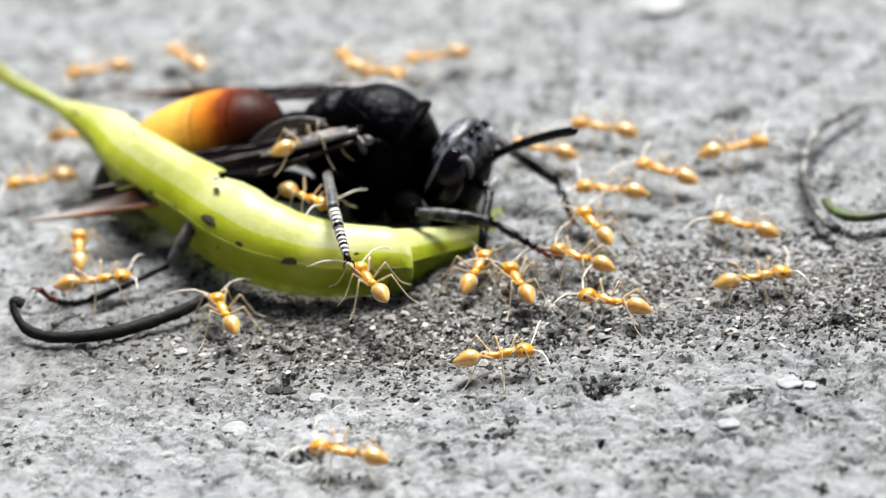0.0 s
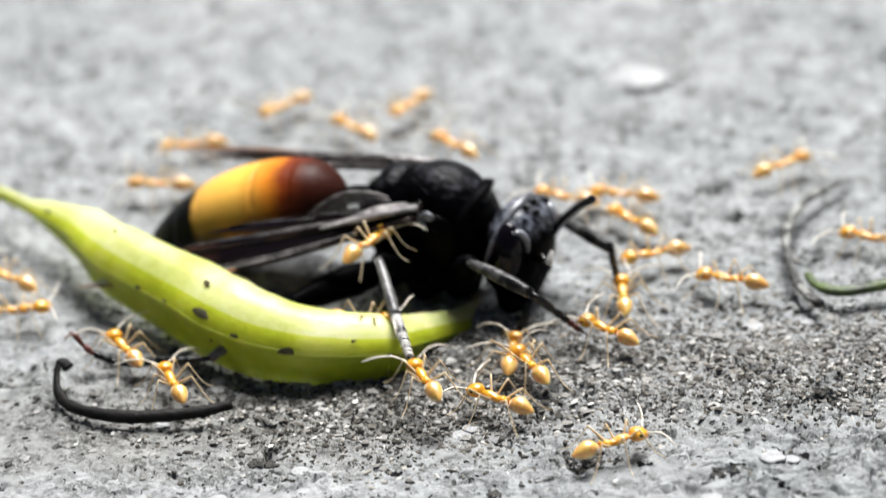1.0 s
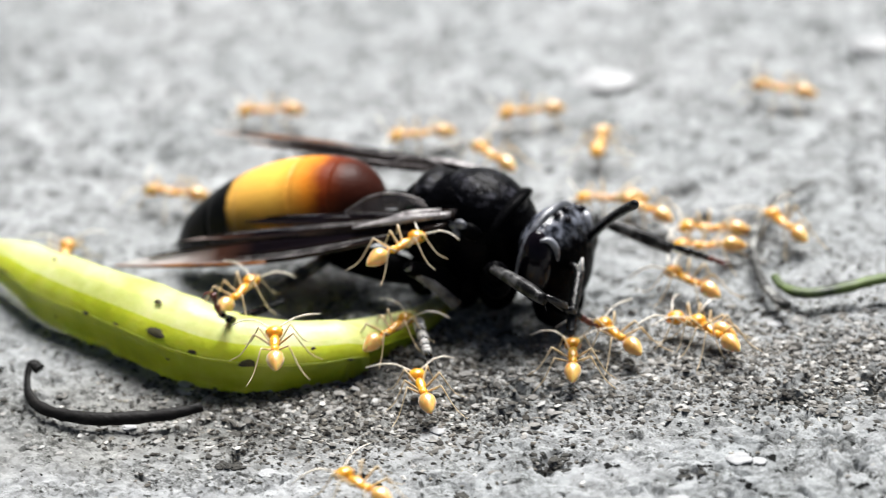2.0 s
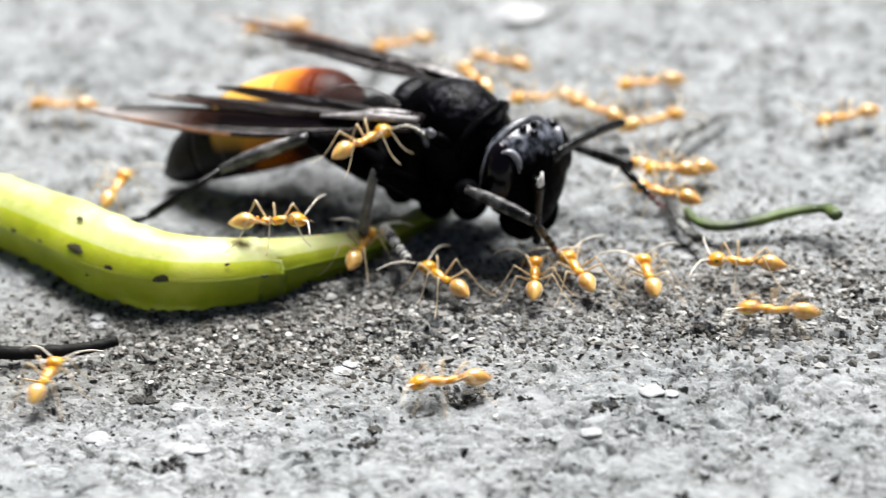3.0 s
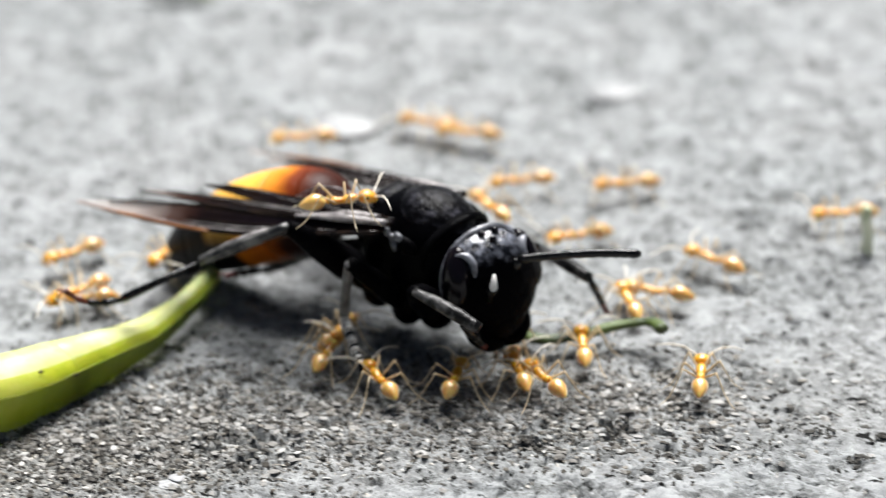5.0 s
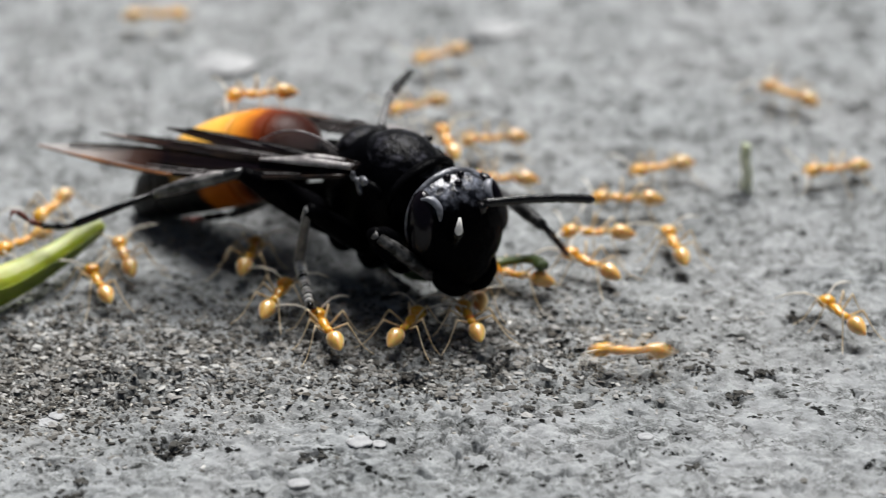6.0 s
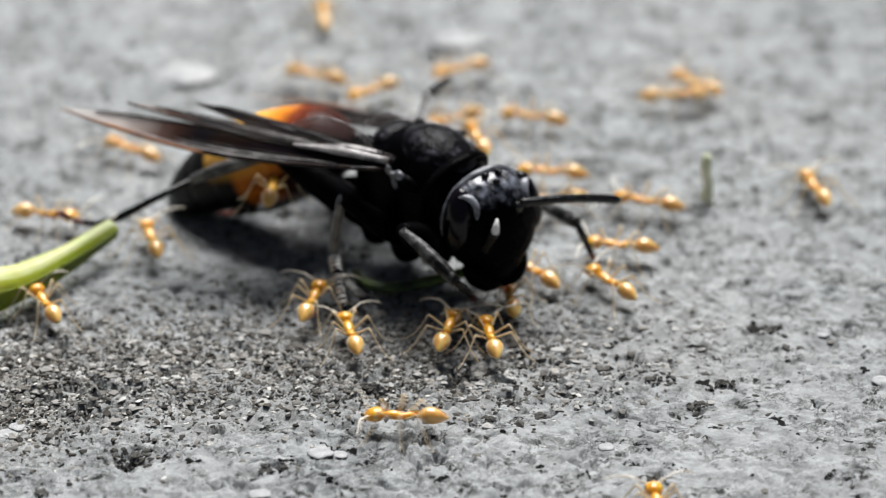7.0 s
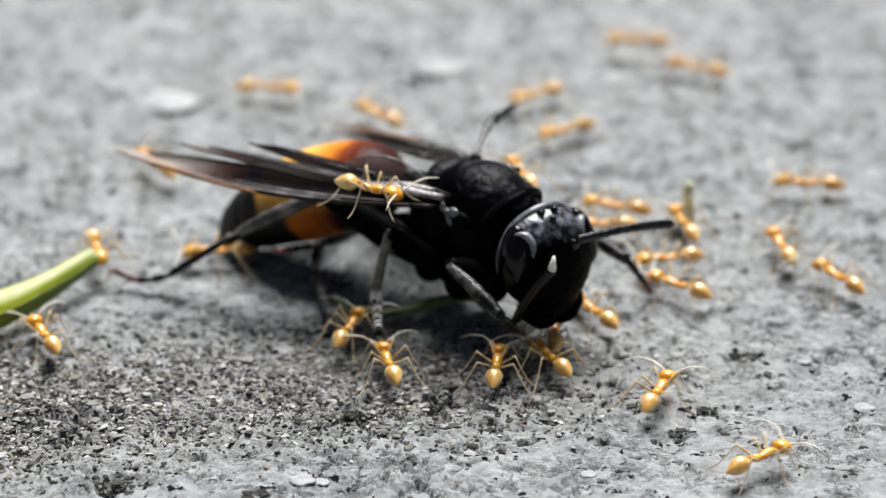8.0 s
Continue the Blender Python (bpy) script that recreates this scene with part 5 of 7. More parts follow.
    walk(LEG_PARTS['middle', -1][2], [
        (0, P(0.70, -9.37, 0.50, 2.8, 16.9, -61.8)), (0.5, P(0.69, -9.07, -0.39, 2.4, 9.9, -52.8)),
        (1, P(1.01, -9.06, -1.58, 2.6, 10.2, -57.6)), (2.5, P(-1.58, -4.13, -3.89, 1.6, 0.7, -51.6)),
        (3.5, P(-1.26, -5.79, -3.88, 0.0, 19.4, -19.2)), (4.5, P(-1.81, -4.77, -3.34, -0.5, 30.5, -27.5)),
        (5.8, P(-2.09, -5.13, -3.74, -0.6, 10.5, -33.6)), (6, P(-2.33, -5.11, -3.65, -0.6, 13.0, -36.3)),
        (6.5, P(-2.27, -4.98, -3.52, -0.6, 19.5, -37.5)), (7, P(-2.55, -4.97, -3.64, -0.7, 27.4, -36.7)),
        (7.5, P(-2.30, -5.44, -3.54, -0.7, 12.9, -40.2)), (8, P(-3.35, -5.01, -3.86, -0.7, 9.9, -45.1)),
    ])
    walk(LEG_PARTS['hind', -1][0], [
        (0, P(-2.10, -1.80, -2.80, 0.0, -21.6, -138.6)), (0.5, P(-2.10, -1.80, -2.80, 0.0, -1.0, -115.6)),
        (1, P(-2.10, -1.80, -2.80, 0.0, -0.9, -122.7)), (2.5, P(-2.10, -1.80, -2.80, 0.0, 3.4, 157.3)),
        (3, P(-2.10, -1.80, -2.80, 0.0, -38.4, -121.1)), (3.5, P(-2.10, -1.80, -2.80, 0.0, -43.7, -116.6)),
        (4, P(-2.10, -1.80, -2.80, 0.0, -45.2, -115.6)), (4.5, P(-2.10, -1.80, -2.80, 0.0, -44.1, -113.3)),
        (5.8, P(-2.10, -1.80, -2.80, 0.0, -41.3, -116.4)), (6.5, P(-2.10, -1.80, -2.80, 0.0, -27.4, -146.9)),
        (7, P(-2.10, -1.80, -2.80, 0.0, -33.3, -151.6)), (7.5, P(-2.10, -1.80, -2.80, 0.0, -39.6, -135.3)),
        (8, P(-2.10, -1.80, -2.80, 0.0, -30.1, -151.1)),
    ])
    walk(LEG_PARTS['hind', -1][1], [
        (0, P(-7.12, -6.23, -0.15, 0.0, 43.6, -117.5)), (0.5, P(-5.21, -8.29, -2.68, 0.0, 13.1, -112.6)),
        (1, P(-5.99, -7.86, -2.69, 0.0, 13.0, -119.1)), (2.5, P(-8.73, 0.97, -3.23, 0.0, -7.2, -93.5)),
        (3, P(-5.01, -6.63, 1.67, 0.0, 24.6, -159.8)), (3.5, P(-4.43, -6.45, 2.18, 0.0, 17.0, -131.6)),
        (4, P(-4.30, -6.37, 2.31, 0.0, 20.5, -145.6)), (4.5, P(-4.14, -6.55, 2.21, 0.0, 26.9, -146.0)),
        (5.8, P(-4.50, -6.64, 1.96, 0.0, 18.8, -149.4)), (6.5, P(-7.45, -5.29, 0.52, 0.0, 26.1, -165.8)),
        (7, P(-7.39, -4.66, 1.16, 0.0, 24.4, -155.9)), (7.5, P(-6.05, -5.70, 1.79, 0.0, 23.9, -159.2)),
        (8, P(-7.55, -4.81, 0.81, 0.0, 28.7, -150.1)),
    ])
    walk(LEG_PARTS['hind', -1][2], [
        (0, P(-9.03, -9.89, -4.08, 0.0, 8.4, -133.8)), (0.5, P(-7.35, -13.42, -3.97, 0.0, 9.6, 175.6)),
        (1, P(-8.69, -12.71, -3.97, 0.0, 10.9, -174.6)), (2.5, P(-9.08, -4.67, -2.51, 0.0, -21.6, -70.4)),
        (3, P(-9.88, -8.42, -0.70, 0.0, 32.5, -144.9)), (3.5, P(-8.05, -10.53, 0.52, 0.0, 25.9, -140.4)),
        (4, P(-8.70, -9.39, 0.31, 0.0, 19.9, -122.4)), (4.5, P(-8.36, -9.39, -0.37, 0.0, 19.2, -121.7)),
        (5.8, P(-9.15, -9.39, 0.12, 0.0, 19.5, -130.0)), (6.5, P(-12.41, -6.54, -2.00, 0.0, 30.2, -150.4)),
        (7, P(-12.13, -6.78, -1.20, 0.0, 28.2, -135.0)), (7.5, P(-10.92, -7.55, -0.53, 0.0, 21.8, -120.7)),
        (8, P(-11.89, -7.30, -1.93, 0.0, 34.8, -142.7)),
    ])
    walk(LEG_PARTS['front', 1][0], [
        (0, P(2.40, 1.70, -3.00, -1.5, -24.8, 28.4)), (0.5, P(2.40, 1.70, -3.00, -1.4, -21.4, 25.9)),
        (1, P(2.40, 1.70, -3.00, -1.2, -29.0, 20.5)), (1.2, P(2.40, 1.70, -3.00, -1.8, -26.3, 33.5)),
        (2.5, P(2.40, 1.70, -3.00, -1.5, -32.0, 40.6)), (3.5, P(2.40, 1.70, -3.00, 0.0, 4.8, 83.9)),
        (4.5, P(2.40, 1.70, -3.00, 1.0, -9.5, 81.6)), (5.8, P(2.40, 1.70, -3.00, 1.0, -13.1, 92.0)),
        (6.5, P(2.40, 1.70, -3.00, 1.0, -0.4, 84.4)), (7.5, P(2.40, 1.70, -3.00, 1.0, -0.2, 85.0)),
        (8, P(2.40, 1.70, -3.00, 1.0, -6.1, 100.9)),
    ])
    walk(LEG_PARTS['front', 1][1], [
        (0, P(6.39, 3.86, -0.90, 1.2, 17.5, -22.9)), (0.5, P(6.59, 3.73, -1.17, 0.1, 25.7, -1.5)),
        (1, P(6.50, 3.23, -0.57, 1.6, 1.0, -33.0)), (1.2, P(6.14, 4.17, -0.78, 1.5, 1.2, -30.1)),
        (2.5, P(5.62, 4.46, -0.35, -1.0, 27.4, 27.1)), (3.5, P(2.93, 6.65, -3.42, 0.0, -11.3, -20.4)),
        (4.5, P(3.12, 6.58, -2.18, -0.2, -0.5, -10.8)), (5.8, P(2.23, 6.57, -1.87, -0.3, 2.9, -15.6)),
        (6.5, P(2.89, 6.68, -2.97, -0.4, -6.9, -20.5)), (7.5, P(2.83, 6.68, -2.99, -0.4, -9.2, -21.9)),
        (8, P(1.46, 6.58, -2.47, -0.1, 5.6, -7.6)),
    ])
    walk(LEG_PARTS['front', 1][2], [
        (0, P(10.61, 2.08, -2.35, 2.7, 19.8, -58.6)), (0.5, P(10.91, 3.62, -3.25, 3.0, 19.2, -70.3)),
        (1, P(10.52, 0.61, -0.66, -8.2, 68.6, 81.9)), (1.2, P(10.29, 1.77, -0.88, -4.6, 49.8, 94.3)),
        (2.5, P(9.41, 6.40, -2.56, 1.6, 1.8, -52.7)), (3.5, P(7.34, 5.02, -2.48, 0.0, 61.4, 63.3)),
        (4.5, P(7.84, 5.68, -2.13, 2.2, 63.0, 98.9)), (5.8, P(6.85, 5.28, -2.11, 1.6, 51.3, 94.4)),
        (6.5, P(7.35, 5.00, -2.39, 1.8, 57.8, 76.7)), (7.5, P(7.23, 4.92, -2.22, 2.5, 66.2, 99.1)),
        (8, P(6.19, 5.95, -2.93, 1.7, 53.4, 86.8)),
    ])
    walk(LEG_PARTS['middle', 1][0], [
        (0, P(0.20, 1.90, -3.20, 3.6, -48.8, -55.0)), (0.5, P(0.20, 1.90, -3.20, 3.6, -48.8, -55.2)),
        (1, P(0.20, 1.90, -3.20, 3.6, -49.4, -53.7)), (1.2, P(0.20, 1.90, -3.20, 3.6, -49.8, -53.1)),
        (2.5, P(0.20, 1.90, -3.20, 2.4, -49.8, -51.5)), (3.5, P(0.20, 1.90, -3.20, 0.0, 0.3, 121.7)),
        (4.5, P(0.20, 1.90, -3.20, 0.8, -0.9, 126.5)), (4.7, P(0.20, 1.90, -3.20, 0.8, -0.9, 127.5)),
        (5.8, P(0.20, 1.90, -3.20, 0.2, -59.9, 174.2)), (6, P(0.20, 1.90, -3.20, 0.2, -59.8, 173.8)),
        (6.5, P(0.20, 1.90, -3.20, 0.3, -60.4, 171.9)), (7, P(0.20, 1.90, -3.20, 0.4, -61.3, 168.6)),
        (7.5, P(0.20, 1.90, -3.20, 0.3, -60.3, 170.3)), (8, P(0.20, 1.90, -3.20, 0.5, -61.7, 164.9)),
    ])
    walk(LEG_PARTS['middle', 1][1], [
        (0, P(2.47, -1.34, 1.31, -3.6, 34.7, 84.7)), (0.5, P(2.45, -1.35, 1.32, -3.6, 34.6, 84.2)),
        (1, P(2.51, -1.25, 1.36, -3.6, 34.7, 87.0)), (1.2, P(2.53, -1.20, 1.38, -3.7, 34.8, 88.6)),
        (2.5, P(2.61, -1.13, 1.38, -2.4, 34.6, 92.1)), (3.5, P(-2.96, 7.00, -3.23, 0.0, -14.4, -33.5)),
        (4.5, P(-3.37, 6.72, -3.10, -0.5, -13.8, -29.7)), (4.7, P(-3.46, 6.66, -3.10, -0.5, -14.0, -28.9)),
        (5.8, P(-2.80, 2.21, 1.99, 0.8, -3.1, 126.3)), (6, P(-2.80, 2.23, 1.99, 0.8, -3.0, 125.9)),
        (6.5, P(-2.74, 2.32, 2.02, 0.8, 2.0, 124.6)), (7, P(-2.63, 2.47, 2.06, 0.8, 2.2, 125.8)),
        (7.5, P(-2.73, 2.40, 2.01, 0.8, -0.3, 127.6)), (8, P(-2.54, 2.64, 2.08, 0.9, -4.2, 119.4)),
    ])
    walk(LEG_PARTS['middle', 1][2], [
        (0, P(2.79, 2.10, -1.08, 2.8, -13.8, -65.2)), (0.5, P(2.80, 2.09, -1.07, 2.8, -13.7, -65.6)),
        (1, P(2.69, 2.21, -1.03, 2.7, -14.2, -62.7)), (1.2, P(2.61, 2.25, -1.01, 2.7, -14.7, -61.3)),
        (2.5, P(2.49, 2.32, -1.00, 1.7, -14.4, -58.2)), (3.5, P(0.44, 4.76, -2.19, 0.0, -12.4, -44.4)),
        (4.5, P(0.17, 4.70, -2.10, -0.7, -11.8, -40.6)), (4.7, P(0.11, 4.68, -2.09, -0.7, -11.9, -39.8)),
        (5.8, P(-5.28, 5.59, 2.22, 0.9, 3.0, 118.3)), (6, P(-5.26, 5.62, 2.21, 0.9, 5.3, 118.0)),
        (6.5, P(-5.12, 5.77, 1.87, 1.0, 8.9, 110.3)), (7, P(-5.08, 5.88, 1.90, 0.9, 11.7, 116.3)),
        (7.5, P(-5.29, 5.73, 2.04, 0.9, 12.2, 121.3)), (8, P(-4.60, 6.29, 2.39, 0.9, 9.4, 111.4)),
    ])
    walk(LEG_PARTS['hind', 1][0], [
        (0, P(-2.10, 1.80, -2.80, -0.5, -3.4, 169.7)), (0.5, P(-2.10, 1.80, -2.80, -0.6, -3.1, 169.1)),
        (1, P(-2.10, 1.80, -2.80, -0.3, -2.5, 173.7)), (1.2, P(-2.10, 1.80, -2.80, -0.2, -1.8, 175.4)),
        (2.3, P(-2.10, 1.80, -2.80, 0.1, -4.1, -178.2)), (2.5, P(-2.10, 1.80, -2.80, 0.0, -3.7, -179.0)),
        (3, P(-2.10, 1.80, -2.80, 0.5, -13.7, -152.6)), (3.5, P(-2.10, 1.80, -2.80, 0.0, -13.7, -146.0)),
        (4, P(-2.10, 1.80, -2.80, -0.6, -14.2, -143.3)), (4.5, P(-2.10, 1.80, -2.80, -0.6, -13.6, -141.9)),
        (4.7, P(-2.10, 1.80, -2.80, -0.6, -13.4, -141.0)), (5.8, P(-2.10, 1.80, -2.80, -0.7, -12.6, -139.3)),
        (6, P(-2.10, 1.80, -2.80, -0.7, -12.5, -139.6)), (6.5, P(-2.10, 1.80, -2.80, -0.7, -12.4, -140.0)),
        (7, P(-2.10, 1.80, -2.80, -0.6, -12.1, -140.9)), (7.5, P(-2.10, 1.80, -2.80, -0.6, -11.8, -141.6)),
        (8, P(-2.10, 1.80, -2.80, -0.6, -11.6, -142.1)),
    ])
    walk(LEG_PARTS['hind', 1][1], [
        (0, P(-7.60, 2.80, -2.46, 3.0, -10.3, -101.1)), (0.5, P(-7.59, 2.86, -2.50, 3.0, -10.2, -101.4)),
        (1, P(-7.66, 2.41, -2.55, 3.0, -10.3, -98.3)), (1.2, P(-7.68, 2.25, -2.62, 3.0, -10.7, -96.6)),
        (2.3, P(-7.68, 1.62, -2.40, 2.0, -10.8, -93.1)), (2.5, P(-7.69, 1.70, -2.44, 2.0, -10.8, -93.3)),
        (3, P(-6.93, -0.71, -1.47, -0.3, 34.5, 163.9)), (3.5, P(-6.61, -1.24, -1.48, 0.0, 31.7, 174.0)),
        (4, P(-6.45, -1.44, -1.43, 0.0, 30.4, 177.6)), (4.5, P(-6.38, -1.56, -1.48, 0.0, 30.2, 179.6)),
        (4.7, P(-6.34, -1.62, -1.50, -0.0, 30.3, -179.6)), (5.8, P(-6.24, -1.77, -1.58, -0.0, 31.0, -178.8)),
        (6, P(-6.27, -1.74, -1.59, -0.0, 31.4, -179.6)), (6.5, P(-6.29, -1.71, -1.60, -0.0, 31.4, -179.9)),
        (7, P(-6.35, -1.66, -1.63, 0.0, 31.7, 179.2)), (7.5, P(-6.39, -1.61, -1.65, 0.1, 32.4, 177.4)),
        (8, P(-6.43, -1.57, -1.67, 0.1, 32.8, 176.2)),
    ])
    walk(LEG_PARTS['hind', 1][2], [
        (0, P(-8.73, -3.00, -1.39, -2.1, 26.2, 141.2)), (0.5, P(-8.76, -2.93, -1.44, -2.1, 26.2, 140.8)),
        (1, P(-8.51, -3.43, -1.47, -2.0, 26.8, 143.6)), (1.2, P(-8.35, -3.61, -1.51, -1.9, 27.2, 144.9)),
        (2.3, P(-8.00, -4.26, -1.28, -1.2, 26.6, 148.0)), (2.5, P(-8.02, -4.18, -1.32, -1.2, 26.7, 147.8)),
        (3, P(-11.68, 0.66, -4.87, 1.1, -21.8, -83.3)), (3.5, P(-11.69, -0.71, -4.63, 0.0, -21.2, -77.1)),
        (4, P(-11.63, -1.22, -4.46, -1.0, -21.0, -74.1)), (4.5, P(-11.57, -1.52, -4.50, -1.0, -20.7, -73.0)),
        (4.7, P(-11.52, -1.66, -4.52, -1.0, -20.7, -72.1)), (5.8, P(-11.38, -1.88, -4.67, -1.0, -20.8, -70.3)),
        (6, P(-11.39, -1.78, -4.71, -1.0, -20.7, -70.7)), (6.5, P(-11.41, -1.72, -4.73, -1.0, -20.5, -71.2)),
        (7, P(-11.45, -1.58, -4.78, -1.0, -20.2, -72.4)), (7.5, P(-11.46, -1.38, -4.87, -1.0, -20.2, -73.1)),
        (8, P(-11.46, -1.24, -4.92, -1.0, -20.1, -73.6)),
    ])
    walk(LEAF_THING, [
        (0, P(-39.04, -11.71, 1.2, 0, 5.5, -33.0)), (0.5, P(-37.97, -12.39, 1, 0, 5.5, -31.0)),
        (1, P(-38.31, -13.12, 0.7, 0, 5, -29.0)), (1.2, P(-38.42, -14.00, 0.5, 0, 4.5, -28.0)),
        (2.3, P(-39.00, -14.13, 0.1, 0, 2, -22.4)), (2.5, P(-39.04, -13.09, 0.1, 0, 1, -26.0)),
        (3, P(-38.69, -12.05, 0.1, 0, 0, -29.0)), (3.5, P(-38.70, -16.15, 0.1, 0, 0, 0.0)),
        (4, P(-38.51, -16.89, 0.3, 0, 0, 1.0)), (4.5, P(-38.26, -16.46, 0.3, 0, 0, 2.0)),
        (5.8, P(-41.21, -16.37, 0.3, 0, 0, 0.0)), (6.5, P(-40.70, -15.37, 0.3, 0, 0, -3.0)),
        (7, P(-38.90, -14.42, 0.3, 0, 0, -3.0)), (7.5, P(-39.08, -13.85, 0.3, 0, 0, -4.0)),
        (8, P(-39.21, -14.22, 0.3, 0, 0, -4.0)),
    ])
    walk(LEAF_TIP, [
        (0, P(9.53, 4.01, 0.10, -11.5, 6.1, 35.4)), (0.5, P(9.53, 4.01, 0.10, -11.5, 6.1, 33.4)),
        (1, P(9.53, 4.01, 0.10, -10.6, 5.6, 32.5)), (1.2, P(9.53, 4.01, 0.10, -9.7, 5.1, 31.6)),
        (2.3, P(9.53, 4.01, 0.10, -5.3, 2.8, 23.9)), (2.5, P(9.53, 4.01, 0.10, -5.3, 2.8, 23.9)),
        (3, P(9.53, 4.01, 0.10, -4.4, 2.3, 14.9)), (3.5, P(9.53, 4.01, 0.10, 0.0, -0.0, 2.0)),
        (4.5, P(9.53, 4.01, 0.10, 0.0, -0.0, 0.0)), (5.8, P(9.53, 4.01, 0.10, 0.0, -0.0, -12.0)),
        (8, P(9.53, 4.01, 0.10, 0.0, -0.0, -14.0)),
    ])
    walk(TWIG_THING, [
        (0, P(-45.15, -18.14, 0, 0, 0, 27.8)), (0.5, P(-45.98, -16.45, 0, 0, 0, 10.2)),
        (1, P(-42.46, -18.71, 0, 0, 0, 0.0)), (8, P(-41.90, -18.26, 0, 0, 0, -1.0)),
    ])
    walk(ANTS['a'], [
        (0, P(-29.38, -17.26, 1.60, 0.0, -0.0, 120.9)), (0.5, P(-27.23, -17.03, 1.40, 0.0, -0.0, 127.8)),
        (1, P(-25.28, -18.80, 1.00, 0.0, -0.0, 117.6)), (1.2, P(-24.65, -18.96, 0.60, 0.0, -0.0, 106.5)),
        (2.3, P(-22.71, -16.46, 0.00, 0.0, -0.0, 110.1)), (2.5, P(-21.30, -14.95, 0.00, 0.0, -0.0, 116.6)),
        (3, P(-18.36, -12.91, 0.00, 0.0, -0.0, 130.9)), (3.5, P(-16.55, -12.56, 0.00, 0.0, -0.0, 115.1)),
        (4, P(-14.70, -11.37, 0.00, 0.0, -0.0, 123.8)), (4.5, P(-13.37, -11.99, 0.00, 0.0, -0.0, 110.8)),
        (4.7, P(-13.07, -11.27, 0.00, 0.0, -0.0, 116.9)), (5.8, P(-9.37, -12.39, 0.00, 0.0, -0.0, 113.5)),
        (6, P(-8.62, -12.72, 0.00, 0.0, -0.0, 111.6)), (6.5, P(-7.70, -12.25, 0.00, 0.0, -0.0, 104.8)),
        (7, P(-5.17, -11.92, 0.00, 0.0, -0.0, 103.0)), (7.5, P(-2.96, -11.75, 0.00, 0.0, -0.0, 104.4)),
        (8, P(-2.05, -12.23, 0.00, 0.0, -0.0, 102.4)),
    ])
    walk(ANTS['b'], [
        (0, P(-34.03, -10.06, 3.00, 0.0, -0.0, -39.6)), (0.5, P(-33.04, -9.95, 2.50, 0.0, -0.0, -32.4)),
        (1, P(-29.44, -12.94, 1.50, 0.0, -0.0, -5.5)), (2.3, P(-25.57, -12.55, 0.50, 0.0, -0.0, 69.3)),
        (2.5, P(-25.05, -11.26, 0.30, 0.0, -0.0, 72.0)), (3, P(-23.21, -9.79, 0.30, 0.0, -0.0, 78.7)),
        (3.5, P(-20.77, -8.49, 0.30, 0.0, -0.0, 78.7)), (4, P(-18.94, -7.77, 0.30, 0.0, -0.0, 77.1)),
        (4.5, P(-17.06, -7.35, 0.00, 0.0, -0.0, 73.9)), (5.8, P(-12.42, -9.83, 0.30, 0.0, -0.0, 74.2)),
        (6, P(-11.52, -9.62, 0.30, 0.0, -0.0, 73.4)), (6.5, P(-10.16, -9.08, 0.30, 0.0, -0.0, 70.7)),
        (7, P(-7.34, -8.66, 0.30, 0.0, -0.0, 77.2)), (7.5, P(-5.13, -8.10, 0.20, 0.0, -0.0, 74.1)),
        (8, P(-4.24, -8.44, 0.20, 0.0, -0.0, 72.2)),
    ])
    walk(ANTS['c'], [
        (0, P(-18.52, -11.57, 0.00, 0.0, -0.0, 150.7)), (0.5, P(-17.28, -11.54, 0.00, 0.0, -0.0, 158.3)),
        (1, P(-16.07, -11.31, 0.00, 0.0, -0.0, 142.8)), (1.2, P(-15.88, -11.23, 0.00, 0.0, -0.0, 136.2)),
        (2.3, P(-12.75, -11.88, 0.00, 0.0, -0.0, 125.2)), (2.5, P(-12.37, -11.81, 0.00, 0.0, -0.0, 123.5)),
        (3, P(-10.95, -11.89, 0.00, 0.0, -0.0, 114.1)), (3.5, P(-10.18, -10.54, 0.00, 0.0, -0.0, 102.3)),
        (4, P(-8.06, -10.22, 0.00, 0.0, -0.0, 106.3)), (4.5, P(-6.43, -9.84, 0.00, 0.0, -0.0, 103.6)),
        (4.7, P(-5.69, -9.88, 0.00, 0.0, -0.0, 104.1)), (5.8, P(-1.71, -11.49, 0.00, 0.0, -0.0, 108.1)),
        (6, P(-0.68, -11.71, 0.00, 0.0, -0.0, 105.2)), (6.5, P(0.90, -12.18, 0.00, 0.0, -0.0, 109.3)),
        (7, P(2.60, -12.33, 0.00, 0.0, -0.0, 99.1)), (7.5, P(4.92, -11.59, 0.00, 0.0, -0.0, 107.5)),
        (8, P(6.86, -11.54, 0.00, 0.0, -0.0, 118.4)),
    ])
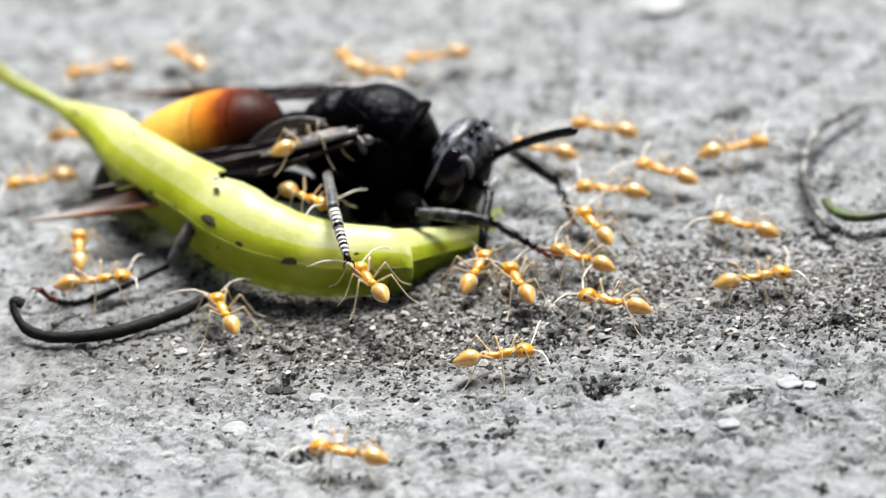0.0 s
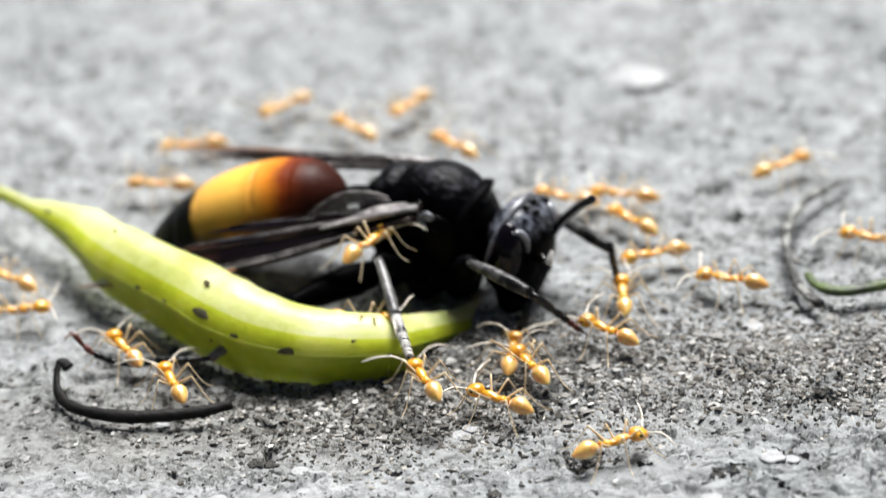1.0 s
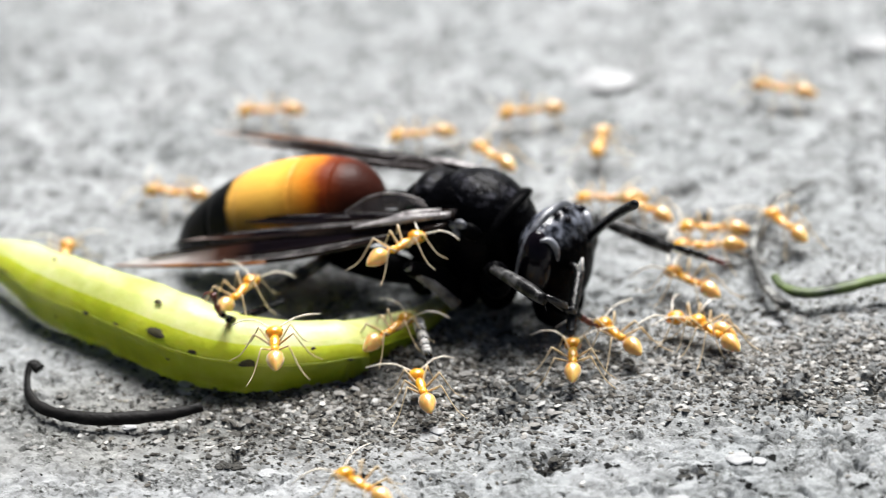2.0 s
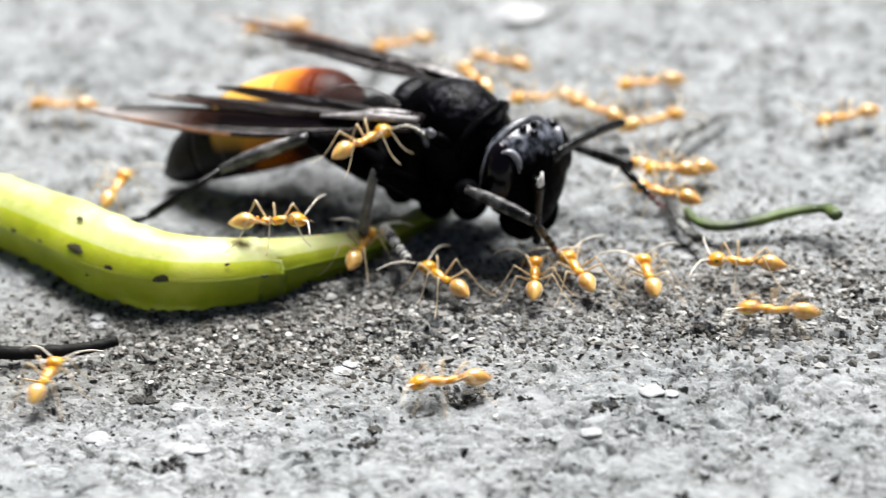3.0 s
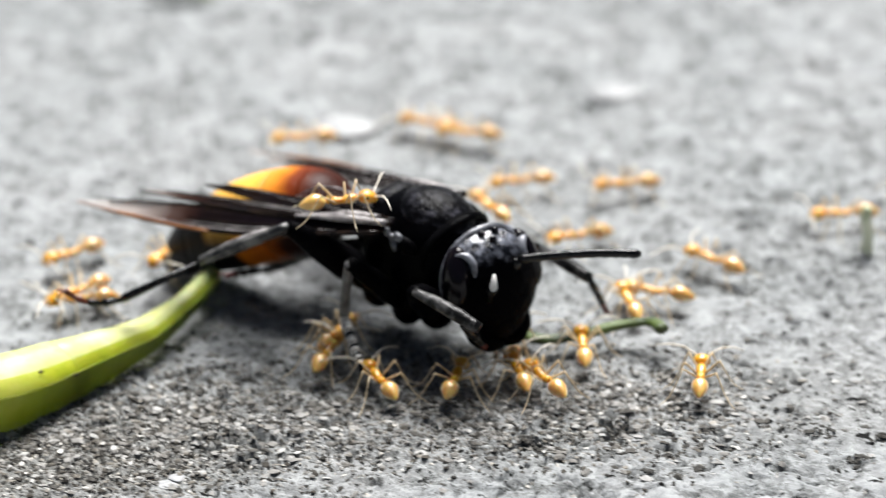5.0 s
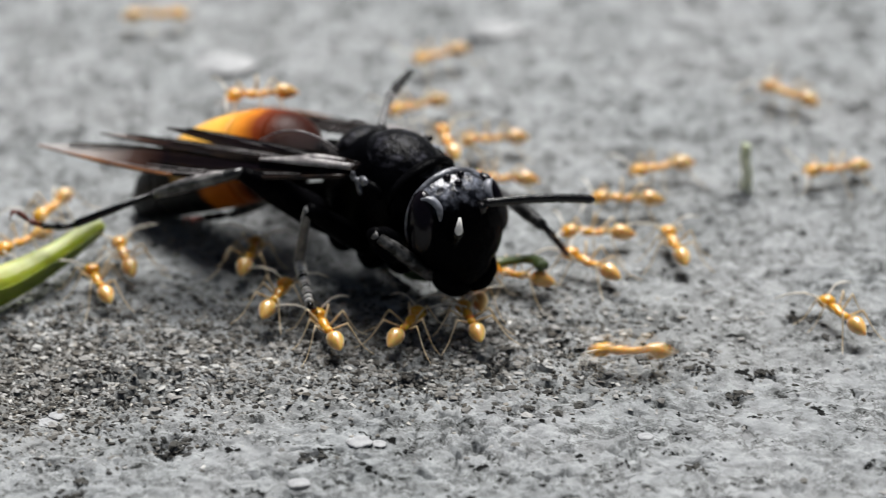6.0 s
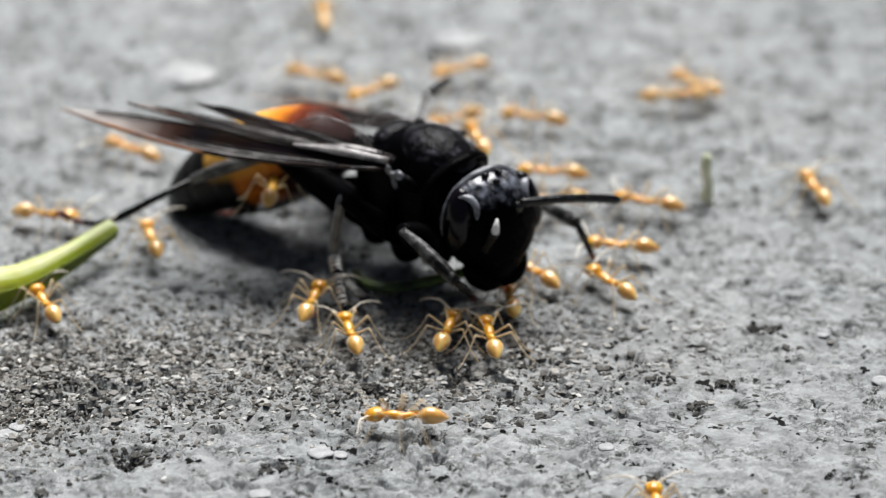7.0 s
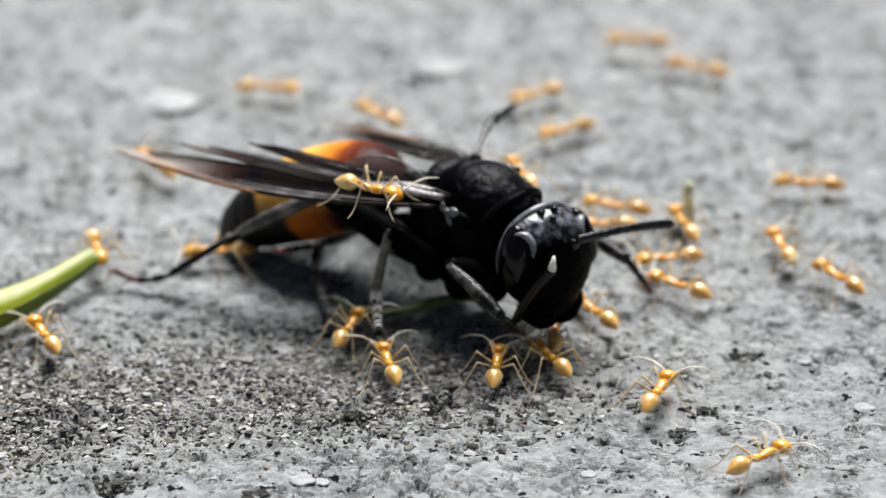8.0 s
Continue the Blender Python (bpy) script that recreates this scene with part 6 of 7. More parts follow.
    walk(ANTS['d'], [
        (0, P(-34.15, -7.05, 5.00, 0.0, -0.0, 30.4)), (0.5, P(-32.67, -7.30, 5.00, 0.0, -0.0, 47.6)),
        (1, P(-29.43, -9.50, 4.50, 0.0, -0.0, 61.8)), (1.2, P(-27.58, -10.67, 4.50, 0.0, -0.0, 63.1)),
        (2.3, P(-25.14, -11.46, 5.50, 0.0, -0.0, 48.5)), (2.5, P(-24.58, -11.03, 5.50, 0.0, -0.0, 48.5)),
        (3, P(-22.82, -8.82, 6.50, 0.0, -0.0, 48.2)), (3.5, P(-19.77, -8.53, 8.30, 0.0, -0.0, 20.3)),
        (4, P(-18.23, -8.28, 8.30, 0.0, -0.0, -26.8)), (4.5, P(-15.95, -6.21, 8.30, 0.0, -0.0, 5.3)),
        (4.7, P(-15.83, -6.44, 8.30, 0.0, -0.0, 5.4)), (5.2, P(-12.49, -7.62, 9.50, 0.0, -0.0, 31.3)),
        (5.4, P(-10.06, 0.04, 6.33, 0.0, -0.0, 88.1)), (5.6, P(-7.63, 7.70, 3.17, 0.0, -0.0, 145.0)),
        (5.8, P(-5.20, 15.36, 0.00, 0.0, -0.0, -158.2)), (6, P(-4.14, 16.75, 0.00, 0.0, -0.0, -148.8)),
        (6.5, P(-2.15, 16.76, 0.00, 0.0, -0.0, -119.8)), (7, P(0.68, 16.44, 0.00, 0.0, -0.0, -144.3)),
        (7.5, P(6.26, 17.57, 0.00, 0.0, -0.0, -141.8)), (8, P(9.02, 18.90, 0.00, 0.0, -0.0, -148.1)),
    ])
    walk(ANTS['e'], [
        (0, P(-52.13, 13.61, 0.00, 0.0, -0.0, -153.6)), (1, P(-44.74, 13.30, 0.00, 0.0, -0.0, -163.6)),
        (2.3, P(-36.74, 20.27, 0.00, 0.0, -0.0, -175.1)), (3.5, P(-29.67, 21.45, 0.00, 0.0, -0.0, -163.3)),
        (4.7, P(-21.70, 22.65, 0.00, 0.0, -0.0, -162.9)), (5.8, P(-13.98, 3.81, 6.00, 0.0, -0.0, 165.9)),
        (6, P(-13.31, 5.28, 6.00, 0.0, -0.0, -166.3)), (6.5, P(-11.94, 8.56, 5.00, 0.0, -0.0, -170.1)),
        (7, P(-8.48, 23.33, 0.00, 0.0, -0.0, 159.1)), (7.5, P(-4.11, 21.92, 0.00, 0.0, -0.0, 134.5)),
        (8, P(-3.09, 21.47, 0.00, 0.0, -0.0, 134.0)),
    ])
    walk(ANTS['f'], [
        (0, P(-46.60, 15.38, 0.00, 0.0, -0.0, 133.8)), (0.5, P(-40.10, 18.70, 0.00, 0.0, -0.0, -174.1)),
        (1, P(-39.68, 19.31, 0.00, 0.0, -0.0, -129.3)), (1.2, P(-37.40, 14.71, 0.00, 0.0, -0.0, -175.6)),
        (2.3, P(-26.64, 15.49, 0.00, 0.0, -0.0, -161.3)), (2.5, P(-26.44, 16.73, 0.00, 0.0, -0.0, 160.5)),
        (3, P(-24.01, 18.68, 0.00, 0.0, -0.0, -151.2)), (3.5, P(-15.65, 19.70, 0.00, 0.0, -0.0, -173.0)),
        (4, P(-17.25, 19.31, 0.00, 0.0, -0.0, 167.2)), (4.5, P(-13.15, 22.24, 0.00, 0.0, -0.0, 154.0)),
        (4.7, P(-11.08, 21.95, 0.00, 0.0, -0.0, 157.8)), (5.8, P(-4.38, 24.90, 0.00, 0.0, -0.0, -146.2)),
        (6, P(-2.79, 24.80, 0.00, 0.0, -0.0, -144.4)), (6.5, P(0.25, 23.46, 0.00, 0.0, -0.0, -148.3)),
        (7, P(1.07, 24.25, 0.00, 0.0, -0.0, -148.2)), (7.5, P(3.39, 24.52, 0.00, 0.0, -0.0, -135.6)),
        (8, P(7.29, 24.54, 0.00, 0.0, -0.0, -145.2)),
    ])
    walk(ANTS['g'], [
        (0, P(-35.48, 14.33, 0.00, 0.0, -0.0, 127.4)), (0.5, P(-34.40, 15.82, 0.00, 0.0, -0.0, 144.5)),
        (1, P(-34.65, 15.86, 0.00, 0.0, -0.0, 138.5)), (1.1, P(-34.23, 16.25, 0.00, 0.0, -0.0, -177.1)),
        (1.2, P(-33.80, 16.63, 0.00, 0.0, -0.0, -132.6)), (2.3, P(-18.95, 18.66, 0.00, 0.0, -0.0, -170.9)),
        (2.5, P(-20.73, 18.09, 0.00, 0.0, -0.0, -148.2)), (3, P(-17.54, 15.93, 0.00, 0.0, -0.0, 156.7)),
        (3.5, P(-14.36, 13.78, 0.00, 0.0, -0.0, 101.6)), (4.5, P(-15.97, 28.58, 0.00, 0.0, -0.0, 145.0)),
        (4.7, P(-14.96, 28.05, 0.00, 0.0, -0.0, 148.4)), (5.8, P(-0.72, 11.77, 0.00, 0.0, -0.0, -152.5)),
        (6, P(0.59, 11.71, 0.00, 0.0, -0.0, -167.5)), (6.5, P(3.98, 11.16, 0.00, 0.0, -0.0, 180.0)),
        (7, P(5.59, 16.74, 0.00, 0.0, -0.0, 165.7)), (7.5, P(11.77, 17.57, 0.00, 0.0, -0.0, -136.3)),
        (8, P(18.14, 29.13, 0.00, 0.0, -0.0, 155.2)),
    ])
    walk(ANTS['h'], [
        (0, P(-30.27, 15.31, 0.00, 0.0, -0.0, -157.6)), (0.5, P(-35.83, 24.50, 0.00, 0.0, -0.0, -153.3)),
        (1, P(-31.35, 19.39, 0.00, 0.0, -0.0, -117.6)), (1.2, P(-26.35, 19.60, 0.00, 0.0, -0.0, -75.8)),
        (2.3, P(-14.75, 11.19, 0.00, 0.0, -0.0, -121.2)), (2.4, P(-14.13, 10.57, 0.00, 0.0, -0.0, 167.5)),
        (2.5, P(-13.50, 9.95, 0.00, 0.0, -0.0, 96.3)), (2.75, P(-10.69, 11.24, 0.00, 0.0, -0.0, 146.1)),
        (3, P(-7.87, 12.52, 0.00, 0.0, -0.0, -164.0)), (3.5, P(-4.58, 13.00, 0.00, 0.0, -0.0, 145.9)),
        (4, P(-2.39, 14.18, 0.00, 0.0, -0.0, 179.5)), (4.5, P(4.84, 11.49, 0.00, 0.0, -0.0, 179.7)),
        (4.7, P(10.79, 9.30, 0.00, 0.0, -0.0, -177.9)), (5.8, P(17.21, 13.41, 0.00, 0.0, -0.0, -151.9)),
        (6, P(10.84, 7.64, 0.00, 0.0, -0.0, -155.8)), (6.5, P(9.91, 10.60, 0.00, 0.0, -0.0, 150.3)),
        (7, P(6.51, 8.61, 0.00, 0.0, -0.0, 174.9)), (7.5, P(9.20, 9.07, 0.00, 0.0, -0.0, 169.0)),
        (8, P(11.56, 7.68, 0.00, 0.0, -0.0, 163.7)),
    ])
    walk(ANTS['i'], [
        (0, P(-33.29, 10.97, 1.00, 0.0, -0.0, -24.2)), (0.5, P(-33.23, 13.08, 1.00, 0.0, -0.0, -49.6)),
        (0.67, P(-31.31, 12.41, 1.00, 0.0, -0.0, -107.7)), (0.83, P(-29.39, 11.74, 1.00, 0.0, -0.0, -165.8)),
        (1, P(-27.47, 11.07, 1.00, 0.0, -0.0, 136.2)), (1.2, P(-25.07, 9.89, 1.00, 0.0, -0.0, 128.5)),
        (2.3, P(-21.79, 9.43, 1.00, 0.0, -0.0, 130.6)), (2.5, P(-20.53, 9.12, 1.00, 0.0, -0.0, 122.5)),
        (3, P(-18.64, 11.27, 1.00, 0.0, -0.0, 121.2)), (3.5, P(-13.98, 10.79, 1.00, 0.0, -0.0, 111.5)),
        (4, P(-11.90, 11.80, 1.00, 0.0, -0.0, 104.8)), (4.5, P(-9.07, 12.44, 1.00, 0.0, -0.0, 109.6)),
        (4.7, P(-8.04, 10.92, 1.00, 0.0, -0.0, 126.5)), (5.8, P(-3.48, 7.31, 2.00, 0.0, -0.0, 104.4)),
        (6, P(-2.11, 7.22, 2.00, 0.0, -0.0, 104.0)), (6.5, P(-0.33, 7.86, 2.00, 0.0, -0.0, 105.4)),
        (7, P(2.07, 9.37, 2.00, 0.0, -0.0, 105.2)), (7.5, P(4.63, 8.59, 2.00, 0.0, -0.0, 107.3)),
        (8, P(5.82, 8.17, 2.00, 0.0, -0.0, 109.9)),
    ])
    walk(ANTS['j'], [
        (0, P(-22.08, 2.06, 0.00, 0.0, -0.0, 160.0)), (0.5, P(-22.13, 5.47, 0.00, 0.0, -0.0, 168.8)),
        (1, P(-20.03, 5.59, 0.00, 0.0, -0.0, 159.6)), (1.2, P(-18.32, 5.09, 0.00, 0.0, -0.0, -172.8)),
        (2.3, P(-15.22, 5.97, 0.00, 0.0, -0.0, 179.7)), (2.5, P(-15.61, 6.39, 0.00, 0.0, -0.0, 172.3)),
        (3.5, P(-11.66, 13.38, 0.00, 0.0, -0.0, -154.6)), (4, P(-9.08, 12.00, 0.00, 0.0, -0.0, 163.7)),
        (4.5, P(-6.50, 10.62, 0.00, 0.0, -0.0, 122.1)), (4.7, P(-3.52, 8.87, 0.00, 0.0, -0.0, 179.8)),
        (5.8, P(0.16, 5.73, 0.00, 0.0, -0.0, -142.7)), (6, P(1.08, 6.10, 0.00, 0.0, -0.0, 180.0)),
        (6.5, P(3.69, 4.78, 0.00, 0.0, -0.0, 180.0)), (7, P(6.57, 4.64, 0.00, 0.0, -0.0, -164.3)),
        (7.5, P(9.17, 4.32, 0.00, 0.0, -0.0, -180.0)), (8, P(10.57, 5.09, 0.00, 0.0, -0.0, -180.0)),
    ])
    walk(ANTS['k'], [
        (0, P(-17.57, -3.33, 0.00, 0.0, -0.0, 171.1)), (0.5, P(-16.38, -2.96, 0.00, 0.0, -0.0, -170.4)),
        (1, P(-14.10, -2.04, 0.00, 0.0, -0.0, -153.7)), (1.2, P(-12.53, -1.58, 0.00, 0.0, -0.0, -174.2)),
        (2.3, P(-8.47, -0.33, 0.00, 0.0, -0.0, -174.5)), (2.5, P(-8.00, 0.12, 0.00, 0.0, -0.0, -174.0)),
        (3, P(-6.71, 0.79, 0.00, 0.0, -0.0, 167.9)), (3.5, P(-3.50, -0.16, 0.00, 0.0, -0.0, 174.1)),
        (4, P(-1.93, 0.94, 0.00, 0.0, -0.0, 174.6)), (4.5, P(1.05, 1.47, 0.00, 0.0, -0.0, 151.2)),
        (4.7, P(2.09, 0.40, 0.00, 0.0, -0.0, 167.4)), (5.8, P(5.58, -1.15, 0.00, 0.0, -0.0, 156.7)),
        (6, P(6.58, -1.09, 0.00, 0.0, -0.0, 180.0)), (6.5, P(8.05, -1.23, 0.00, 0.0, -0.0, 180.0)),
        (7, P(10.26, -1.33, 0.00, 0.0, -0.0, 174.0)), (7.5, P(12.38, -0.21, 0.00, 0.0, -0.0, -180.0)),
        (8, P(14.27, 0.51, 0.00, 0.0, -0.0, -165.6)),
    ])
    walk(ANTS['l'], [
        (0, P(-18.04, -7.63, 0.00, 0.0, -0.0, 119.2)), (0.5, P(-17.11, -7.24, 0.00, 0.0, -0.0, 113.0)),
        (1, P(-15.45, -7.03, 0.00, 0.0, -0.0, 97.7)), (1.2, P(-14.46, -7.32, 0.00, 0.0, -0.0, 74.5)),
        (2.3, P(-8.27, -3.16, 0.00, 0.0, -0.0, 149.3)), (2.5, P(-7.49, -2.00, 0.00, 0.0, -0.0, 142.5)),
        (3, P(-6.44, -2.48, 0.00, 0.0, -0.0, 155.4)), (3.5, P(-3.75, -3.53, 0.00, 0.0, -0.0, 137.3)),
        (4, P(-2.59, -2.62, 0.00, 0.0, -0.0, 123.8)), (4.5, P(-0.86, -2.56, 0.00, 0.0, -0.0, 105.0)),
        (4.7, P(0.33, -1.14, 0.00, 0.0, -0.0, 103.4)), (5.8, P(4.71, -4.69, 0.00, 0.0, -0.0, 120.5)),
        (6, P(6.15, -4.96, 0.00, 0.0, -0.0, 136.2)), (6.5, P(7.63, -4.55, 0.00, 0.0, -0.0, 122.1)),
        (7, P(9.50, -5.90, 0.00, 0.0, -0.0, 126.7)), (7.5, P(11.15, -5.66, 0.00, 0.0, -0.0, 103.4)),
        (8, P(14.61, -2.88, 0.00, 0.0, -0.0, 144.2)),
    ])
    walk(ANTS['m'], [
        (0, P(-18.69, 4.90, 0.00, 0.0, -0.0, 163.1)), (0.5, P(-17.69, 4.95, 0.00, 0.0, -0.0, 162.1)),
        (1, P(-16.54, 5.94, 0.00, 0.0, -0.0, 171.1)), (1.2, P(-15.18, 5.57, 0.00, 0.0, -0.0, -167.2)),
        (2.3, P(-11.07, 4.29, 0.00, 0.0, -0.0, 127.0)), (2.5, P(-9.50, 4.55, 0.00, 0.0, -0.0, 134.8)),
        (3, P(-11.01, 8.77, 0.00, 0.0, -0.0, 141.3)), (3.5, P(-7.50, 8.39, 0.00, 0.0, -0.0, 92.0)),
        (4, P(-7.08, 8.98, 0.00, 0.0, -0.0, 98.0)), (4.25, P(-6.69, 13.74, 0.00, 0.0, -0.0, 159.3)),
        (4.5, P(-6.30, 18.50, 0.00, 0.0, -0.0, -139.3)), (4.7, P(-7.44, 18.05, 0.00, 0.0, -0.0, -148.6)),
        (5.8, P(7.58, 3.85, 0.00, 0.0, -0.0, 180.0)), (6, P(8.50, 3.39, 0.00, 0.0, -0.0, 180.0)),
        (6.5, P(9.92, 3.45, 0.00, 0.0, -0.0, 172.4)), (7, P(12.17, 4.50, 0.00, 0.0, -0.0, 163.9)),
        (7.5, P(14.35, 5.53, 0.00, 0.0, -0.0, 154.8)), (8, P(15.60, 5.39, 0.00, 0.0, -0.0, 105.5)),
    ])
    walk(ANTS['n'], [
        (0, P(-14.53, -0.94, 0.00, 0.0, -0.0, 149.1)), (0.5, P(-16.43, 0.76, 0.00, 0.0, -0.0, 159.2)),
        (1, P(-15.75, 2.54, 0.00, 0.0, -0.0, 135.3)), (1.2, P(-13.22, 2.04, 0.00, 0.0, -0.0, 126.1)),
        (2.3, P(-8.03, 1.15, 0.00, 0.0, -0.0, -171.6)), (2.5, P(-6.93, 0.73, 0.00, 0.0, -0.0, 151.1)),
        (3, P(-5.79, 0.56, 0.00, 0.0, -0.0, -172.2)), (3.25, P(-5.34, -3.89, 0.00, 0.0, -0.0, 147.0)),
        (3.5, P(-4.88, -8.35, 0.00, 0.0, -0.0, 106.3)), (4, P(-3.60, -8.72, 0.00, 0.0, -0.0, 113.2)),
        (4.5, P(-3.82, -9.82, 0.00, 0.0, -0.0, 98.5)), (4.7, P(-2.67, -9.01, 0.00, 0.0, -0.0, 93.4)),
        (5.8, P(0.98, -4.51, 0.00, 0.0, -0.0, 122.6)), (6, P(1.90, -6.40, 0.00, 0.0, -0.0, 160.2)),
        (6.5, P(2.96, -5.63, 0.00, 0.0, -0.0, 137.6)), (7, P(5.17, -4.49, 0.00, 0.0, -0.0, 127.3)),
        (7.5, P(8.65, -5.74, 0.00, 0.0, -0.0, 158.8)), (8, P(9.56, -6.03, 0.00, 0.0, -0.0, 123.9)),
    ])
    walk(ANTS['o'], [
        (0, P(-24.11, -13.02, 0.00, 0.0, -0.0, 79.5)), (0.5, P(-22.91, -13.47, 0.00, 0.0, -0.0, 89.8)),
        (1, P(-21.06, -13.93, 0.00, 0.0, -0.0, 90.1)), (1.2, P(-19.04, -14.49, 0.00, 0.0, -0.0, 93.5)),
        (2.3, P(-15.33, -14.32, 0.00, 0.0, -0.0, 94.5)), (2.5, P(-14.71, -13.44, 0.00, 0.0, -0.0, 94.8)),
        (3, P(-13.25, -12.70, 0.00, 0.0, -0.0, 92.5)), (3.5, P(-12.06, -11.72, 0.00, 0.0, -0.0, 91.6)),
        (4, P(-10.44, -10.74, 0.00, 0.0, -0.0, 86.2)), (4.5, P(-9.25, -10.87, 0.00, 0.0, -0.0, 79.2)),
        (4.7, P(-8.68, -10.91, 0.00, 0.0, -0.0, 82.1)), (5.8, P(-5.52, -12.10, 0.00, 0.0, -0.0, 64.6)),
        (6, P(-4.14, -12.39, 0.00, 0.0, -0.0, 66.2)), (6.5, P(-2.34, -12.68, 0.00, 0.0, -0.0, 71.4)),
        (7, P(0.29, -11.56, 0.00, 0.0, -0.0, 76.3)), (7.5, P(2.39, -11.69, 0.00, 0.0, -0.0, 80.3)),
        (8, P(3.97, -12.57, 0.00, 0.0, -0.0, 82.9)),
    ])
    walk(ANTS['p'], [
        (0, P(-21.65, -14.33, 0.00, 0.0, -0.0, 114.7)), (0.5, P(-20.44, -13.79, 0.00, 0.0, -0.0, 96.0)),
        (1, P(-19.99, -15.23, 0.00, 0.0, -0.0, 120.7)), (1.2, P(-15.17, -12.05, 0.00, 0.0, -0.0, 132.6)),
        (2.3, P(-8.54, -10.44, 0.00, 0.0, -0.0, 165.0)), (2.5, P(-7.42, -11.05, 0.00, 0.0, -0.0, 173.2)),
        (3, P(-1.80, -10.97, 0.00, 0.0, -0.0, 174.9)), (3.5, P(-8.93, -6.56, 0.00, 0.0, -0.0, 161.5)),
        (4, P(-7.44, -5.61, 0.00, 0.0, -0.0, 106.7)), (4.5, P(-6.05, -5.59, 0.00, 0.0, -0.0, 91.7)),
        (4.7, P(-5.68, -6.32, 0.00, 0.0, -0.0, 93.8)), (5.8, P(-1.80, -7.46, 0.00, 0.0, -0.0, 99.3)),
        (6, P(-0.27, -8.04, 0.00, 0.0, -0.0, 95.4)), (6.5, P(2.01, -7.85, 0.00, 0.0, -0.0, 108.8)),
        (7, P(3.78, -7.59, 0.00, 0.0, -0.0, 96.7)), (7.5, P(5.75, -8.58, 0.00, 0.0, -0.0, 90.6)),
        (8, P(7.35, -8.41, 0.00, 0.0, -0.0, 89.9)),
    ])
    walk(ANTS['q'], [
        (0, P(-9.66, -7.68, 0.00, 0.0, -0.0, 154.5)), (0.5, P(-14.68, -6.92, 0.00, 0.0, -0.0, 139.3)),
        (1, P(-9.53, -5.18, 0.00, 0.0, -0.0, 164.5)), (1.2, P(-10.37, -5.26, 0.00, 0.0, -0.0, 150.2)),
        (2.3, P(-6.47, -14.42, 0.00, 0.0, -0.0, 119.1)), (2.5, P(-5.51, -15.60, 0.00, 0.0, -0.0, 108.0)),
        (3, P(-7.00, -12.36, 0.00, 0.0, -0.0, 103.2)), (3.5, P(-9.96, -14.95, 0.00, 0.0, -0.0, 104.5)),
        (4, P(-6.97, -13.05, 0.00, 0.0, -0.0, 127.1)), (4.5, P(-4.88, -11.33, 0.00, 0.0, -0.0, -164.8)),
        (4.7, P(-5.11, -11.24, 0.00, 0.0, -0.0, 116.7)), (5.8, P(9.05, -6.64, 0.00, 0.0, -0.0, 144.6)),
        (6, P(11.18, -2.57, 0.00, 0.0, -0.0, 103.1)), (6.2, P(12.79, -3.98, 0.00, 0.0, -0.0, 142.7)),
        (6.5, P(9.78, -9.63, 0.00, 0.0, -0.0, 171.0)), (6.7, P(7.49, -14.37, 0.00, 0.0, -0.0, 174.4)),
        (6.9, P(2.36, -19.75, 0.00, 0.0, -0.0, -180.0)), (7, P(-2.16, -21.30, 0.00, 0.0, -0.0, 180.0)),
        (7.07, P(-2.52, -20.20, 0.00, 0.0, -0.0, -120.0)), (7.13, P(-2.89, -19.11, 0.00, 0.0, -0.0, -60.0)),
        (7.2, P(-3.25, -18.01, 0.00, 0.0, -0.0, -0.0)), (7.5, P(2.83, -18.62, 0.00, 0.0, -0.0, 43.5)),
        (7.8, P(9.90, -16.08, 0.00, 0.0, -0.0, 41.0)), (8, P(12.76, -15.46, 0.00, 0.0, -0.0, 66.7)),
    ])
    walk(ANTS['r'], [
        (0, P(-16.29, -16.58, 0.00, 0.0, -0.0, 159.6)), (0.5, P(-17.55, -18.17, 0.00, 0.0, -0.0, -175.1)),
        (1, P(-21.31, -19.19, 0.00, 0.0, -0.0, 149.6)), (1.2, P(-21.43, -19.57, 0.00, 0.0, -0.0, 130.3)),
        (2.3, P(-28.27, -33.12, 0.00, 0.0, -0.0, 138.6)), (5.6, P(-48.54, -73.30, 0.00, 0.0, -0.0, 138.6)),
        (8, P(-48.54, -73.30, 0.00, 0.0, -0.0, 138.6)),
    ])
    walk(ANTS['s'], [
        (0, P(-21.82, -22.47, 0.00, 0.0, -0.0, 14.4)), (0.5, P(-20.26, -22.53, 0.00, 0.0, -0.0, 34.7)),
        (1, P(-14.66, -23.74, 0.00, 0.0, -0.0, 30.7)), (1.2, P(-14.05, -23.51, 0.00, 0.0, -0.0, 36.6)),
        (2, P(0.89, -34.17, 0.00, 0.0, -0.0, 32.9)), (4, P(37.52, -60.32, 0.00, 0.0, -0.0, 32.9)),
        (8, P(37.52, -60.32, 0.00, 0.0, -0.0, 32.9)),
    ])
    walk(ANTS['s2'], [
        (0, P(-8.56, -13.83, 0.00, 0.0, -0.0, 18.3)), (0.5, P(-0.81, -15.94, 0.00, 0.0, -0.0, 18.2)),
        (3.3, P(42.60, -27.79, 0.00, 0.0, -0.0, 18.2)), (8, P(42.60, -27.79, 0.00, 0.0, -0.0, 18.2)),
    ])
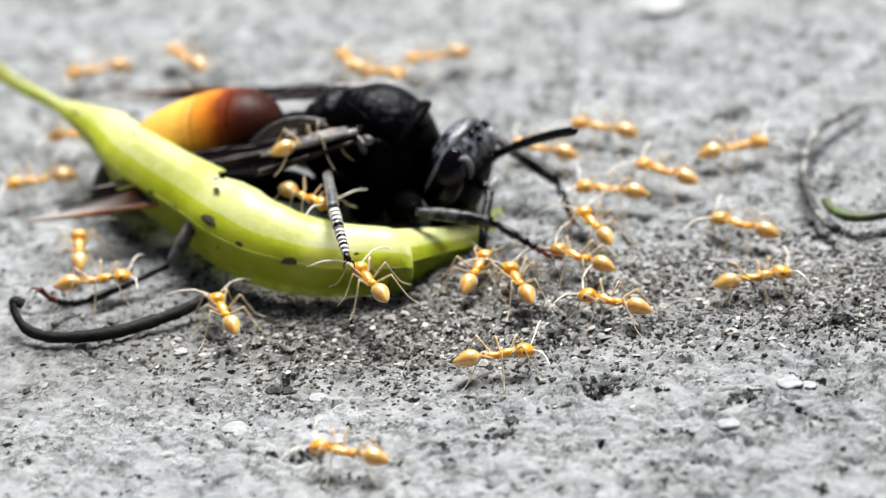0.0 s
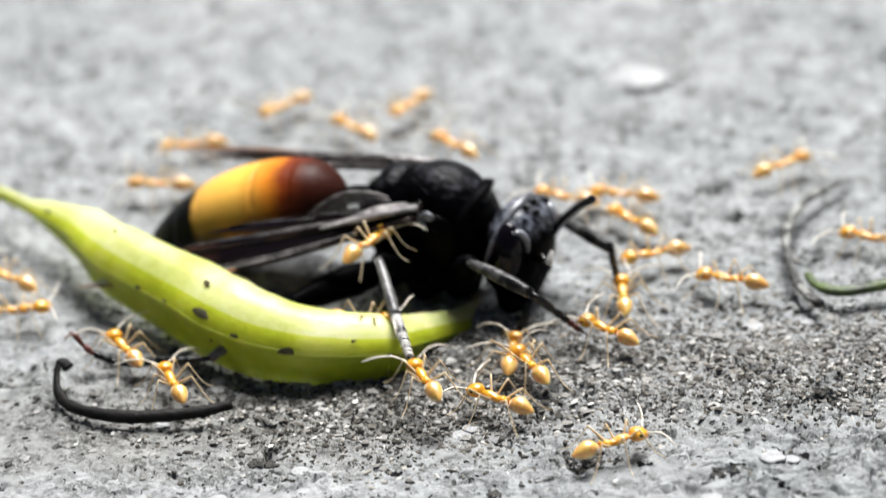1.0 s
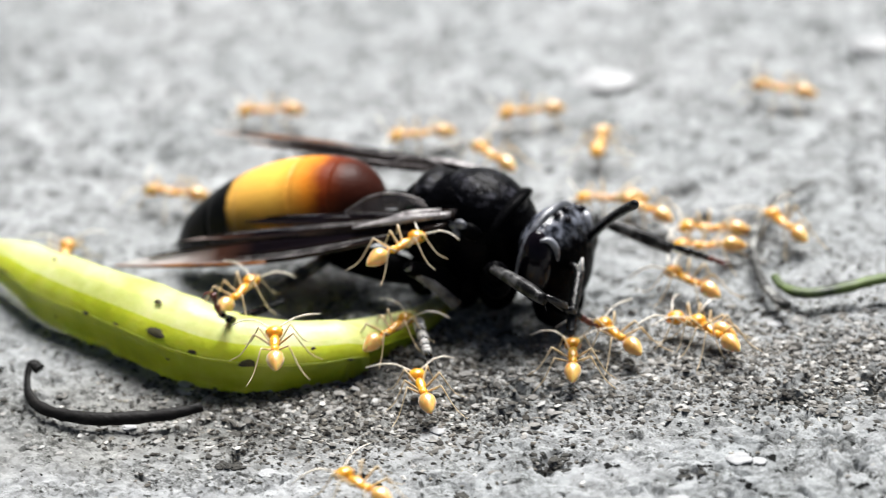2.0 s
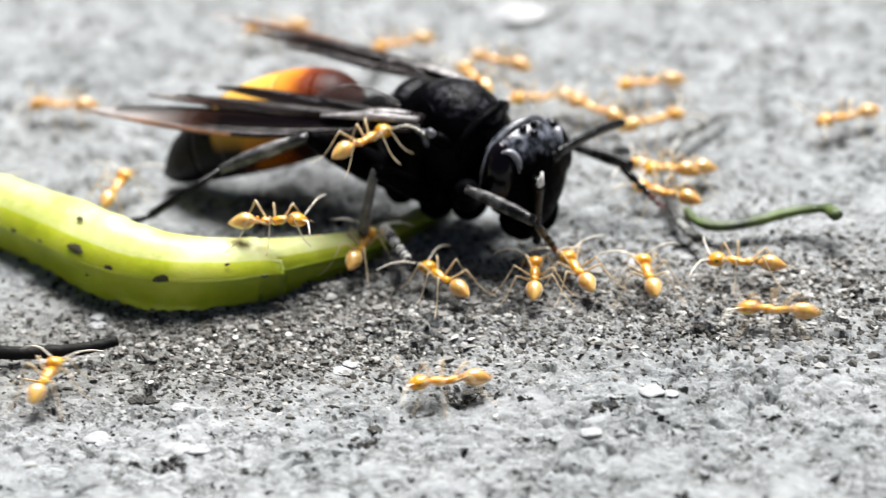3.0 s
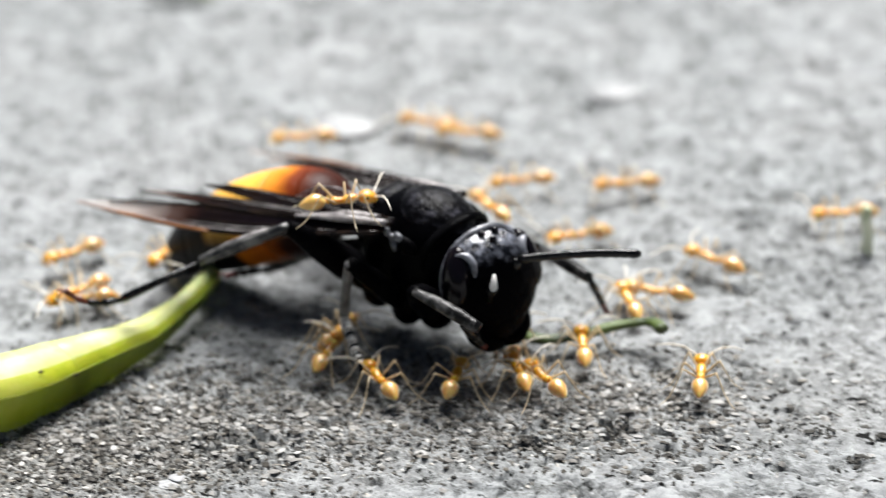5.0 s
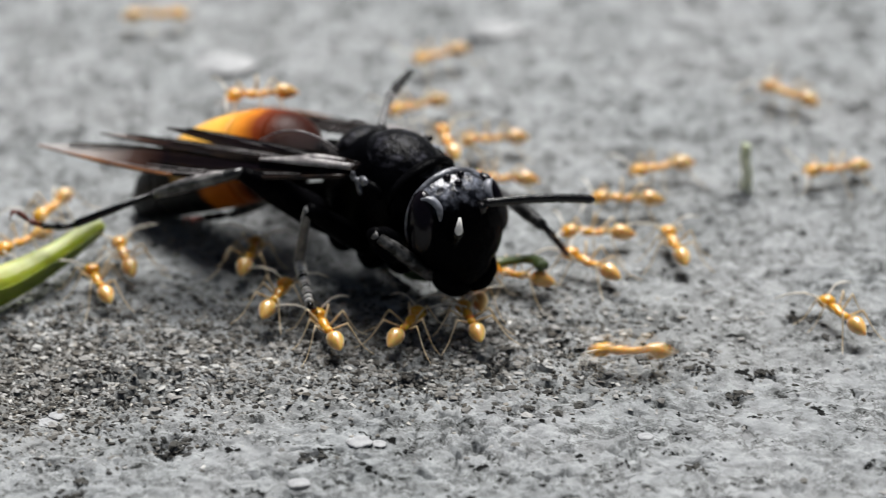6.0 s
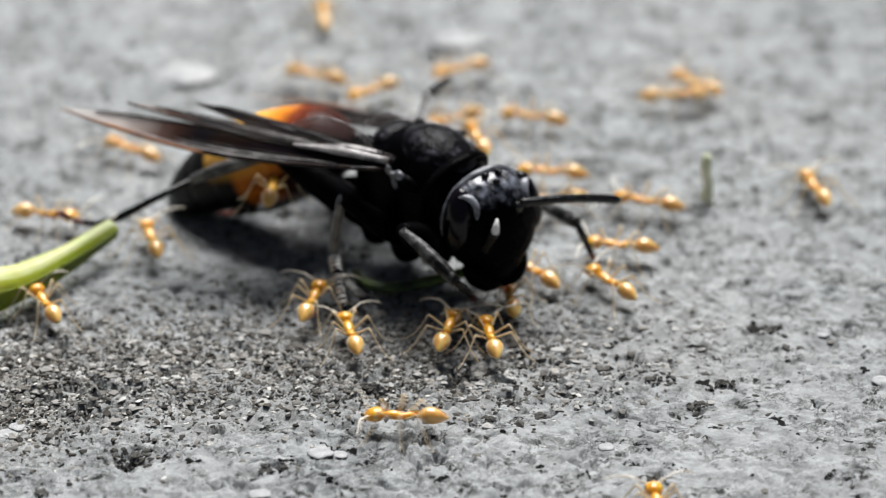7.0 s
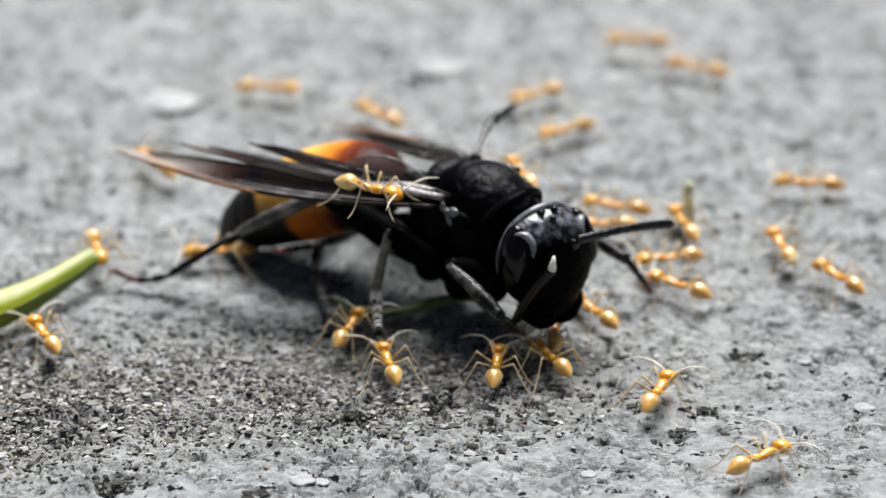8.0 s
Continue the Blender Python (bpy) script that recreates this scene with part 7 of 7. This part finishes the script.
    walk(ANTS['t'], [
        (0, P(-10.44, 2.17, 0.00, 0.0, -0.0, 20.6)), (0.5, P(-10.08, -0.88, 0.00, 0.0, -0.0, 49.5)),
        (1, P(-6.85, 10.10, 0.00, 0.0, -0.0, 38.3)), (1.2, P(-4.62, 12.45, 0.00, 0.0, -0.0, 54.4)),
        (1.75, P(-5.14, 18.14, 0.00, 0.0, -0.0, 120.7)), (2.3, P(-5.67, 23.84, 0.00, 0.0, -0.0, -173.1)),
        (2.4, P(-7.07, 16.67, 0.00, 0.0, -0.0, 129.3)), (2.5, P(-8.48, 9.50, 0.00, 0.0, -0.0, 71.7)),
        (3, P(-7.32, 7.13, 0.00, 0.0, -0.0, 26.3)), (3.17, P(-5.80, 7.37, 0.00, 0.0, -0.0, 80.5)),
        (3.33, P(-4.29, 7.60, 0.00, 0.0, -0.0, 134.8)), (3.5, P(-2.77, 7.83, 0.00, 0.0, -0.0, -171.0)),
        (4, P(-7.48, 13.23, 0.00, 0.0, -0.0, 149.5)), (4.5, P(-3.36, 13.37, 0.00, 0.0, -0.0, -163.7)),
        (4.7, P(-3.22, 13.13, 0.00, 0.0, -0.0, -158.6)), (5.8, P(20.47, 20.40, 0.00, 0.0, -0.0, 148.6)),
        (6.5, P(15.83, 8.82, 0.00, 0.0, -0.0, 125.1)), (7, P(22.55, 6.52, 0.00, 0.0, -0.0, 104.5)),
        (7.25, P(22.66, 4.05, 0.00, 0.0, -0.0, 168.3)), (7.5, P(22.77, 1.58, 0.00, 0.0, -0.0, -127.9)),
        (7.75, P(23.40, -0.09, 0.00, 0.0, -0.0, 178.5)), (8, P(24.04, -1.77, 0.00, 0.0, -0.0, 125.0)),
    ])
    walk(ANTS['u'], [
        (0, P(-28.43, -32.35, 0.00, 0.0, -0.0, 164.6)), (0.2, P(-29.34, -34.27, 0.00, 0.0, -0.0, 172.8)),
        (0.5, P(-31.30, -40.15, 0.00, 0.0, -0.0, 172.6)), (2.7, P(-45.48, -82.86, 0.00, 0.0, -0.0, 172.6)),
        (8, P(-45.48, -82.86, 0.00, 0.0, -0.0, 172.6)),
    ])
    walk(ANTS['u2'], [
        (0, P(3.71, -30.90, 0.00, 0.0, -0.0, 171.2)), (0.4, P(-3.21, -30.94, 0.00, 0.0, -0.0, 159.5)),
        (0.5, P(-4.50, -30.58, 0.00, 0.0, -0.0, 151.1)), (1, P(-14.65, -35.89, 0.00, 0.0, -0.0, 172.1)),
        (3, P(-54.52, -56.75, 0.00, 0.0, -0.0, 172.1)), (8, P(-54.52, -56.75, 0.00, 0.0, -0.0, 172.1)),
    ])
    walk(ANTS['v'], [
        (0, P(-45.57, -14.39, 0.00, 0.0, -0.0, 13.0)), (0.5, P(-44.48, -14.59, 0.00, 0.0, -0.0, -8.1)),
        (0.75, P(-43.82, -14.13, 0.00, 0.0, -0.0, 58.8)), (1, P(-43.15, -13.67, 0.00, 0.0, -0.0, 125.7)),
        (1.1, P(-42.68, -13.21, 0.00, 0.0, -0.0, 52.8)), (1.2, P(-42.20, -12.75, 0.00, 0.0, -0.0, -20.1)),
        (1.45, P(-38.63, -16.22, 1.45, 0.0, -0.0, 39.2)), (1.7, P(-35.06, -19.70, 2.90, 0.0, -0.0, 98.5)),
        (2.3, P(-30.26, -16.75, 2.60, 0.0, -0.0, 100.7)), (2.5, P(-30.77, -18.27, 2.60, 0.0, -0.0, 97.1)),
        (2.7, P(-33.58, -18.25, 1.00, 0.0, -0.0, 95.7)), (3, P(-38.50, -24.08, 0.00, 0.0, -0.0, 82.2)),
        (3.5, P(-46.60, -23.56, 0.00, 0.0, -0.0, 75.1)), (6.3, P(-91.51, -20.66, 0.00, 0.0, -0.0, 75.1)),
        (8, P(-91.51, -20.66, 0.00, 0.0, -0.0, 75.1)),
    ])
    walk(ANTS['w'], [
        (0, P(-37.54, -17.95, 0.00, 0.0, -0.0, 116.5)), (0.5, P(-39.91, -17.01, 0.00, 0.0, -0.0, 125.4)),
        (1, P(-39.57, -17.51, 0.00, 0.0, -0.0, 117.0)), (1.2, P(-38.85, -17.61, 0.00, 0.0, -0.0, 105.7)),
        (2.3, P(-32.70, -10.61, 3.20, 0.0, -0.0, 37.8)), (2.5, P(-31.13, -10.92, 3.20, 0.0, -0.0, 9.7)),
        (3, P(-27.84, -12.19, 3.20, 0.0, -0.0, 0.0)), (3.5, P(-27.46, -6.53, 1.00, 0.0, -0.0, 30.1)),
        (4, P(-27.75, -3.73, 1.00, 0.0, -0.0, 24.9)), (4.5, P(-22.49, -6.96, 0.00, 0.0, -0.0, 14.7)),
        (4.7, P(-17.69, -6.19, 0.00, 0.0, -0.0, 67.6)), (5.8, P(-13.44, -5.03, 0.00, 0.0, -0.0, 65.0)),
        (6, P(-13.37, -3.82, 0.00, 0.0, -0.0, 79.4)), (6.5, P(-11.53, -1.69, 0.50, 0.0, -0.0, 80.4)),
        (7, P(-9.87, -0.96, 3.66, 0.0, -0.0, 85.0)), (7.17, P(-8.77, -1.44, 4.82, 0.0, -0.0, 80.0)),
        (7.33, P(-7.51, -5.07, 7.49, 0.0, -0.0, 70.0)), (7.5, P(-6.42, -5.55, 8.64, 0.0, -0.0, 52.0)),
        (7.75, P(-4.69, -6.87, 8.65, 0.0, -0.0, -4.0)), (8, P(-2.96, -8.20, 8.67, 0.0, -0.0, -32.7)),
    ])
    walk(ANTS['x'], [
        (0, P(-47.48, -10.61, 0.00, 0.0, -0.0, 103.4)), (0.5, P(-51.15, -6.09, 0.00, 0.0, -0.0, 61.5)),
        (1, P(-50.46, -9.21, 0.00, 0.0, -0.0, 9.7)), (1.2, P(-50.62, -7.51, 0.00, 0.0, -0.0, 58.7)),
        (2.3, P(-46.28, 1.00, 0.00, 0.0, -0.0, 95.5)), (2.5, P(-45.65, 3.21, 0.00, 0.0, -0.0, 66.9)),
        (3, P(-38.86, -1.79, 0.00, 0.0, -0.0, 81.5)), (3.25, P(-38.54, -1.20, 0.00, 0.0, -0.0, 124.2)),
        (3.5, P(-38.23, -0.61, 0.00, 0.0, -0.0, 166.8)), (4, P(-34.65, 3.12, 0.00, 0.0, -0.0, 168.8)),
        (4.5, P(-32.90, 2.31, 0.00, 0.0, -0.0, 173.1)), (4.7, P(-32.99, 5.09, 0.00, 0.0, -0.0, -137.4)),
        (5.8, P(-26.29, 2.10, 0.00, 0.0, -0.0, -143.8)), (6, P(-25.58, 2.37, 0.00, 0.0, -0.0, -111.2)),
        (6.5, P(-24.98, -2.03, 0.00, 0.0, -0.0, -128.2)), (6.75, P(-24.26, 0.34, 0.00, 0.0, -0.0, -72.7)),
        (7, P(-23.55, 2.72, 0.00, 0.0, -0.0, -17.3)), (7.5, P(-21.96, 1.28, 0.00, 0.0, -0.0, 0.0)),
        (8, P(-19.34, 0.78, 0.50, 0.0, -0.0, -75.8)),
    ])
    walk(ANTS['y'], [
        (0, P(-50.92, 4.16, 0.00, 0.0, -0.0, -167.4)), (0.5, P(-48.03, 16.05, 0.00, 0.0, -0.0, -175.5)),
        (1, P(-45.65, 7.51, 0.00, 0.0, -0.0, 179.6)), (1.2, P(-43.21, 8.16, 0.00, 0.0, -0.0, 173.0)),
        (2.3, P(-41.82, 6.15, 0.00, 0.0, -0.0, 167.0)), (2.5, P(-41.33, 6.85, 0.00, 0.0, -0.0, 160.4)),
        (3, P(-44.55, 9.60, 0.00, 0.0, -0.0, 179.5)), (3.5, P(-36.10, 10.33, 0.00, 0.0, -0.0, 179.5)),
        (4, P(-35.32, 10.49, 0.00, 0.0, -0.0, 173.2)), (4.25, P(-33.07, 6.74, 0.00, 0.0, -0.0, 131.5)),
        (4.5, P(-30.82, 2.98, 0.00, 0.0, -0.0, 89.8)), (4.6, P(-31.74, 1.01, 0.00, 0.0, -0.0, 142.1)),
        (4.7, P(-32.67, -0.97, 0.00, 0.0, -0.0, -165.7)), (5.25, P(-27.86, -0.44, 0.50, 0.0, -0.0, -123.0)),
        (5.8, P(-23.05, 0.08, 1.00, 0.0, -0.0, -80.3)), (5.87, P(-22.27, -1.28, 0.67, 0.0, -0.0, -137.7)),
        (5.93, P(-21.49, -2.65, 0.33, 0.0, -0.0, 165.0)), (6, P(-20.70, -4.01, 0.00, 0.0, -0.0, 107.6)),
        (6.5, P(-20.19, -7.45, 0.00, 0.0, -0.0, -174.4)), (6.75, P(-18.68, -3.88, 0.00, 0.0, -0.0, 145.4)),
        (7, P(-17.18, -0.31, 0.00, 0.0, -0.0, 105.1)), (7.5, P(-14.13, 5.96, 0.00, 0.0, -0.0, 116.7)),
        (8, P(-12.39, 1.45, 0.00, 0.0, -0.0, -170.8)),
    ])
    walk(ANTS['z'], [
        (0, P(-52.08, -2.00, 0.00, 0.0, -0.0, -156.2)), (0.17, P(-50.38, -6.34, 0.00, 0.0, -0.0, 145.4)),
        (0.33, P(-48.68, -10.69, 0.00, 0.0, -0.0, 86.9)), (0.5, P(-46.98, -15.04, 0.00, 0.0, -0.0, 28.5)),
        (0.73, P(-49.29, -10.50, 0.00, 0.0, -0.0, 82.9)), (0.97, P(-51.61, -5.97, 0.00, 0.0, -0.0, 137.2)),
        (1.2, P(-53.92, -1.43, 0.00, 0.0, -0.0, -168.4)), (1.57, P(-53.98, -1.84, 0.00, 0.0, -0.0, 133.1)),
        (1.93, P(-54.05, -2.25, 0.00, 0.0, -0.0, 74.5)), (2.3, P(-54.11, -2.66, 0.00, 0.0, -0.0, 16.0)),
        (3, P(-50.28, 4.06, 0.00, 0.0, -0.0, 16.2)), (3.25, P(-45.62, 5.11, 0.00, 0.0, -0.0, 85.9)),
        (3.5, P(-40.96, 6.16, 0.00, 0.0, -0.0, 155.6)), (4, P(-36.67, -0.69, 0.00, 0.0, -0.0, 179.9)),
        (4.5, P(-33.84, -0.87, 0.00, 0.0, -0.0, 164.5)), (4.7, P(-33.00, -0.44, 0.00, 0.0, -0.0, -148.9)),
        (5.25, P(-27.97, -3.68, 0.00, 0.0, -0.0, 161.4)), (5.8, P(-22.93, -6.93, 0.00, 0.0, -0.0, 111.7)),
        (6, P(-21.82, -7.35, 0.00, 0.0, -0.0, 111.8)), (6.5, P(-22.95, -8.01, 0.00, 0.0, -0.0, 111.9)),
        (7, P(-22.51, -8.44, 0.00, 0.0, -0.0, 114.9)), (7.5, P(-22.55, -8.73, 0.00, 0.0, -0.0, 108.5)),
        (8, P(-21.50, -8.91, 0.00, 0.0, -0.0, 116.1)),
    ])
    walk(ANTS['x3'], [
        (0, P(-61.81, 6.92, 0.00, 0.0, -0.0, 16.1)), (2.3, P(-58.55, 0.77, 0.00, 0.0, -0.0, 32.4)),
        (2.9, P(-47.72, -2.92, 0.00, 0.0, -0.0, 103.6)), (3.5, P(-36.89, -6.60, 0.00, 0.0, -0.0, 174.8)),
        (4, P(-31.59, -4.92, 0.00, 0.0, -0.0, -158.0)), (4.5, P(-26.76, 2.06, 1.50, 0.0, -0.0, -88.1)),
        (4.7, P(-25.45, 2.76, 1.50, 0.0, -0.0, -92.2)), (5.8, P(-28.15, -1.61, 0.00, 0.0, -0.0, -149.3)),
        (6, P(-26.78, -2.25, 0.00, 0.0, -0.0, -130.6)), (6.5, P(-27.36, -1.65, 0.00, 0.0, -0.0, -149.3)),
        (7, P(-19.49, 11.93, 0.00, 0.0, -0.0, 146.1)), (7.5, P(-16.73, 11.35, 0.00, 0.0, -0.0, 145.9)),
        (8, P(-16.98, 13.87, 0.00, 0.0, -0.0, 126.2)),
    ])
    walk(ANTS['z5'], [
        (0, P(50.61, -40.69, 0.00, 0.0, -0.0, 172.6)), (0.2, P(50.61, -40.69, 0.00, 0.0, -0.0, 172.6)),
        (2, P(6.98, -29.63, 0.00, 0.0, -0.0, 172.6)), (2.3, P(-0.30, -27.79, 0.00, 0.0, -0.0, 173.1)),
        (2.5, P(-4.71, -25.42, 0.00, 0.0, -0.0, 160.9)), (2.7, P(-10.83, -22.65, 0.00, 0.0, -0.0, -179.4)),
        (3, P(-17.14, -24.14, 0.00, 0.0, -0.0, -165.9)), (3.3, P(-20.34, -32.20, 0.00, 0.0, -0.0, -173.8)),
        (3.5, P(-23.08, -38.65, 0.00, 0.0, -0.0, -161.7)), (4.8, P(-40.67, -80.07, 0.00, 0.0, -0.0, -161.7)),
        (8, P(-40.67, -80.07, 0.00, 0.0, -0.0, -161.7)),
    ])
    walk(ANTS['z6'], [
        (0, P(29.67, -11.19, 0.00, 0.0, -0.0, 168.4)), (2.3, P(11.20, -14.05, 0.00, 0.0, -0.0, 168.4)),
        (2.7, P(7.99, -14.55, 0.00, 0.0, -0.0, -179.6)), (3, P(-0.01, -16.42, 0.00, 0.0, -0.0, 175.8)),
        (3.3, P(-3.74, -19.49, 0.00, 0.0, -0.0, -171.9)), (3.5, P(-2.97, -18.19, 0.00, 0.0, -0.0, -166.1)),
        (4, P(1.17, -10.57, 0.00, 0.0, -0.0, 137.1)), (4.5, P(7.66, -12.26, 0.00, 0.0, -0.0, 113.6)),
        (4.7, P(3.99, -10.00, 0.00, 0.0, -0.0, 107.7)), (5.25, P(8.54, -11.93, 0.00, 0.0, -0.0, 57.0)),
        (5.8, P(13.10, -13.86, 0.00, 0.0, -0.0, 6.3)), (5.83, P(12.58, -14.09, 0.00, 0.0, -0.0, 64.2)),
        (5.87, P(12.07, -14.33, 0.00, 0.0, -0.0, 122.1)), (5.9, P(11.55, -14.56, 0.00, 0.0, -0.0, -179.9)),
        (6, P(7.97, -15.39, 0.00, 0.0, -0.0, -180.0)), (6.2, P(2.58, -21.75, 0.00, 0.0, -0.0, -175.2)),
        (6.4, P(-3.52, -27.71, 0.00, 0.0, -0.0, -160.5)), (6.7, P(-9.50, -36.19, 0.00, 0.0, -0.0, -161.2)),
        (8, P(-35.40, -72.93, 0.00, 0.0, -0.0, -161.2)),
    ])
    walk(ANTS['z8'], [
        (0, P(56.11, -48.60, 0.00, 0.0, -0.0, -179.4)), (1.2, P(56.11, -48.60, 0.00, 0.0, -0.0, -179.4)),
        (3.5, P(17.94, -24.77, 0.00, 0.0, -0.0, -179.4)), (4.3, P(4.67, -16.49, 0.00, 0.0, -0.0, -171.2)),
        (4.5, P(-0.27, -15.63, 0.00, 0.0, -0.0, -175.5)), (4.7, P(-6.23, -19.86, 0.00, 0.0, -0.0, 169.9)),
        (5.2, P(-19.37, -33.06, 0.00, 0.0, -0.0, -179.5)), (6.4, P(-51.11, -64.96, 0.00, 0.0, -0.0, -179.5)),
        (8, P(-51.11, -64.96, 0.00, 0.0, -0.0, -179.5)),
    ])
    walk(ANTS['y5'], [
        (0, P(19.55, 48.53, 0.00, 0.0, -0.0, 179.3)), (2.5, P(6.81, 14.37, 0.00, 0.0, -0.0, 179.3)),
        (3, P(4.26, 7.54, 0.00, 0.0, -0.0, -150.5)), (3.5, P(3.57, 8.46, 0.00, 0.0, -0.0, 141.6)),
        (4, P(7.08, 10.49, 0.00, 0.0, -0.0, 127.2)), (4.5, P(15.92, 14.38, 0.00, 0.0, -0.0, 147.6)),
        (5.8, P(21.97, 9.56, 0.00, 0.0, -0.0, 171.3)), (6, P(21.47, 7.44, 0.00, 0.0, -0.0, -164.4)),
        (6.5, P(22.93, 10.49, 0.00, 0.0, -0.0, -151.2)), (7, P(16.32, 22.09, 0.00, 0.0, -0.0, 135.4)),
        (7.5, P(18.79, 13.05, 0.00, 0.0, -0.0, 115.6)), (8, P(23.65, 10.89, 0.00, 0.0, -0.0, 174.4)),
    ])
    walk(ANTS['y6'], [
        (0, P(3.79, -3.37, 0.00, 0.0, -0.0, 164.3)), (2.3, P(-4.82, 2.21, 0.00, 0.0, -0.0, 101.7)),
        (2.5, P(2.54, -2.67, 0.00, 0.0, -0.0, 80.0)), (2.75, P(7.34, 0.69, 0.00, 0.0, -0.0, 129.8)),
        (3, P(12.15, 4.06, 0.00, 0.0, -0.0, 179.7)), (3.5, P(4.42, 1.10, 0.00, 0.0, -0.0, 179.8)),
        (4, P(1.25, 4.90, 0.00, 0.0, -0.0, 179.8)), (4.5, P(3.53, 5.59, 0.00, 0.0, -0.0, 142.1)),
        (4.7, P(3.92, 5.17, 0.00, 0.0, -0.0, 145.7)), (5.8, P(18.45, -6.77, 0.00, 0.0, -0.0, 120.3)),
        (6, P(19.97, -11.08, 0.00, 0.0, -0.0, 118.0)), (6.5, P(24.49, -14.22, 0.00, 0.0, -0.0, 165.0)),
        (7, P(28.42, -6.90, 0.00, 0.0, -0.0, -146.9)), (7.5, P(26.32, 0.14, 0.00, 0.0, -0.0, -163.0)),
        (7.75, P(23.75, 1.23, 0.00, 0.0, -0.0, 149.6)), (8, P(21.19, 2.33, 0.00, 0.0, -0.0, 102.2)),
    ])
    walk(ANTS['f7'], [
        (0, P(-76.50, 38.31, 0.00, 0.0, -0.0, -0.2)), (4.8, P(-76.50, 38.31, 0.00, 0.0, -0.0, -0.2)),
        (5.8, P(-31.85, 32.72, 0.00, 0.0, -0.0, -0.2)), (6.2, P(-13.82, 30.46, 0.00, 0.0, -0.0, -0.1)),
        (6.5, P(-3.25, 28.65, 0.00, 0.0, -0.0, -5.8)), (7, P(15.00, 20.09, 0.00, 0.0, -0.0, 2.9)),
        (7.4, P(27.68, 14.86, 0.00, 0.0, -0.0, -11.5)), (7.6, P(33.15, 12.77, 0.00, 0.0, -0.0, 0.0)),
        (8, P(44.08, 8.60, 0.00, 0.0, -0.0, 0.0)),
    ])
    walk(ANTS['f9'], [
        (0, P(-21.34, 82.81, 0.00, 0.0, -0.0, -87.8)), (2.7, P(-21.34, 82.81, 0.00, 0.0, -0.0, -87.8)),
        (6.5, P(-9.73, 39.33, 0.00, 0.0, -0.0, -87.8)), (6.67, P(-9.21, 37.39, 0.00, 0.0, -0.0, -146.9)),
        (6.83, P(-8.69, 35.46, 0.00, 0.0, -0.0, 153.9)), (7, P(-8.17, 33.52, 0.00, 0.0, -0.0, 94.7)),
        (7.5, P(-14.24, 25.15, 0.00, 0.0, -0.0, 93.5)), (7.75, P(-12.25, 25.37, 0.00, 0.0, -0.0, 41.7)),
        (8, P(-10.25, 25.59, 0.00, 0.0, -0.0, -10.2)),
    ])
    walk(ANTS['f10'], [
        (0, P(-34.78, 79.43, 0.00, 0.0, -0.0, 179.9)), (5.4, P(-34.78, 79.43, 0.00, 0.0, -0.0, 179.9)),
        (6.5, P(-14.18, 39.42, 0.00, 0.0, -0.0, 179.9)), (7, P(-4.61, 20.83, 0.00, 0.0, -0.0, -136.9)),
        (7.5, P(-1.92, 24.54, 0.00, 0.0, -0.0, -154.5)), (8, P(14.52, 33.74, 0.00, 0.0, -0.0, -179.9)),
    ])
    walk(ANTS['h4'], [
        (0, P(2.82, -79.70, 0.00, 0.0, -0.0, 99.0)), (4, P(2.82, -79.70, 0.00, 0.0, -0.0, 99.0)),
        (6.7, P(10.00, -35.28, 0.00, 0.0, -0.0, 99.0)), (7, P(10.81, -30.25, 0.00, 0.0, -0.0, 95.1)),
        (7.5, P(13.26, -23.94, 0.00, 0.0, -0.0, 88.0)), (8, P(17.66, -22.68, 0.00, 0.0, -0.0, 36.9)),
    ])
    # the ants step with three legs at a time
    for k, ant in enumerate(ANTS.values()):
        legs = [c for c in ant.children if c.name.startswith("leg")]
        for i, limb in enumerate(sorted(legs, key=lambda c: c.name)):
            phase = 1 if i % 2 else -1
            walk(limb, [(0.25 * j, P(0, 0, 0, 0, 0, 7 * phase * (1 if (j + k) % 2 else -1))) for j in range(33)])


motions()
